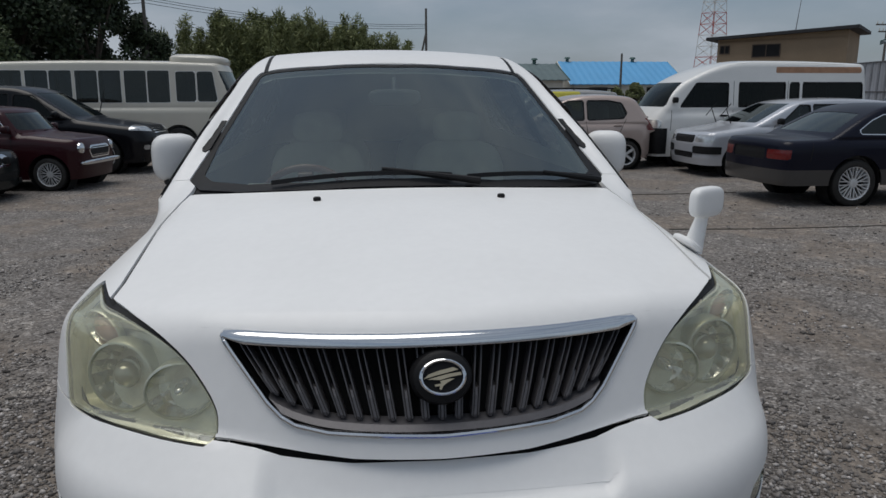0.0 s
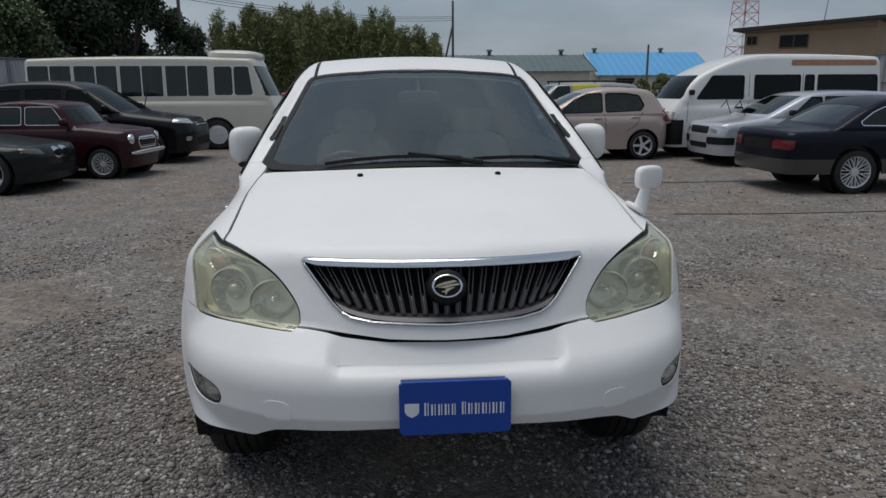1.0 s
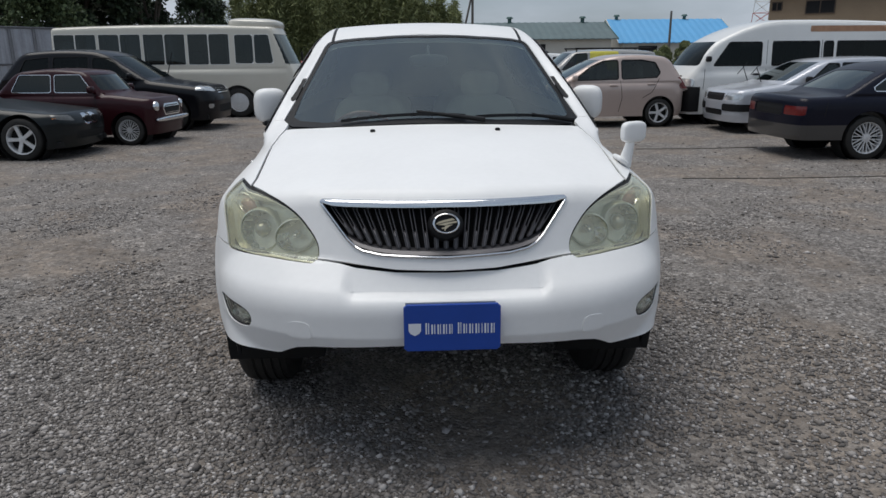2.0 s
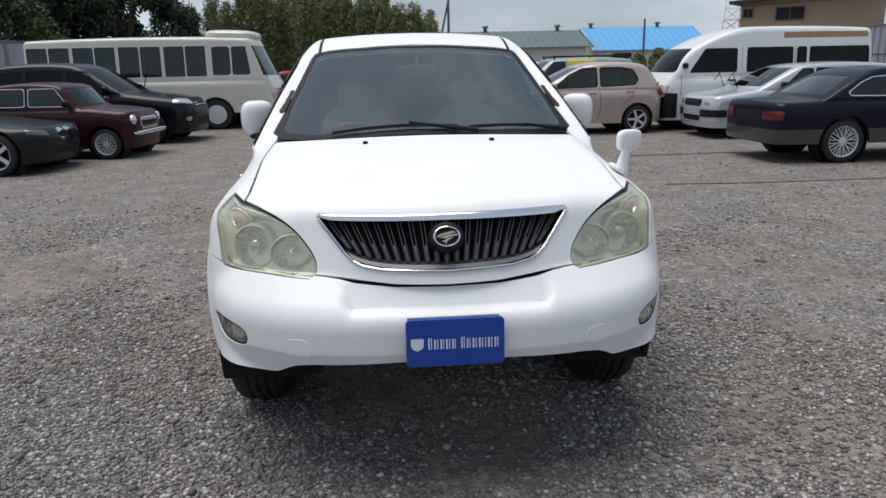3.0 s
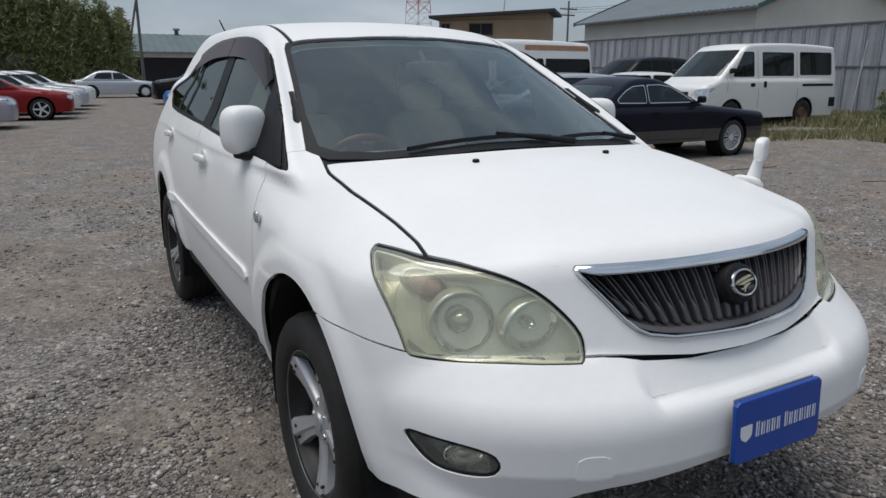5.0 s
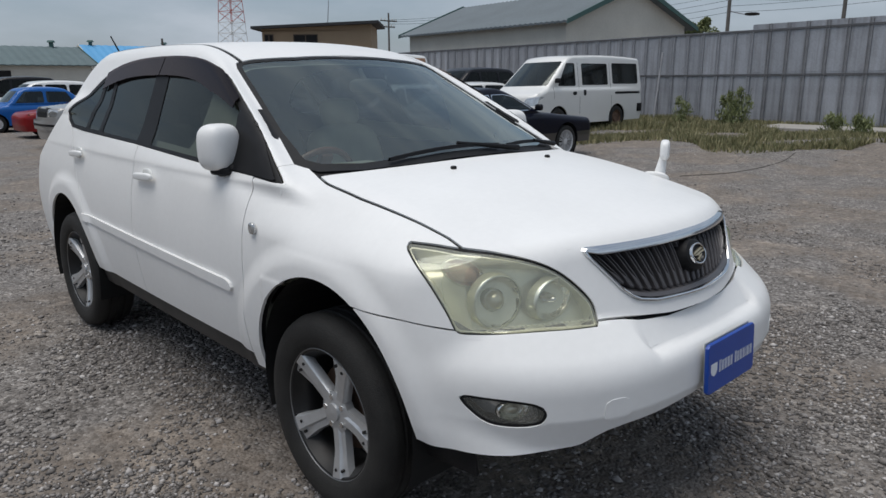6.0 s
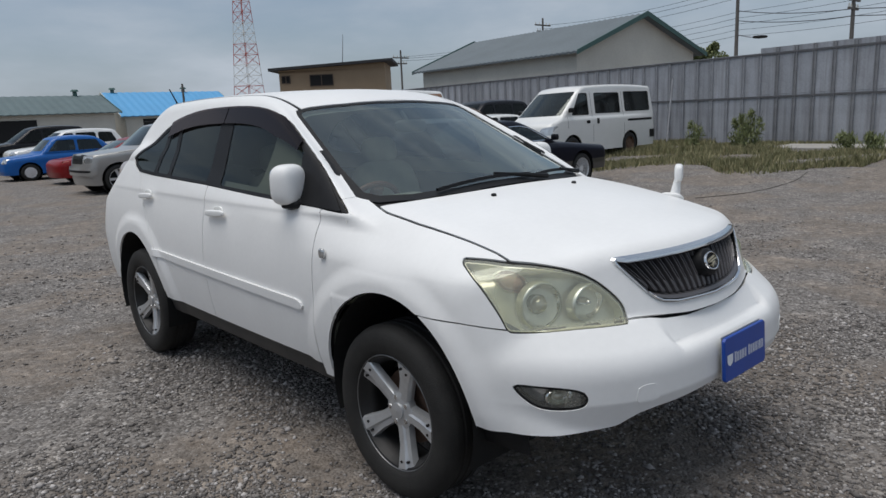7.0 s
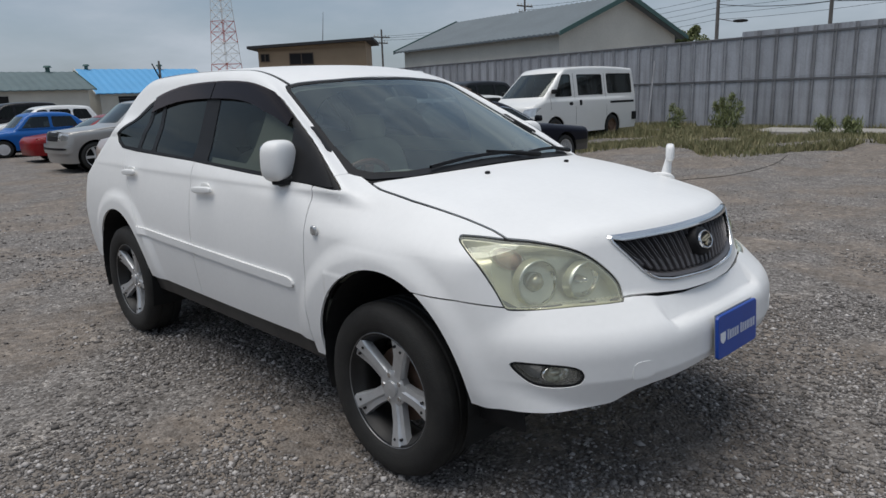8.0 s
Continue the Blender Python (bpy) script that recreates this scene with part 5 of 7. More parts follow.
# white high-roof van with a brown stripe, nose to -x
L, W, H = 4.94, 1.70, 2.20
f = car_skin(L, W, H, [(-2.47, 0.96), (-2.36, 1.08), (-2.20, 1.20), (2.47, 1.20)], ((-2.34, 1.18), (-1.84, 1.94)), ((2.45, 1.14), (2.34, 2.13)), 1.19, tumble=0.08, k=0.15, tuck=0.02, round_nose=0.10, dome=(-0.3, 0.40, 1.5))
vehicle("van", "white high-roof van with black bumper and brown roof stripe", f, L, W, H, WHITE, (-1.62, 1.05),
        [[(-1.84, 1.24), (-0.80, 1.24), (-0.80, 1.72), (-1.50, 1.72)], [(-0.56, 1.24), (0.46, 1.24), (0.46, 1.73), (-0.56, 1.73)], [(0.57, 1.26), (0.77, 1.26), (0.77, 1.73), (0.57, 1.73)], [(0.86, 1.26), (2.22, 1.26), (2.20, 1.73), (0.86, 1.73)]],
        stand(8.30, 12.80, WEST),
        front=pair("headlamp", rect(0.50, 0.80, 0.82, 0.97), LAMP, 0.012) + [("grille", rect(-0.48, 0.48, 0.82, 1.04), BLACK, -0.005), ("bumper", rect(-0.86, 0.86, 0.28, 0.80), BLACK, 0.02)],
        back=pair("tail_lamp", rect(0.70, 0.83, 0.75, 1.1), TAIL), flank=[("roof_stripe", rect(0.24, 2.17, 1.93, 2.05), material("brown_stripe", (0.36, 0.20, 0.12), rough=0.7, vary=0.2), 0.002)],
        wheel=(0.32, 0.20, "steel"), category="van", mirrors=(-1.98, 1.38, BLACK), seams=([(-0.68, 1.76), (-0.68, 0.50)], [(0.52, 1.76), (0.52, 0.42)], [(-2.02, 1.17), (-2.04, 0.75)]), handles=((-0.90, 1.06),), screen_box=(0.74, 0.64, 1.24, 1.74), rear_box=(0.6, 0.58, 1.25, 1.8), glass=PRIVACY, step=0.05)

# beige hatchback, nose to -x
L, W, H = 3.62, 1.66, 1.50
f = car_skin(L, W, H, [(-1.81, 0.72), (-1.6, 0.85), (-0.95, 0.98), (1.81, 0.98)], ((-1.02, 0.97), (-0.10, 1.43)), ((1.74, 0.98), (1.42, 1.44)), 0.95, tumble=0.32, k=0.13, round_nose=0.22)
vehicle("hatchback", "beige metallic small hatchback", f, L, W, H, BEIGE, (-1.20, 1.17),
        [[(-0.66, 0.97), (0.28, 0.99), (0.28, 1.37), (-0.02, 1.36), (-0.30, 1.24)], [(0.36, 0.99), (1.10, 1.02), (1.18, 1.12), (1.08, 1.32), (0.80, 1.37), (0.36, 1.37)]],
        stand(4.05, 12.50, WEST), front=pair("headlamp", [(0.42, 0.62), (0.74, 0.66), (0.78, 0.82), (0.50, 0.76)], LAMP),
        back=pair("tail_lamp", rect(0.58, 0.76, 0.78, 1.02), TAIL), wheel=(0.29, 0.18, "five"), mirrors=(-0.66, 1.02, BEIGE), seams=([(0.32, 0.98), (0.36, 0.6), (0.30, 0.32)], [(1.16, 1.0), (1.0, 0.72), (0.80, 0.60)], [(-0.75, 0.95), (-0.80, 0.4)]), handles=((0.18, 0.86), (0.98, 0.88)), screen_box=(0.64, 0.52, 1.01, 1.38), rear_box=(0.58, 0.48, 1.06, 1.38), step=0.04)

# dark suv behind the hatchback
L, W, H = 4.4, 1.76, 1.74
SUVF = car_skin(L, W, H, [(-2.2, 0.92), (-1.9, 1.02), (-1.0, 1.12), (2.2, 1.12)], ((-1.05, 1.1), (-0.25, 1.66)), ((2.1, 1.12), (1.75, 1.68)), 1.10, tumble=0.28, k=0.12)
SUVP = [[(-0.60, 1.13), (0.12, 1.13), (0.12, 1.58), (-0.20, 1.57)], [(0.20, 1.13), (0.95, 1.14), (0.95, 1.58), (0.20, 1.58)], [(1.03, 1.15), (1.72, 1.18), (1.55, 1.56), (1.03, 1.58)]]
vehicle("suv", "dark blue suv parked in a back row", SUVF, L, W, H, NAVY, (-1.35, 1.30), SUVP, stand(10.4, 19.3, WEST), front=pair("headlamp", rect(0.50, 0.82, 0.80, 0.95), LAMP), wheel=(0.35, 0.22, "five"), screen_box=(0.68, 0.54, 1.15, 1.60), lod=True, step=0.06)
vehicle("suv", "black suv parked close to the sheet metal fence", SUVF, L, W, H, BLACKCAR, (-1.35, 1.30), SUVP, pose(15.6, 15.9, 0.19, 0, 0, WEST) @ Matrix.Diagonal((1, 1.12, 1.0, 1)), front=pair("headlamp", rect(0.50, 0.82, 0.80, 0.95), LAMP), wheel=(0.35, 0.22, "five"), screen_box=(0.68, 0.54, 1.15, 1.60), lod=True, step=0.06, glass=PRIVACY)

# low white car between the van and the row
L, W, H = 3.9, 1.66, 1.33
LOWF = car_skin(L, W, H, [(-1.95, 0.72), (-1.7, 0.82), (-0.9, 0.93), (1.95, 0.93)], ((-0.95, 0.92), (-0.15, 1.28)), ((1.85, 0.93), (1.40, 1.28)), 0.92, tumble=0.32, k=0.10)
LOWP = [[(-0.62, 0.95), (0.22, 0.95), (0.22, 1.23), (-0.22, 1.23)], [(0.30, 0.95), (1.30, 0.98), (1.12, 1.22), (0.30, 1.23)]]
vehicle("hatchback", "white hatchback with dark windows behind the coupe", LOWF, L, W, H, WHITE, (-1.2, 1.2), LOWP, pose(13.0, 13.3, 0.12, 0, 0, WEST), front=pair("headlamp", rect(0.46, 0.78, 0.62, 0.74), LAMP), wheel=(0.29, 0.18, "steel"), screen_box=(0.64, 0.52, 0.98, 1.24), lod=True, step=0.06, glass=PRIVACY)

# white delivery van by the fence, nose to -x
L, W, H = 4.70, 1.69, 1.98
f = car_skin(L, W, H, [(-2.35, 0.92), (-2.15, 1.02), (-1.80, 1.16), (2.35, 1.16)], ((-1.98, 1.12), (-1.05, 1.88)), ((2.33, 1.1), (2.24, 1.92)), 1.14, tumble=0.12, k=0.08, tuck=0.02, round_nose=0.10)
vehicle("van", "white delivery van with black side rail by the fence", f, L, W, H, WHITE, (-1.45, 1.02),
        [[(-1.42, 1.18), (-0.75, 1.18), (-0.75, 1.72), (-1.05, 1.72)], [(-0.45, 1.20), (0.62, 1.20), (0.62, 1.72), (-0.45, 1.72)], [(0.86, 1.22), (2.02, 1.22), (2.02, 1.74), (0.86, 1.74)]],
        pose(13.85, 9.95, 0.155, 0, -1.2, WEST) @ Matrix.Diagonal((1, 1.06, 1.0, 1)), front=pair("headlamp", [(0.40, 0.70), (0.80, 0.70), (0.82, 0.92), (0.52, 0.88)], LAMP) + [("grille", rect(-0.36, 0.36, 0.70, 0.84), BLACK, -0.01), ("bumper_intake", rect(-0.5, 0.5, 0.36, 0.5), BLACK, -0.01)],
        flank=[("side_rail", rect(0.90, 2.12, 0.94, 1.00), BLACK, 0.004), ("door_handle", rect(-0.90, -0.74, 0.94, 1.02), BLACK, 0.004), ("sliding_door_handle", rect(-0.46, -0.36, 0.92, 1.06), BLACK, 0.004)],
        back=pair("bumper_corner", rect(0.5, 0.88, 0.44, 0.66), BLACK, 0.02), wheel=(0.31, 0.19, "steel"), category="van", mirrors=(-1.52, 1.30, BLACK), seams=([(-0.62, 1.76), (-0.62, 0.45)], [(0.74, 1.76), (0.74, 0.45)], [(-1.62, 1.15), (-1.62, 0.85)]), screen_box=(0.72, 0.62, 1.18, 1.78), step=0.045)

# cream minibus, nose to +x
L, W, H = 6.25, 2.05, 2.40
f = car_skin(L, W, H, [(-3.13, 1.28), (-3.0, 1.30), (3.1, 1.30)], ((-3.10, 1.28), (-2.66, 2.24)), ((3.1, 1.2), (3.04, 2.34)), 1.28, tumble=0.06, k=0.10, tuck=0.01, round_nose=0.10, ground=0.4)
PANES = [[(-2.52, 1.38), (-2.05, 1.38), (-2.05, 2.11), (-2.42, 2.11)], [(-2.02, 1.38), (-1.56, 1.38), (-1.56, 2.11), (-2.02, 2.11)]]
for k in range(4):
    a = -1.42 + 1.10 * k
    PANES += [[(a, 1.36), (a + 0.505, 1.36), (a + 0.505, 2.13), (a, 2.13)], [(a + 0.525, 1.36), (a + 1.03, 1.36), (a + 1.03, 2.13), (a + 0.525, 2.13)]]
bus = vehicle("minibus", "weathered cream minibus with two rows of sliding windows", f, L, W, H, CREAM, (-1.58, 1.85), PANES, stand(-6.03, 16.50, EAST) @ Matrix.Diagonal((1, 1, 0.972, 1)),
              front=pair("headlamp", rect(0.50, 0.92, 0.72, 0.92), AMBER) + [("grille", rect(-0.45, 0.45, 0.72, 0.90), BLACK, -0.005)],
              wheel=(0.385, 0.22, "cap"), category="bus", screen_box=(0.97, 0.90, 1.36, 2.12), rear_box=(0.7, 0.7, 1.4, 2.0), step=0.055, ground=0.42, seal=WHITE, seal_width=0.007)
bm = bmesh.new()
rounded(bm, (0, -1.98, 2.38), (0.80, 0.68, 0.16), 0.62, Matrix.Rotation(radians(2), 4, "X"), 14)
part("roof_unit", bm, CREAM, bus, "rounded white roof air unit", smooth=True)
bm = bmesh.new()
rod(bm, (0.98, -2.75, 1.42), (1.16, -2.95, 1.48), 0.012)
rounded(bm, (1.17, -2.95, 1.56), (0.05, 0.03, 0.13), 0.5, None, 8)
part("door_mirror", bm, BLACK, bus, smooth=True)

# black suv, nose to +x
L, W, H = 4.57, 1.82, 1.69
f = car_skin(L, W, H, [(-2.3, 0.80), (-2.1, 0.92), (-1.05, 1.06), (-0.9, 1.08), (2.2, 1.08)], ((-1.05, 1.06), (-0.12, 1.60)), ((2.2, 1.08), (1.75, 1.62)), 1.06, tumble=0.30, k=0.13, round_nose=0.22)
dark = vehicle("suv", "black suv with a raised wiper beside a minibus", f, L, W, H, BLACKCAR, (-1.38, 1.28),
               [[(-0.62, 1.09), (0.20, 1.10), (0.20, 1.52), (-0.16, 1.50)], [(0.28, 1.10), (1.02, 1.11), (1.02, 1.53), (0.28, 1.53)], [(1.10, 1.12), (1.75, 1.16), (1.60, 1.48), (1.10, 1.53)]],
               by_wheel(-5.08, 12.05, EAST - 3, -0.84, -1.38), front=pair("headlamp", [(0.40, 0.80), (0.88, 0.84), (0.88, 0.97), (0.46, 0.93)], LAMP, 0.002) + [("grille", rect(-0.36, 0.36, 0.74, 0.88), BLACK, -0.004), ("grille_bar", rect(-0.36, 0.36, 0.765, 0.785), CHROME, 0.006), ("grille_bar", rect(-0.36, 0.36, 0.805, 0.825), CHROME, 0.006), ("grille_bar", rect(-0.36, 0.36, 0.845, 0.865), CHROME, 0.006), ("intake", rect(-0.40, 0.40, 0.36, 0.52), SHADOW, -0.01)] + pair("fog_lamp", rect(0.60, 0.76, 0.46, 0.55), LAMP),
               wheel=(0.36, 0.22, "five"), mirrors=(-0.62, 1.14, BLACKCAR), screen_box=(0.70, 0.55, 1.10, 1.54), rear_box=(0.6, 0.5, 1.15, 1.55), glass=PRIVACY, step=0.045)
bm = bmesh.new()
rod(bm, (0.30, -0.95, 1.14), (0.42, -1.05, 1.62), 0.012, 0.006)
part("raised_wiper", bm, BLACK, dark)

# maroon classic small car, nose to +x
L, W, H = 3.05, 1.41, 1.33
f = car_skin(L, W, H, [(-1.53, 0.74), (-1.42, 0.82), (-0.72, 0.90), (1.5, 0.90)], ((-0.70, 0.89), (-0.36, 1.27)), ((1.45, 0.88), (1.05, 1.28)), 0.88, tumble=0.22, k=0.10, round_nose=0.10)
mini = vehicle("small_car", "maroon classic small car with chrome bumper and round headlamps", f, L, W, H, MAROON, (-1.0, 1.04),
               [[(-0.42, 0.92), (0.28, 0.92), (0.28, 1.22), (-0.18, 1.22)], [(0.35, 0.92), (1.08, 0.92), (0.92, 1.22), (0.35, 1.22)]],
               by_wheel(-5.05, 9.62, EAST - 6, -0.64, -1.0), front=[("grille_frame", [(-0.30, 0.50), (0.30, 0.50), (0.36, 0.62), (0.28, 0.70), (-0.28, 0.70), (-0.36, 0.62)], CHROME, 0.004), ("grille", [(-0.27, 0.525), (0.27, 0.525), (0.32, 0.615), (0.26, 0.672), (-0.26, 0.672), (-0.32, 0.615)], BLACK, 0.008)]
               + [("grille_bar", rect(-0.285, 0.285, 0.542 + 0.026 * k, 0.552 + 0.026 * k), CHROME, 0.014) for k in range(5)],
               wheel=(0.262, 0.165, "mesh"), mirrors=(-0.42, 0.97, MAROON), seams=([(-0.46, 0.88), (-0.50, 0.3)], [(0.31, 0.90), (0.31, 0.3)]), seal=CHROME, seal_width=0.006, screen_box=(0.56, 0.50, 0.95, 1.22), rear_box=(0.5, 0.46, 0.95, 1.22), step=0.035, ground=0.18)
for s in (-1, 1):
    bm = bmesh.new()
    lathe(bm, [(0.001, -0.035), (0.06, -0.025), (0.088, 0.0), (0.096, -0.004), (0.098, 0.06)], 28, "Y", (s * 0.50, -1.47, 0.66))
    part("round_headlamp", bm, CHROME, mini, smooth=True)
bm = bmesh.new()
rounded(bm, (0, -1.53, 0.44), (0.66, 0.05, 0.04), 0.5, None, 12)
part("front_bumper", bm, CHROME, mini, "thin chrome bumper", smooth=True)

# dark roadster, nose to +x
L, W, H = 4.03, 1.74, 1.28
f = car_skin(L, W, H, [(-2.05, 0.60), (-1.85, 0.70), (-0.4, 0.87), (1.2, 0.90), (2.0, 0.82)], ((-0.30, 0.86), (0.25, 1.20)), ((1.40, 0.88), (1.02, 1.20)), 0.86, tumble=0.36, k=0.14, round_nose=0.28)
road = vehicle("roadster", "dark grey green two-seat roadster with black soft top", f, L, W, H, DARKGREEN, (-1.32, 1.13),
               [[(0.02, 0.90), (0.88, 0.90), (0.86, 1.12), (0.28, 1.14)]], by_wheel(-5.98, 7.82, EAST - 3, -0.80, -1.32),
               front=pair("kidney_rim", [(0.02, 0.485), (0.19, 0.485), (0.225, 0.57), (0.18, 0.655), (0.05, 0.655), (0.005, 0.57)], CHROME, 0.006) + pair("headlamp", [(0.42, 0.56), (0.72, 0.60), (0.76, 0.68), (0.46, 0.66)], DIMLAMP) + [("intake", rect(-0.45, 0.45, 0.28, 0.40), SHADOW, -0.006)],
               flank=[("indicator", rect(-1.83, -1.76, 0.585, 0.62), AMBER, 0.003)], wheel=(0.315, 0.22, "five"), screen_box=(0.62, 0.52, 0.92, 1.15), step=0.04, ground=0.16)

for s in (-1, 1):
    bm = bmesh.new()
    rounded(bm, (s * 0.112, -2.012, 0.57), (0.066, 0.025, 0.054), 0.42, None, 10)
    part("kidney_grille", bm, BLACK, road, smooth=True)

# cars in the far rows
SEDF = car_skin(4.4, 1.70, 1.40, [(-2.2, 0.70), (-2.0, 0.78), (-0.9, 0.92), (1.4, 0.95), (2.2, 0.92)], ((-0.95, 0.91), (-0.15, 1.33)), ((1.75, 0.94), (1.05, 1.34)), 0.91, tumble=0.36, k=0.12)
SEDP = [[(-0.62, 0.94), (0.20, 0.94), (0.20, 1.27), (-0.20, 1.27)], [(0.27, 0.94), (1.15, 0.96), (0.95, 1.26), (0.27, 1.27)]]
for label, paintwork, x, y, turn, wheel in (("red saloon with alloy wheels in a far row", REDCAR, -2.9, 22.8, EAST, "five"), ("pale violet grey saloon beside the minibus", LILAC, -4.3, 19.2, EAST, "five"),
                                            ("white saloon in a far row", WHITE, -2.6, 25.4, EAST, "cap"), ("silver saloon in a far row", SILVER, -2.2, 28.0, EAST, "cap"), ("white saloon far along the row", WHITE, -1.8, 31.0, EAST, "cap"),
                                            ("silver estate far along the row", SILVER, 2.0, 40.0, EAST, "cap"), ("white saloon beyond the small maroon car", WHITE, -11.6, 13.6, EAST, "cap")):
    vehicle("saloon", label, SEDF, 4.4, 1.70, 1.40, paintwork, (-1.3, 1.3), SEDP, stand(x, y, turn), front=pair("headlamp", rect(0.42, 0.78, 0.58, 0.70), LAMP) + [("grille", rect(-0.36, 0.36, 0.56, 0.66), BLACK, -0.006)], back=pair("tail_lamp", rect(0.46, 0.80, 0.68, 0.82), TAIL), wheel=(0.31, 0.2, wheel), screen_box=(0.64, 0.50, 0.97, 1.29), rear_box=(0.6, 0.46, 1.0, 1.29), lod=True, step=0.065)

OLDSILVER = paint("dull_silver_beige_paint", (0.36, 0.355, 0.345), flake=0.4)
# blue retro car, red car and silver off-roader behind the white car
L, W, H = 3.74, 1.58, 1.45
f = car_skin(L, W, H, [(-1.87, 0.70), (-1.7, 0.80), (-0.8, 0.90), (1.6, 0.92), (1.87, 0.85)], ((-0.85, 0.90), (-0.40, 1.38)), ((1.55, 0.92), (1.05, 1.39)), 0.89, tumble=0.22, k=0.13)
vehicle("small_car", "bright blue retro small car with white-rimmed wheels", f, L, W, H, BLUECAR, (-1.1, 1.1), [[(-0.52, 0.93), (0.30, 0.93), (0.30, 1.30), (-0.22, 1.30)], [(0.38, 0.93), (1.15, 0.94), (0.98, 1.28), (0.38, 1.30)]],
        stand(3.93, 23.8, WEST) @ Matrix.Diagonal((1, 1, 0.94, 1)), front=pair("headlamp", rect(0.46, 0.70, 0.60, 0.76), LAMP), wheel=(0.28, 0.17, "cap"), screen_box=(0.6, 0.52, 0.96, 1.32), step=0.05, lod=True)
vehicle("saloon", "red low saloon in front of the blue car", SEDF, 4.4, 1.70, 1.40, REDCAR, (-1.3, 1.3), SEDP, stand(4.95, 20.4, WEST) @ Matrix.Diagonal((1, 1, 0.9, 1)), wheel=(0.31, 0.2, "cap"), screen_box=(0.64, 0.50, 0.97, 1.29), lod=True, step=0.065)
L, W, H = 4.26, 1.80, 1.68
f = car_skin(L, W, H, [(-2.13, 0.86), (-2.02, 0.98), (-1.0, 1.08), (2.2, 1.08)], ((-1.0, 1.06), (-0.35, 1.60)), ((2.2, 1.08), (1.95, 1.64)), 1.06, tumble=0.24, k=0.08)
wagon = vehicle("suv", "pale silver off-road wagon with a yellow board in its window", f, L, W, H, OLDSILVER, (-1.42, 1.25), [SUVP[0], [(1.0, 1.12), (1.85, 1.14), (1.75, 1.54), (1.0, 1.56)]], stand(4.50, 16.3, WEST) @ Matrix.Diagonal((1, 1, 0.97, 1)),
                front=pair("headlamp", rect(0.46, 0.80, 0.76, 0.92), LAMP) + [("grille", rect(-0.42, 0.42, 0.74, 0.94), BLACK, -0.004), ("grille_bar", rect(-0.42, 0.42, 0.86, 0.89), CHROME, 0.006), ("bumper", rect(-0.86, 0.86, 0.46, 0.66), OLDSILVER, 0.05), ("bumper_strip", rect(-0.80, 0.80, 0.54, 0.59), BLACK, 0.056)],
                flank=[("yellow_board", rect(0.18, 0.94, 1.13, 1.62), material("yellow_board", (0.62, 0.56, 0.08), rough=0.6, vary=0.1), 0.0)], wheel=(0.35, 0.22, "five"), screen_box=(0.68, 0.58, 1.12, 1.58), lod=True, step=0.055)
for s in (-1, 1):
    bm = bmesh.new()
    rod(bm, (s * 0.62, -0.2, 1.70), (s * 0.62, 1.85, 1.70), 0.02)
    for yy in (-0.15, 0.8, 1.8):
        rod(bm, (s * 0.62, yy, 1.60), (s * 0.62, yy, 1.70), 0.018)
    part("roof_bar", bm, BLACK, wagon)
vehicle("van", "black minivan in front of the green roofed shed", SUVF, 4.4, 1.76, 1.74, BLACKCAR, (-1.35, 1.30), SUVP, stand(4.8, 31.0, WEST), wheel=(0.33, 0.21, "five"), screen_box=(0.68, 0.54, 1.15, 1.60), lod=True, step=0.06, glass=PRIVACY)

vehicle("estate_car", "white estate car with dark windows behind the blue small car", SUVF, 4.4, 1.76, 1.74, WHITE, (-1.35, 1.30), SUVP, stand(4.85, 26.6, WEST) @ Matrix.Diagonal((1, 0.92, 0.90, 1)), front=pair("headlamp", rect(0.50, 0.82, 0.80, 0.95), LAMP), wheel=(0.33, 0.21, "cap"), screen_box=(0.68, 0.54, 1.15, 1.60), lod=True, step=0.065, glass=PRIVACY)




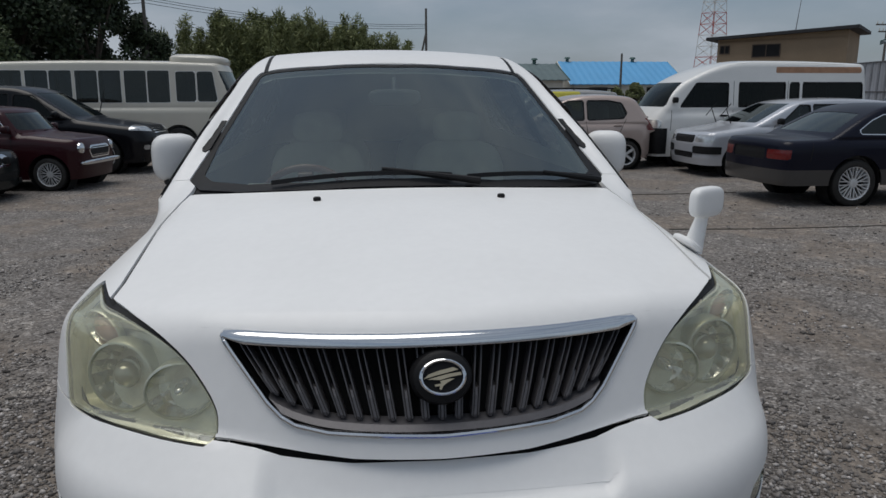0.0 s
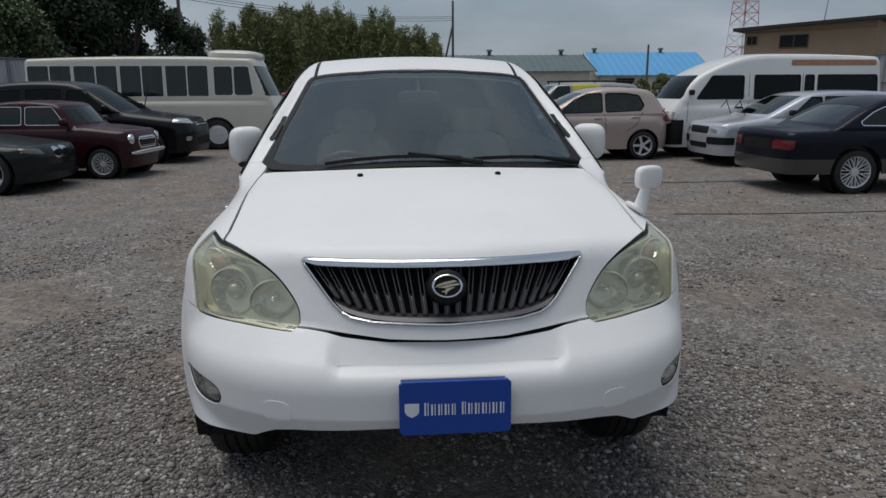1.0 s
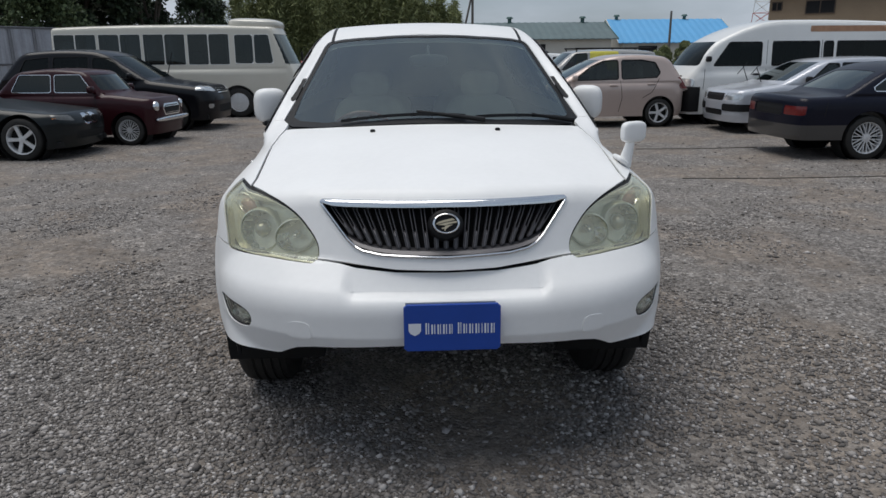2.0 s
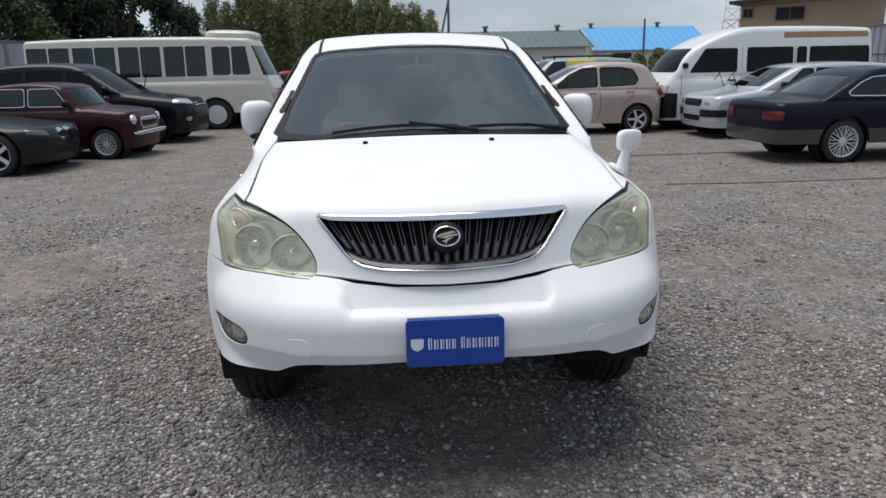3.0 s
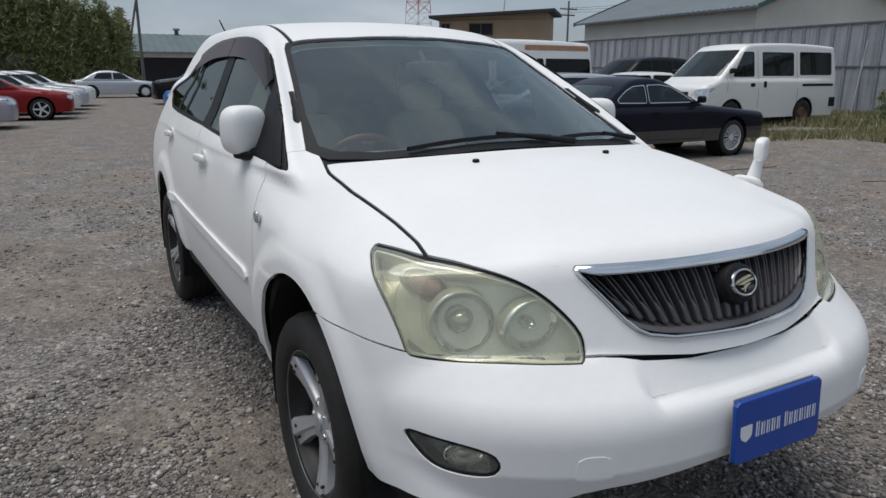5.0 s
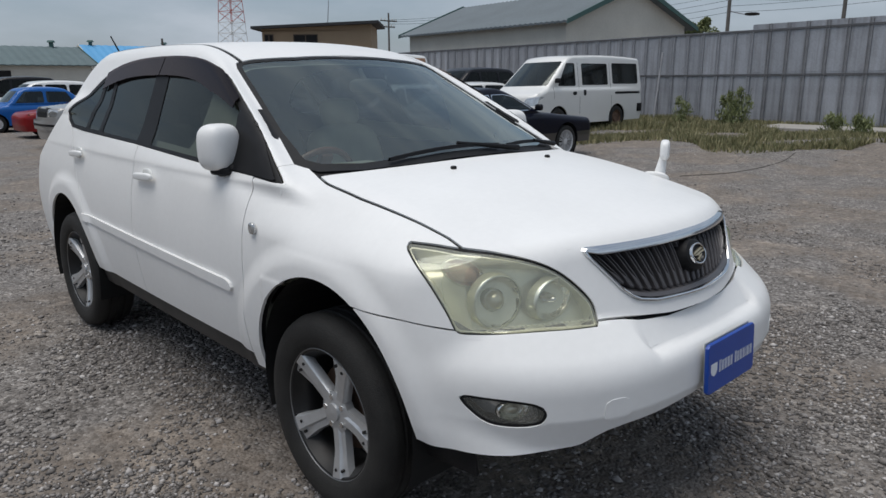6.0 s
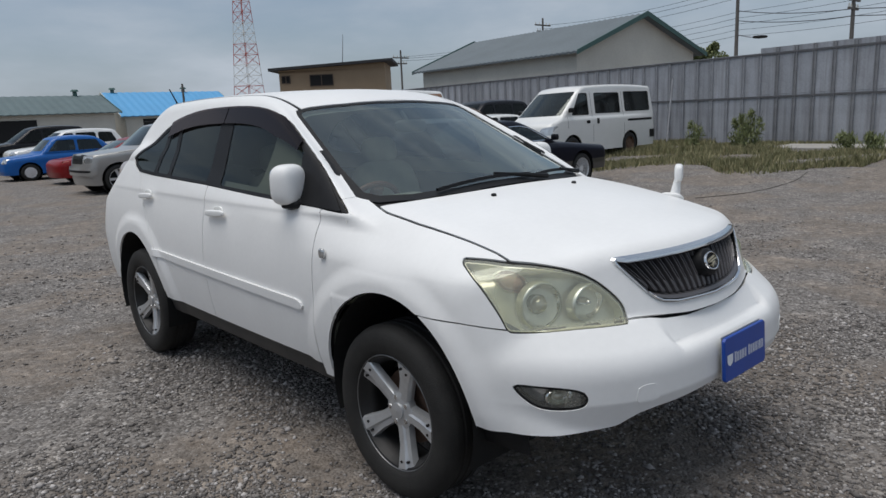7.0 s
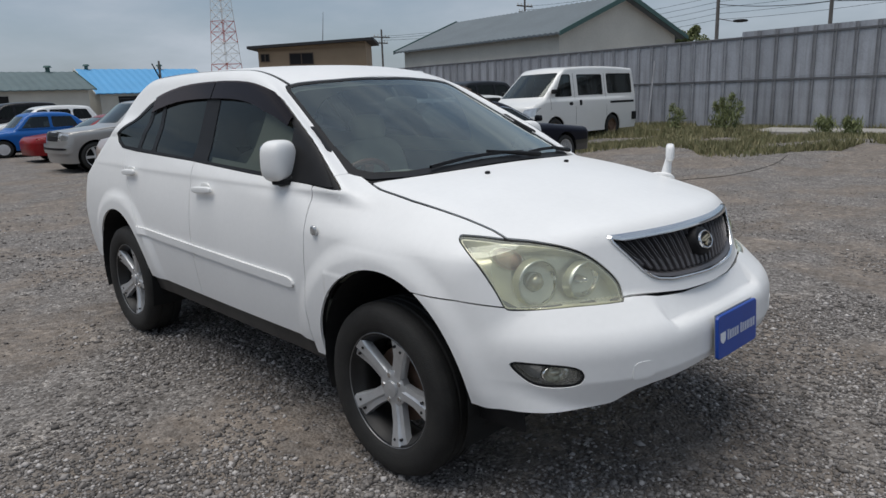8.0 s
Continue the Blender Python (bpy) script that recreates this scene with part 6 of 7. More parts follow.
# ---------- ground ----------
def gravel_ground():
    m = bpy.data.materials.new("gravel_and_dirt")
    m.use_nodes = True
    n, l = m.node_tree.nodes, m.node_tree.links
    b = n["Principled BSDF"]
    b.inputs["Roughness"].default_value = 0.95
    c = n.new("ShaderNodeTexCoord")

    def noise_at(scale, detail=4.0):
        t = n.new("ShaderNodeTexNoise")
        t.inputs["Scale"].default_value, t.inputs["Detail"].default_value = scale, detail
        l.new(c.outputs["Object"], t.inputs["Vector"])
        return t

    def ramp(source, stops):
        r = n.new("ShaderNodeValToRGB")
        while len(r.color_ramp.elements) < len(stops):
            r.color_ramp.elements.new(0.5)
        for e, (p, col) in zip(r.color_ramp.elements, stops):
            e.position, e.color = p, (*col, 1)
        l.new(source, r.inputs["Fac"])
        return r
    cell = n.new("ShaderNodeTexVoronoi")
    cell.inputs["Scale"].default_value = 62.0
    l.new(c.outputs["Object"], cell.inputs["Vector"])
    sep = n.new("ShaderNodeSeparateColor")
    l.new(cell.outputs["Color"], sep.inputs["Color"])
    stone = ramp(sep.outputs["Red"], [(0.0, (0.092, 0.084, 0.077)), (0.55, (0.189, 0.172, 0.159)), (0.9, (0.276, 0.257, 0.241)), (1.0, (0.368, 0.348, 0.329))])
    dirt = ramp(noise_at(26.0, 6.0).outputs["Fac"], [(0.3, (0.138, 0.114, 0.094)), (0.7, (0.276, 0.237, 0.202))])
    patch = ramp(noise_at(0.8, 6.0).outputs["Fac"], [(0.47, (0, 0, 0)), (0.56, (1, 1, 1))])
    fine = ramp(noise_at(9.0, 6.0).outputs["Fac"], [(0.40, (0, 0, 0)), (0.60, (1, 1, 1))])
    both = n.new("ShaderNodeMix")
    both.data_type, both.blend_type = "RGBA", "MULTIPLY"
    both.inputs["Factor"].default_value = 0.45
    l.new(patch.outputs["Color"], both.inputs[6])
    l.new(fine.outputs["Color"], both.inputs[7])
    mix = n.new("ShaderNodeMix")
    mix.data_type = "RGBA"
    l.new(both.outputs[2], mix.inputs["Factor"])
    l.new(stone.outputs["Color"], mix.inputs[6])
    l.new(dirt.outputs["Color"], mix.inputs[7])
    big = n.new("ShaderNodeTexVoronoi")
    big.inputs["Scale"].default_value = 19.0
    l.new(c.outputs["Object"], big.inputs["Vector"])
    pick = n.new("ShaderNodeSeparateColor")
    l.new(big.outputs["Color"], pick.inputs["Color"])
    tone = ramp(pick.outputs["Green"], [(0.0, (0.74, 0.73, 0.72)), (0.30, (0.95, 0.95, 0.95)), (0.82, (1.0, 1.0, 1.0)), (1.0, (1.36, 1.36, 1.35))])
    streaks = ramp(noise_at(2.3, 8.0).outputs["Fac"], [(0.36, (0.88, 0.87, 0.86)), (0.52, (1.0, 1.0, 1.0)), (0.68, (1.17, 1.15, 1.12))])
    surface = mix.outputs[2]
    for layer in (tone, streaks):
        times = n.new("ShaderNodeMix")
        times.data_type, times.blend_type = "RGBA", "MULTIPLY"
        times.inputs["Factor"].default_value = 1.0
        l.new(surface, times.inputs[6])
        l.new(layer.outputs["Color"], times.inputs[7])
        surface = times.outputs[2]
    l.new(surface, b.inputs["Base Color"])
    bump = n.new("ShaderNodeBump")
    bump.inputs["Strength"].default_value, bump.inputs["Distance"].default_value = 0.9, 0.012
    l.new(cell.outputs["Distance"], bump.inputs["Height"])
    bump.invert = True
    more = n.new("ShaderNodeBump")
    more.inputs["Strength"].default_value, more.inputs["Distance"].default_value = 0.5, 0.02
    l.new(noise_at(14.0, 6.0).outputs["Fac"], more.inputs["Height"])
    l.new(bump.outputs["Normal"], more.inputs["Normal"])
    l.new(more.outputs["Normal"], b.inputs["Normal"])
    return m


def rise(x, y):
    """Shallow ruts and hollows of the yard, and a gentle rise to the fence."""
    up = np.clip((x - 9.0) / 6.5, 0, 1)
    return 0.012 * np.sin(x * 0.9 + 0.6 * np.sin(y * 0.7)) * np.sin(y * 0.55 + 1.3) - 0.006 + 0.20 * up * up * (3 - 2 * up)


xs = np.concatenate([np.linspace(-700, -40, 10), np.linspace(-36, -9, 28), np.linspace(-8, 9, 120), np.linspace(10, 36, 27), np.linspace(40, 700, 10)])
ys = np.concatenate([np.linspace(-400, -20, 8), np.linspace(-16, -6, 12), np.linspace(-5.5, 9, 104), np.linspace(10, 60, 50), np.linspace(66, 900, 12)])
gx, gy = np.meshgrid(xs, ys, indexing="ij")
gz = np.where((np.abs(gx) < 30) & (np.abs(gy) < 50), rise(gx, gy), -0.006)
order = np.arange(gx.size).reshape(gx.shape)
quads = np.stack([order[:-1, :-1], order[1:, :-1], order[1:, 1:], order[:-1, 1:]], -1).reshape(-1, 4)
tagged(link_mesh("ground", np.stack([gx.ravel(), gy.ravel(), gz.ravel()], 1), quads.tolist(), gravel_ground()), "grey gravel yard with worn brown dirt patches", "ground", kind="structure")


def stone_material():
    m = material("loose_stone", (0.2, 0.2, 0.2), rough=0.9)
    n, l = m.node_tree.nodes, m.node_tree.links
    g = n.new("ShaderNodeNewGeometry")
    r = n.new("ShaderNodeValToRGB")
    for p in (0.55, 0.9):
        r.color_ramp.elements.new(p)
    for e, (p, col) in zip(r.color_ramp.elements, [(0.0, (0.10, 0.091, 0.085)), (0.5, (0.188, 0.171, 0.159)), (0.84, (0.305, 0.283, 0.268)), (1.0, (0.52, 0.49, 0.47))]):
        e.position, e.color = p, (*col, 1)
    l.new(g.outputs["Random Per Island"], r.inputs["Fac"])
    l.new(r.outputs["Color"], n["Principled BSDF"].inputs["Base Color"])
    return m


def scatter_stones(count, size, spread, mat, name, label, seed):
    """Loose stones as one heap of small eight-faced lumps, thinner where the dirt shows."""
    rng = np.random.default_rng(seed)
    px = rng.normal(-0.6, spread, count * 3)
    py = rng.normal(-0.6, spread, count * 3)
    w = np.sin(px * 1.1 + 1.7 * np.sin(py * 0.8 + 0.4)) * np.sin(py * 0.9 + 1.2 * np.sin(px * 0.7)) + 0.35 * np.sin(px * 3.7 + py * 2.1) + 0.25 * np.sin(px * 6.1 - py * 5.3)
    keep = np.where(rng.random(count * 3) < np.clip(0.42 + 1.25 * w, 0.05, 1.0))[0][:count]
    px, py = px[keep], py[keep]
    k = len(px)
    s = size * np.minimum(0.45 + rng.gamma(2.0, 0.30, k), 1.9)
    unit = np.array([(1, 0, 0), (0, 1, 0), (-1, 0, 0), (0, -1, 0), (0, 0, 1), (0, 0, -1)], float)
    tri = np.array([(0, 1, 4), (1, 2, 4), (2, 3, 4), (3, 0, 4), (1, 0, 5), (2, 1, 5), (3, 2, 5), (0, 3, 5)])
    a = rng.random(k) * 6.283
    v = unit[None] * (0.65 + 0.7 * rng.random((k, 6, 1)))
    v[:, :, :2] += rng.normal(0, 0.16, (k, 6, 2))
    v[:, :, 2] *= 0.62
    x = v[:, :, 0] * np.cos(a)[:, None] - v[:, :, 1] * np.sin(a)[:, None]
    y = v[:, :, 0] * np.sin(a)[:, None] + v[:, :, 1] * np.cos(a)[:, None]
    z = v[:, :, 2] + 0.22
    p = np.stack([x * s[:, None] + px[:, None], y * s[:, None] + py[:, None], z * s[:, None] + rise(px, py)[:, None]], -1).reshape(-1, 3)
    t = (tri[None] + 6 * np.arange(k)[:, None, None]).reshape(-1, 3)
    me = bpy.data.meshes.new(name)
    me.vertices.add(len(p))
    me.vertices.foreach_set("co", p.ravel())
    me.loops.add(t.size)
    me.loops.foreach_set("vertex_index", t.ravel().astype(np.int32))
    me.polygons.add(len(t))
    me.polygons.foreach_set("loop_start", np.arange(0, t.size, 3, dtype=np.int32))
    me.update(calc_edges=True)
    me.materials.append(mat)
    tagged(new(name, me), label, "gravel", kind="stuff")


STONE = stone_material()
scatter_stones(130000, 0.0076, 2.4, STONE, "gravel", "loose grey crushed stone lying on the yard", 3)
scatter_stones(16000, 0.012, 5.5, STONE, "scattered_gravel", "sparse loose stones over the wider yard", 5)
scatter_stones(8000, 0.0125, 2.3, STONE, "coarse_gravel", "larger loose grey stones on the yard", 4)

# long thin cables lying on the yard
CABLE = material("dusty_black_cable", (0.075, 0.068, 0.06), rough=0.9, vary=0.3)
for line in ([(3.3, 5.30), (4.4, 5.14), (5.6, 5.13), (7.0, 5.20), (8.6, 5.16)], [(8.2, 3.55), (9.2, 3.15), (10.8, 3.06), (12.2, 3.3)], [(3.6, 8.1), (4.6, 8.0), (5.6, 8.05)]):
    pts = spline(line, 8, closed=False)
    bm = bmesh.new()
    rings = [[bm.verts.new((x, y + 0.007 * math.cos(a), 0.005 + float(rise(x, y)) + 0.007 * math.sin(a))) for a in (0.3, 1.57, 2.8, 4.7)] for x, y in pts]
    for p, q in zip(rings[:-1], rings[1:]):
        for j in range(4):
            bm.faces.new((p[j], p[(j + 1) % 4], q[(j + 1) % 4], q[j]))
    tagged(part("cable", bm, CABLE), "thin dark cable lying across the gravel", "cable", "cables on the yard")


# ---------- fences ----------
def zinc_sheet():
    """Galvanised sheet: each sheet its own shade, with rain streaks and dull blotches."""
    m = material("weathered_zinc_sheet", (0.37, 0.385, 0.42), rough=0.55, metal=0.3, vary=0.20, scale=1.6, bump=0.15, bump_scale=8)
    n, l = m.node_tree.nodes, m.node_tree.links
    b = n["Principled BSDF"]
    base = b.inputs["Base Color"].links[0].from_socket
    c, stretch, streak, r, info, own, mixer, tone = (n.new("ShaderNodeTexCoord"), n.new("ShaderNodeMapping"), n.new("ShaderNodeTexNoise"), n.new("ShaderNodeValToRGB"),
                                                     n.new("ShaderNodeObjectInfo"), n.new("ShaderNodeMapRange"), n.new("ShaderNodeMix"), n.new("ShaderNodeMix"))
    stretch.inputs["Scale"].default_value = (9.0, 9.0, 0.5)
    streak.inputs["Scale"].default_value, streak.inputs["Detail"].default_value = 1.0, 5.0
    add = n.new("ShaderNodeVectorMath")
    l.new(c.outputs["Object"], add.inputs[0])
    l.new(info.outputs["Location"], add.inputs[1])
    l.new(add.outputs["Vector"], stretch.inputs["Vector"])
    l.new(stretch.outputs["Vector"], streak.inputs["Vector"])
    r.color_ramp.elements[0].position, r.color_ramp.elements[0].color = 0.34, (0.78, 0.765, 0.75, 1)
    r.color_ramp.elements[1].position, r.color_ramp.elements[1].color = 0.56, (1, 1, 1, 1)
    l.new(streak.outputs["Fac"], r.inputs["Fac"])
    own.inputs["To Min"].default_value, own.inputs["To Max"].default_value = 0.90, 1.13
    l.new(info.outputs["Random"], own.inputs["Value"])
    for node in (mixer, tone):
        node.data_type, node.blend_type = "RGBA", "MULTIPLY"
        node.inputs["Factor"].default_value = 1.0
    l.new(base, mixer.inputs[6])
    l.new(r.outputs["Color"], mixer.inputs[7])
    l.new(mixer.outputs[2], tone.inputs[6])
    l.new(own.outputs["Result"], tone.inputs[7])
    l.new(tone.outputs[2], b.inputs["Base Color"])
    return m


ZINC = zinc_sheet()
RAILGREY = material("dark_grey_rail", (0.12, 0.122, 0.13), rough=0.6, metal=0.3, vary=0.2, scale=3)
ZINCMID = material("grey_zinc_batten", (0.33, 0.34, 0.365), rough=0.6, metal=0.3, vary=0.2, scale=3)
ZINCDARK = material("dark_zinc_batten", (0.25, 0.255, 0.27), rough=0.6, metal=0.35, vary=0.25, scale=3)


def sheet_fence(a, b, height, width, label, step_at=None, step_up=0.0, foot=0.0):
    a, b = Vector((*a, 0)), Vector((*b, 0))
    d = (b - a).normalized()
    turn = math.degrees(math.atan2(d.y, d.x))
    fence = empty("fence", pose(a.x, a.y, foot, 0, 0, turn))
    tagged(fence, label, "fence", kind="structure")
    count = int((b - a).length / width)

    def plate(h):
        """One flat sheet with a shallow fold at each edge and an overlap at half height."""
        bm = bmesh.new()
        zs = [0, h * 0.52, h * 0.523, h]
        prof = [(0, 0), (0.10, 0), (0.115, 0.006), (width - 0.115, 0.006), (width - 0.10, 0), (width - 0.004, 0)]
        grid = [[bm.verts.new((x, y + (0.006 if j >= 2 else 0), z)) for j, z in enumerate(zs)] for x, y in prof]
        for p, q in zip(grid[:-1], grid[1:]):
            for j in range(len(zs) - 1):
                bm.faces.new((p[j], q[j], q[j + 1], p[j + 1]))
        me = bpy.data.meshes.new("sheet")
        bm.to_mesh(me)
        bm.free()
        me.materials.append(ZINC)
        return me

    def batten(h, mat):
        """A pressed strip with two ridges."""
        bm = bmesh.new()
        prof = [(-0.055, 0), (-0.052, 0.03), (-0.032, 0.03), (-0.024, 0.008), (0.024, 0.008), (0.032, 0.03), (0.052, 0.03), (0.055, 0)]
        grid = [[bm.verts.new((x, y, z)) for z in (0, h)] for x, y in prof]
        for p, q in zip(grid[:-1], grid[1:]):
            bm.faces.new((p[0], q[0], q[1], p[1]))
        me = bpy.data.meshes.new("batten")
        bm.to_mesh(me)
        bm.free()
        me.materials.append(mat)
        return me
    kinds = {h: (plate(h), batten(h, ZINCDARK if step_at is None or h > height else ZINCMID)) for h in {height, height + step_up}}
    for i in range(count):
        h = height + (step_up if step_at is not None and i * width < step_at else 0)
        for me, y in zip(kinds[h], (0, 0.014)):
            o = new(me.name, me)
            o.parent, o.location = fence, (i * width, y, 0)
    for z in (height * 0.52, height - 0.04):
        bm = bmesh.new()
        box(bm, 0, count * width, 0.016, 0.045, z - 0.03, z + 0.03, 0.004, 1)
        part("rail", bm, RAILGREY, fence)
    return fence


sheet_fence((17.3, -9.0), (25.2, 46.0), 2.74, 0.56, "weathered grey sheet metal fence with battens", 16.7, 0.14, foot=0.18)
sheet_fence((-9.5, 27.0), (-19.0, 14.0), 2.55, 0.80, "grey sheet metal fence behind parked cars")
sheet_fence((0.0, 47.0), (-9.0, 46.0), 2.3, 0.80, "low grey sheet metal fence before the bamboo")
# two plain fences added out of view, to darken low reflections in the cars
sheet_fence((-24.0, -22.0), (17.3, -20.0), 2.9, 0.80, "unseen grey sheet metal fence added behind the camera for reflections")
sheet_fence((-19.5, 14.0), (-24.0, -21.0), 2.9, 0.80, "unseen grey sheet metal fence added at the left for reflections")
bm = bmesh.new()
rod(bm, (18.9, 10.3, 0.15), (19.75, 10.6, 2.35), 0.03)
tagged(part("prop", bm, ZINCDARK), "leaning grey metal prop against the fence", "prop")
bm = bmesh.new()
box(bm, 17.0, 18.7, 0.6, 6.2, 0.0, 0.25, 0.02)
tagged(part("concrete_slab", bm, material("pale_concrete", (0.33, 0.315, 0.29), rough=0.9, vary=0.15, scale=2, bump=0.3)), "pale concrete slab at the foot of the fence", "slab", kind="structure")

# ---------- buildings ----------
RENDER_TAN = material("tan_render", (0.34, 0.25, 0.165), rough=0.9, vary=0.10, scale=0.8, bump=0.2, bump_scale=20)
RENDER_WHITE = material("off_white_wall", (0.60, 0.58, 0.52), rough=0.85, vary=0.10, scale=0.7)
ROOF_GREY = material("grey_green_roof_sheet", (0.13, 0.155, 0.17), rough=0.6, metal=0.2, vary=0.12, scale=0.6)
TRIM_GREEN = material("dark_green_trim", (0.05, 0.11, 0.10), rough=0.6, vary=0.1)
ROOF_GREEN = material("dull_green_roof", (0.095, 0.135, 0.14), rough=0.7, vary=0.15, scale=0.5)
ROOF_BLUE = material("bright_blue_roof", (0.09, 0.33, 0.60), rough=0.6, vary=0.06, scale=0.4)
DARKOPEN = material("dark_opening", (0.015, 0.015, 0.016), rough=0.9)
PANE = glass_material("building_glass", (0.15, 0.17, 0.18))


def shed(name, label, corner, along, length, width, eave, ridge, wall, roof, trim, over=0.5, ribs=0.6, openings=()):
    """A gabled shed: corner is its near end of the near eave, along the direction of the ridge."""
    turn = math.degrees(math.atan2(along[1], along[0]))
    h = empty(name, pose(corner[0], corner[1], 0, 0, 0, turn))
    tagged(h, label, "building")
    for s, y in ((0, 0.0), (1, -width)):
        bm = bmesh.new()
        box(bm, 0, length, y - 0.12 if not s else y, y if not s else y + 0.12, 0, eave)
        part("wall", bm, wall, h)
    for x in (0.0, length - 0.12):
        bm = bmesh.new()
        prism(bm, [(-0.122, 0), (-width + 0.122, 0), (-width + 0.122, eave), (-width / 2, ridge - 0.05), (-0.122, eave)], x, x + 0.12, "X")
        part("gable_wall", bm, wall, h)
    for side in (0, 1):
        bm = bmesh.new()
        e = over if side == 0 else -width - over
        slope_z = (ridge - eave) / (width / 2)
        ze = eave - over * slope_z
        n = max(int((length + 2 * over) / ribs), 4)
        rows = []
        for i in range(n * 2 + 1):
            x = -over + (length + 2 * over) * i / (n * 2)
            up = 0.05 if i % 2 else 0.0
            rows.append([bm.verts.new(v) for v in ((x, e, ze + up), (x, -width / 2, ridge + up), (x, -width / 2, ridge + up - 0.09), (x, e, ze + up - 0.09))])
        for p, q in zip(rows[:-1], rows[1:]):
            for j in range(4):
                bm.faces.new((p[j], p[(j + 1) % 4], q[(j + 1) % 4], q[j]))
        part("roof", bm, roof, h)
        for x in (-over - 0.06, length + over):
            bm = bmesh.new()
            prism(bm, [(e, ze - 0.12), (-width / 2, ridge - 0.14), (-width / 2, ridge + 0.10), (e, ze + 0.08)], x, x + 0.06, "X")
            part("verge_board", bm, trim, h)
    for x0, x1, z0, z1, mat, y in openings:
        bm = bmesh.new()
        box(bm, x0, x1, 0.0, 0.03, z0, z1)
        part("opening", bm, mat, h)
    return h


shed("warehouse", "long off-white warehouse with grey green sheet roof", (24.08, 17.85), (0.12, 0.993), 12.4, 8.6, 4.15, 5.80, RENDER_WHITE, ROOF_GREY, TRIM_GREEN, 0.45, 0.35)
far = shed("green_shed", "long white shed with dull green roof and dark open bay", (22.3, 75.5), (-1.0, 0.03), 18.1, 12.0, 3.3, 5.1, RENDER_WHITE, ROOF_GREEN, TRIM_GREEN, 0.6, 0.8)
# flat near-black box on the wall, for the shaded inside of the bay
for x0, x1, z0, z1 in ((7.2, 18.6, 0.2, 2.6),):
    bm = bmesh.new()
    box(bm, x0, x1, 0.0, 0.06, z0, z1)
    part("open_bay", bm, DARKOPEN, far)
for x in (4.0, 12.5, 20.0):
    bm = bmesh.new()
    rod(bm, (x - 2, -6, 5.0), (x - 2, -6, 5.55), 0.22)
    rod(bm, (x - 2, -6, 5.55), (x - 2, -6, 5.75), 0.42, 0.30)
    part("roof_vent", bm, TRIM_GREEN, far)
blue = shed("blue_shed", "pale shed with bright blue sheet roof", (38.1, 80.0), (-1.0, 0.03), 13.1, 12.0, 3.0, 5.6, RENDER_WHITE, ROOF_BLUE, RENDER_WHITE, 0.6, 0.8)
for x in (4.0, 12.4):
    bm = bmesh.new()
    rod(bm, (x, -6, 5.5), (x, -6, 5.95), 0.2)
    rod(bm, (x, -6, 5.95), (x, -6, 6.15), 0.4, 0.28)
    part("roof_vent", bm, TRIM_GREEN, blue)
for x in (2.0, 9.0):
    bm = bmesh.new()
    box(bm, x, x + 2.2, 0.0, 0.05, 1.6, 2.4)
    part("window", bm, DARKOPEN, blue)


def tan_house():
    a, b = Vector((22.0, 41.2, 0)), Vector((27.6, 36.0, 0))
    d = (b - a).normalized()
    length = (b - a).length
    h = empty("tan_house", pose(a.x, a.y, 0, 0, 0, math.degrees(math.atan2(d.y, d.x))))
    tagged(h, "two-storey tan rendered building with flat overhanging roof", "building")
    bm = bmesh.new()
    box(bm, 0.25, length - 0.25, 0.0, 5.0, 0, 4.75)
    part("wall", bm, RENDER_TAN, h)
    bm = bmesh.new()
    prism(bm, [(-0.35, 4.78), (length + 0.30, 5.12), (length + 0.30, 5.30), (-0.35, 4.96)], -0.5, 5.3, "Y")
    part("roof", bm, material("dark_flat_roof", (0.035, 0.035, 0.037), rough=0.8), h)
    bm = bmesh.new()
    prism(bm, [(0.24, 4.6), (length - 0.26, 4.7), (length - 0.26, 5.10), (0.24, 4.80)], 0.0, 5.0, "Y")
    part("parapet", bm, RENDER_TAN, h)
    for x0, x1, z0, z1 in ((2.35, 3.85, 3.75, 4.42), (0.45, 0.95, 4.0, 4.42)):
        w = empty("window")
        w.parent = h
        bm = bmesh.new()
        for q in ((x0 - 0.05, x0, z0, z1), (x1, x1 + 0.05, z0, z1), (x0 - 0.05, x1 + 0.05, z1, z1 + 0.05), (x0 - 0.05, x1 + 0.05, z0 - 0.05, z0), ((x0 + x1) / 2 - 0.03, (x0 + x1) / 2 + 0.03, z0, z1)):
            box(bm, q[0], q[1], -0.06, -0.003, q[2], q[3])
        part("window_frame", bm, material("brown_frame", (0.10, 0.07, 0.05), rough=0.6), w)
        bm = bmesh.new()
        box(bm, x0, x1, -0.035, -0.02, z0, z1)
        part("pane", bm, DARKOPEN, w)
    bm = bmesh.new()
    rod(bm, (length * 0.58, 1.0, 5.2), (length * 0.60, 1.0, 7.1), 0.03, 0.015)
    part("aerial", bm, ZINCDARK, h)


tan_house()


# ---------- poles, towers, wires ----------
WOODPOLE = material("grey_utility_pole", (0.13, 0.12, 0.11), rough=0.9, vary=0.2, scale=3)
WIRE = material("black_wire", (0.02, 0.02, 0.02), rough=0.8)


def at_angle(az, dist, eye=(-0.43, -2.93)):
    return eye[0] + dist * math.sin(radians(az)), eye[1] + dist * math.cos(radians(az))


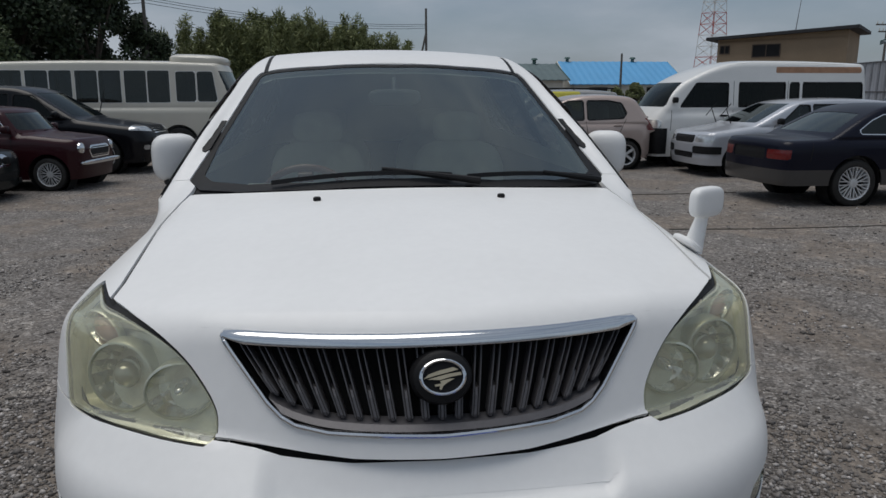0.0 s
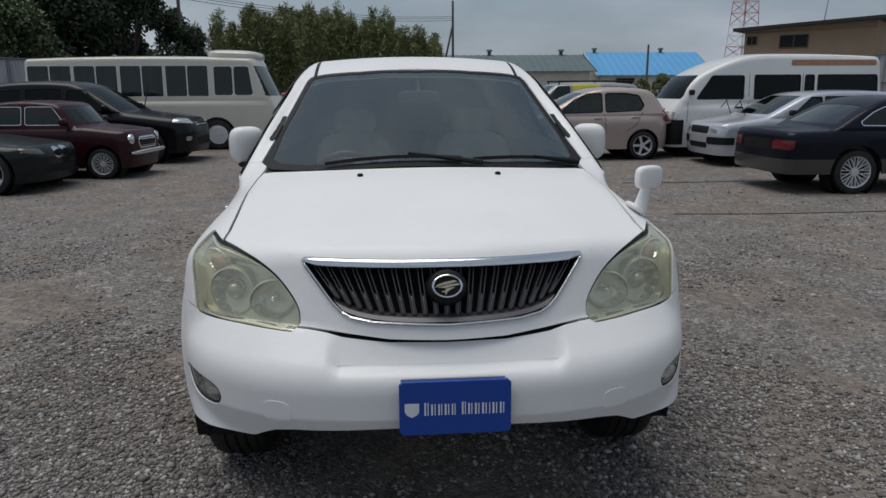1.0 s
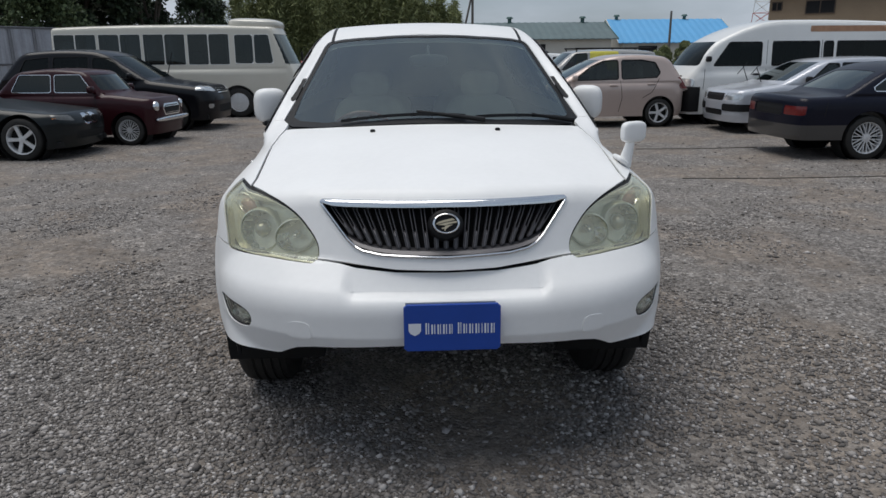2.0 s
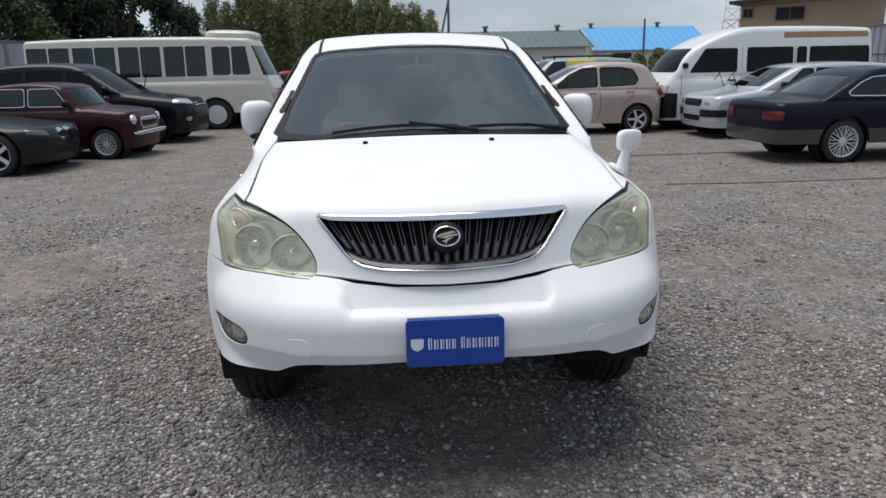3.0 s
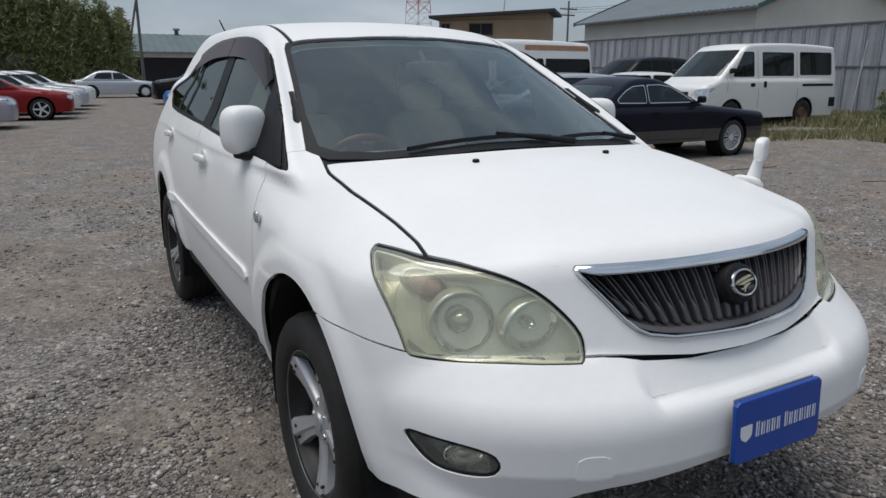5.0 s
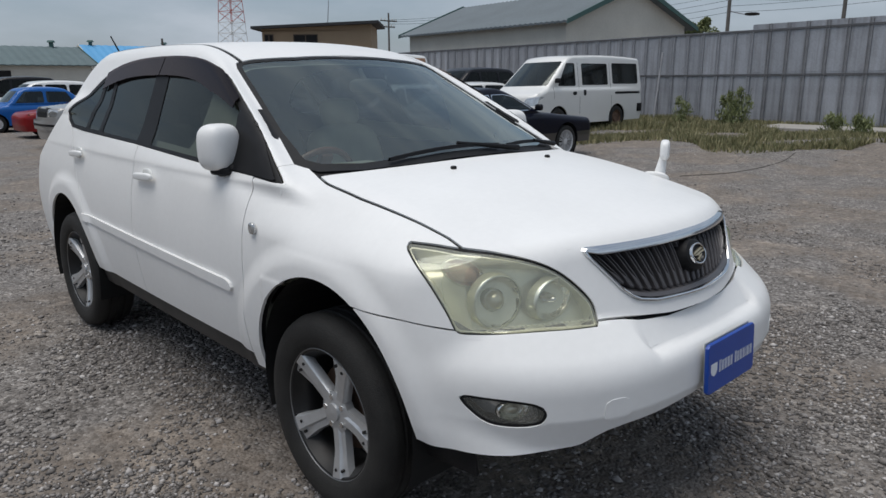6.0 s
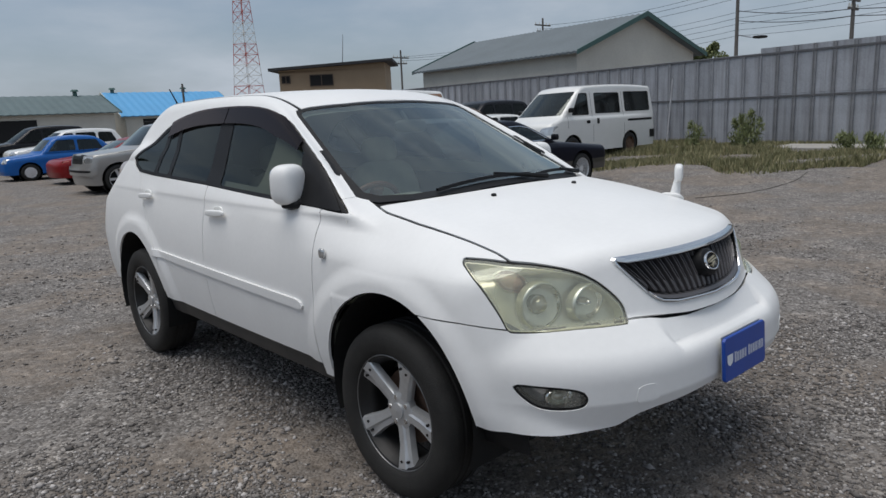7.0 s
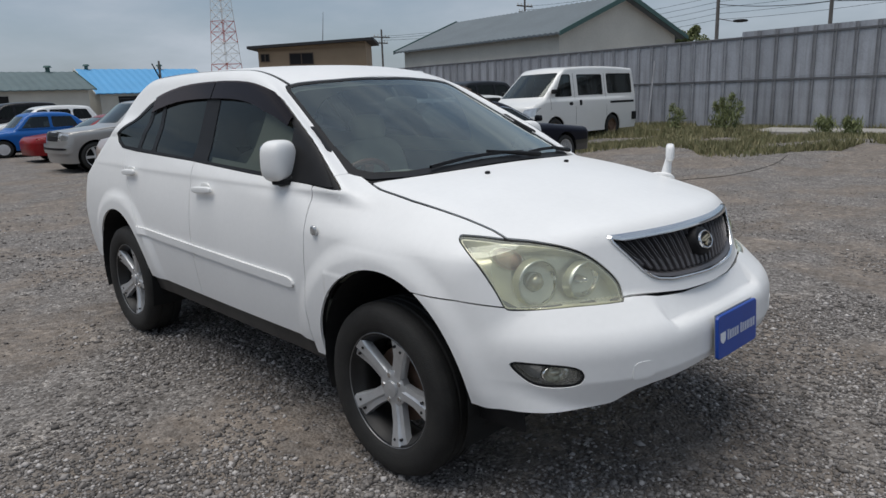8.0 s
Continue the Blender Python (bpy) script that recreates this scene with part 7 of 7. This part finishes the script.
def utility_pole(x, y, height, arms=(), brace=None, r=0.13, label="tall grey wooden utility pole", lamp=False):
    p = empty("utility_pole", pose(x, y, 0))
    tagged(p, label, "pole", "utility poles")
    bm = bmesh.new()
    rod(bm, (0, 0, 0), (0, 0, height), r, r * 0.7)
    part("shaft", bm, WOODPOLE, p)
    for z, w in arms:
        bm = bmesh.new()
        box(bm, -w, w, -0.06, 0.06, z - 0.06, z + 0.06)
        part("crossarm", bm, WOODPOLE, p)
        for k in (-0.9, -0.45, 0.45, 0.9):
            bm = bmesh.new()
            rod(bm, (k * w, 0, z + 0.06), (k * w, 0, z + 0.28), 0.05, 0.03, 8)
            part("insulator", bm, RENDER_WHITE, p)
    if brace:
        bm = bmesh.new()
        rod(bm, (brace, 0, 0), (0, 0, height * 0.78), r * 0.8, r * 0.6)
        part("brace", bm, WOODPOLE, p)
    if lamp:
        bm = bmesh.new()
        rod(bm, (0, 0, height * 0.60), (0.45, -0.95, height * 0.575), 0.04)
        part("lamp_arm", bm, ZINC, p)
        bm = bmesh.new()
        rounded(bm, (0.75, -1.4, height * 0.575), (0.55, 0.45, 0.10), 0.6, None, 8)
        part("lamp_head", bm, DARKOPEN, p, smooth=True)
    return p


def wire(points, r=0.018):
    bm = bmesh.new()
    for (a, b) in zip(points[:-1], points[1:]):
        a, b = Vector(a), Vector(b)
        n = 10
        line = [a.lerp(b, t / n) - Vector((0, 0, 1.2 * (b - a).length / 60 * 4 * (t / n) * (1 - t / n))) for t in range(n + 1)]
        rings = [[bm.verts.new(p + Vector((0, r * math.cos(q), r * math.sin(q)))) for q in (0.5, 2.6, 4.7)] for p in line]
        for p, q in zip(rings[:-1], rings[1:]):
            for j in range(3):
                bm.faces.new((p[j], p[(j + 1) % 3], q[(j + 1) % 3], q[j]))
    tagged(part("overhead_wire", bm, WIRE), "thin black overhead wire between poles", "wire", "overhead wires")


xa, ya = at_angle(5.54, 62)
utility_pole(xa, ya, 8.55, brace=-1.5)
xb, yb = at_angle(-14.87, 46)
utility_pole(xb, yb, 7.4)
EYE7 = (-2.49, -2.12)
xc, yc = at_angle(39.3, 78, EYE7)
utility_pole(xc, yc, 8.4, arms=((7.6, 1.1), (7.0, 0.8)))
x1, y1 = at_angle(64.6, 58, EYE7)
utility_pole(x1, y1, 10.5, arms=((10.0, 1.1), (9.3, 0.9)), r=0.16, lamp=True)
x2, y2 = at_angle(71.9, 50, EYE7)
utility_pole(x2, y2, 8.0, arms=((7.1, 1.0), (6.6, 0.8)), r=0.15)
xd, yd = at_angle(50.5, 75, EYE7)
utility_pole(xd, yd, 10.6, arms=((9.9, 1.2), (9.3, 0.9)))
xe, ye = at_angle(20.5, 60)
utility_pole(xe, ye, 4.7, r=0.11)
for dz in (0.0, 0.35, 0.8):
    wire([(xb - 30, yb + 6, 7.0 - dz * 0.4), (xb, yb, 7.0 - dz * 0.4), (xa, ya, 7.3 - dz * 0.4)])
    wire([(xd, yd, 9.9 - dz), (x1, y1, 9.7 - dz), (x2 + 4, y2 - 8, 8.9 - dz), (x2 + 12, y2 - 45, 9.4 - dz)])
    wire([(xc, yc, 7.7 - dz * 0.5), (xd, yd, 8.9 - dz)])
xf, yf = at_angle(84.0, 52, EYE7)
for k in range(5):
    wire([(xd, yd, 8.2 - 0.45 * k), (x1, y1, 7.9 - 0.42 * k), (xf, yf, 9.4 - 0.62 * k)], 0.016)
wire([(x1, y1, 8.0), (x2, y2, 6.6), (x2 + 6, y2 - 30, 6.3)], 0.03)
wire([(x1, y1, 7.3), (x2, y2, 6.2), (x2 + 6, y2 - 30, 5.9)], 0.03)

RED, PALE = material("red_tower_paint", (0.42, 0.06, 0.04), rough=0.6), material("white_tower_paint", (0.62, 0.62, 0.60), rough=0.6)
GREYSTEEL = material("far_grey_steel", (0.30, 0.31, 0.33), rough=0.7)


def lattice_tower(x, y, height, base, top, bands, label, sections=14, r=0.12):
    tower = empty("lattice_tower", pose(x, y, 0, 0, 0, 20))
    tagged(tower, label, "tower")
    for i in range(sections):
        z0, z1 = height * i / sections, height * (i + 1) / sections
        w0, w1 = base + (top - base) * i / sections, base + (top - base) * (i + 1) / sections
        bm = bmesh.new()
        c0 = [(w0 * a / 2, w0 * b / 2, z0) for a, b in ((-1, -1), (1, -1), (1, 1), (-1, 1))]
        c1 = [(w1 * a / 2, w1 * b / 2, z1) for a, b in ((-1, -1), (1, -1), (1, 1), (-1, 1))]
        for j in range(4):
            k = (j + 1) % 4
            rod(bm, c0[j], c1[j], r, sides=5)
            rod(bm, c0[j], c1[k], r * 0.6, sides=4)
            rod(bm, c0[k], c1[j], r * 0.6, sides=4)
            rod(bm, c1[j], c1[k], r * 0.6, sides=4)
        part("tower_section", bm, bands[i % len(bands)], tower)
    return tower


tx, ty = at_angle(26.9, 240)
lattice_tower(tx, ty, 52, 7.8, 2.2, (PALE, PALE, RED, RED), "tall red and white lattice radio tower", 16, 0.10)
px_, py_ = at_angle(-9.6, 260)
pylon = lattice_tower(px_, py_, 27, 5.0, 1.6, (GREYSTEEL,), "far grey steel pylon", 8, 0.12)
for z, w in ((26.5, 4.0), (23.0, 4.8), (19.5, 4.0)):
    bm = bmesh.new()
    box(bm, -w, w, -0.2, 0.2, z, z + 0.4)
    part("pylon_arm", bm, GREYSTEEL, pylon)


# ---------- plants ----------
def leaf_material(name, dark, light):
    m = material(name, dark, rough=0.7)
    n, l = m.node_tree.nodes, m.node_tree.links
    g, r = n.new("ShaderNodeNewGeometry"), n.new("ShaderNodeValToRGB")
    r.color_ramp.elements[0].color, r.color_ramp.elements[1].color = (*dark, 1), (*light, 1)
    l.new(g.outputs["Random Per Island"], r.inputs["Fac"])
    l.new(r.outputs["Color"], n["Principled BSDF"].inputs["Base Color"])
    return m


def leaf_cloud(name, centres, radii, per, size, mat, parent, rng, tall=1.0, hang=0.0, slim=0.42):
    """Many small folded leaf cards in clumps."""
    c = np.repeat(np.asarray(centres, float), per, 0)
    r = np.repeat(np.asarray(radii, float), per)
    k = len(c)
    d = rng.normal(size=(k, 3))
    d /= np.linalg.norm(d, axis=1, keepdims=True)
    p = c + d * (r * rng.random(k) ** 0.45)[:, None] * np.array([1, 1, tall])
    u = rng.normal(size=(k, 3)) + d * 0.5
    u[:, 2] -= hang
    u /= np.linalg.norm(u, axis=1, keepdims=True)
    v = np.cross(u, rng.normal(size=(k, 3)))
    v /= np.maximum(np.linalg.norm(v, axis=1, keepdims=True), 1e-6)
    s = size * (0.6 + 0.8 * rng.random(k))[:, None]
    w = s * slim
    pts = np.stack([p - u * s * 0.5, p + v * w, p + u * s * 0.6, p - v * w], 1).reshape(-1, 3)
    q = np.arange(len(pts)).reshape(-1, 4)
    return link_mesh(name, pts, q.tolist(), mat, parent, smooth=False)


LEAF = leaf_material("dark_broad_leaves", (0.012, 0.022, 0.010), (0.045, 0.070, 0.030))
LEAF_LIGHT = leaf_material("mid_green_leaves", (0.035, 0.055, 0.020), (0.10, 0.135, 0.055))
BAMBOO = leaf_material("feathery_bamboo_leaves", (0.09, 0.11, 0.042), (0.25, 0.275, 0.11))
WEED = leaf_material("pale_green_weed_leaves", (0.10, 0.13, 0.05), (0.27, 0.29, 0.13))
BARK = material("grey_brown_bark", (0.09, 0.075, 0.06), rough=0.95, vary=0.3, scale=6, bump=0.6, bump_scale=20)
rng = np.random.default_rng(11)


def broad_tree(x, y, height, spread, mat, label):
    t = empty("tree", pose(x, y, 0, 0, 0, float(rng.random() * 360)))
    tagged(t, label, "tree", "trees behind the yard")
    bm = bmesh.new()
    rod(bm, (0, 0, 0), (0.1, 0.1, height * 0.45), 0.28, 0.17)
    tips = []
    for k in range(7):
        a = k * 0.9 + float(rng.random())
        tip = (spread * 0.5 * math.cos(a), spread * 0.5 * math.sin(a), height * (0.50 + 0.35 * float(rng.random())))
        rod(bm, (0.05, 0.05, height * (0.20 + 0.03 * k)), tip, 0.11, 0.04, 7)
        tips.append(tip)
    part("trunk", bm, BARK, t)
    centres, radii = [], []
    for _ in range(46):
        a, h = rng.random() * 6.283, rng.random()
        w = spread * (1.0 - 0.55 * h ** 1.6) * math.sqrt(rng.random())
        centres.append((w * math.cos(a), w * math.sin(a), height * (0.12 + 0.80 * h)))
        radii.append(spread * (0.16 + 0.16 * rng.random()))
    leaf_cloud("crown", centres, radii, 380, 0.07 + 0.030 * spread, mat, t, rng)


for az, d, h, s, mat in ((-15.2, 47, 6.3, 2.4, LEAF), (-18.5, 44, 8.6, 3.6, LEAF), (-23.0, 43, 9.6, 4.2, LEAF), (-27.5, 41, 9.8, 4.4, LEAF), (-32.5, 40, 9.6, 4.4, LEAF), (-38.0, 40, 9.5, 4.4, LEAF), (-25.5, 34, 4.9, 2.2, LEAF_LIGHT), (-20.6, 50, 10.2, 3.8, LEAF), (-30.0, 48, 11.0, 4.2, LEAF)):
    broad_tree(*at_angle(az, d), h, s, mat, "dense dark green broad-leaved tree" if mat is LEAF else "smaller mid green tree before darker ones")


def bamboo_clump(x, y, height, spread):
    t = empty("bamboo", pose(x, y, 0))
    tagged(t, "tall feathery green bamboo clump behind the yard", "bamboo", "bamboo grove")
    bm = bmesh.new()
    centres, radii = [], []
    for k in range(13):
        a, r = rng.random() * 6.283, spread * math.sqrt(rng.random())
        x0, y0, h = r * math.cos(a), r * math.sin(a), height * (0.72 + 0.30 * rng.random())
        lean = (0.5 * rng.normal(), 0.5 * rng.normal())
        rod(bm, (x0, y0, 0), (x0 + lean[0], y0 + lean[1], h), 0.05, 0.015, 5)
        for j in range(9):
            q = 0.12 + 0.88 * j / 8
            centres.append((x0 + lean[0] * q, y0 + lean[1] * q, h * q))
            radii.append(0.95 - 0.70 * q + 0.25 * rng.random())
    part("culms", bm, LEAF_LIGHT, t)
    leaf_cloud("leaves", centres, radii, 120, 0.34, BAMBOO, t, rng, 1.4, -0.5, 0.09)


for i in range(17):
    az = -11.2 + 14.2 * i / 16
    prof = 4.6 + 1.7 * math.sin(math.pi * min(max((i + 1.5) / 16, 0), 1)) ** 0.7
    bamboo_clump(*at_angle(az + float(rng.normal()) * 0.2, 50 + 3 * float(rng.random())), prof + 0.5 * float(rng.random()), 2.0)
for x, y, h, s in ((24.5, 60.0, 2.6, 1.0), (19.0, 50.0, 2.1, 0.9), (*at_angle(62.6, 44, EYE7), 5.0, 1.5)):
    broad_tree(x, y, h, s, WEED, "small bushy green tree near a shed")


def grass(name, count, area, height, mat, label, seed):
    g = np.random.default_rng(seed)
    (x0, x1), (y0, y1) = area
    x, y = x0 + (x1 - x0) * g.random(count), y0 + (y1 - y0) * g.random(count)
    edge = 12.5 + 0.7 * np.sin(y * 0.9 + 0.5) + 0.5 * np.sin(y * 2.3 + 1)
    lim = np.where(y > 7.0, 11.0, edge + 1.6 * (y < 2.6))
    clump = np.sin(x * 2.1 + 1.3 * np.sin(y * 1.7)) + np.sin(y * 2.7 + x)
    ok = (x > lim) & (x < 20.4) & (g.random(count) < 0.40 + 0.34 * clump) & ~((x > 16.9) & (x < 18.8) & (y > 0.5) & (y < 6.3))
    x, y = x[ok], y[ok]
    k = len(x)
    h = height * (0.4 + g.random(k)) * (0.7 + 0.5 * np.clip(np.sin(x * 1.3 + y * 0.8), 0, 1))
    a = g.random(k) * 6.283
    w = 0.012 + 0.012 * g.random(k)
    lean = g.normal(0, 0.35, (k, 2)) * h[:, None]
    p = np.stack([np.stack([x - w * np.cos(a), y - w * np.sin(a), rise(x, y) - 0.02], 1), np.stack([x + w * np.cos(a), y + w * np.sin(a), rise(x, y) - 0.02], 1), np.stack([x + lean[:, 0], y + lean[:, 1], rise(x, y) + h], 1)], 1).reshape(-1, 3)
    tagged(link_mesh(name, p, np.arange(len(p)).reshape(-1, 3).tolist(), mat, smooth=False), label, "grass", kind="stuff")


GRASS = leaf_material("dry_green_grass", (0.10, 0.115, 0.045), (0.33, 0.29, 0.16))
grass("grass", 150000, ((10.8, 20.5), (0.5, 13.0)), 0.14, GRASS, "uneven green and straw coloured grass by the fence", 7)
for x, y, h in ((17.6, 8.6, 0.75), (17.7, 7.1, 0.95), (17.5, 6.75, 1.05), (17.9, 7.4, 0.8), (17.0, 4.2, 0.4), (16.4, 3.4, 0.4)):
    w = empty("weed", pose(x, y, float(rise(x, y))))
    tagged(w, "tall leafy green weed by the fence", "weed", "weeds by the fence")
    bm = bmesh.new()
    for k in range(9):
        a = k * 0.7
        rod(bm, (0, 0, 0), (0.2 * math.cos(a), 0.2 * math.sin(a), h * (0.7 + 0.3 * (k % 3) / 2)), 0.008, 0.004, 4)
    part("stems", bm, LEAF_LIGHT, w)
    leaf_cloud("leaves", [(0.15 * math.cos(k), 0.15 * math.sin(k), h * (0.12 + 0.09 * k)) for k in range(10)], [0.24 - 0.018 * k for k in range(10)], 42, 0.14, WEED, w, rng, 1.5, -1.6, 0.10)
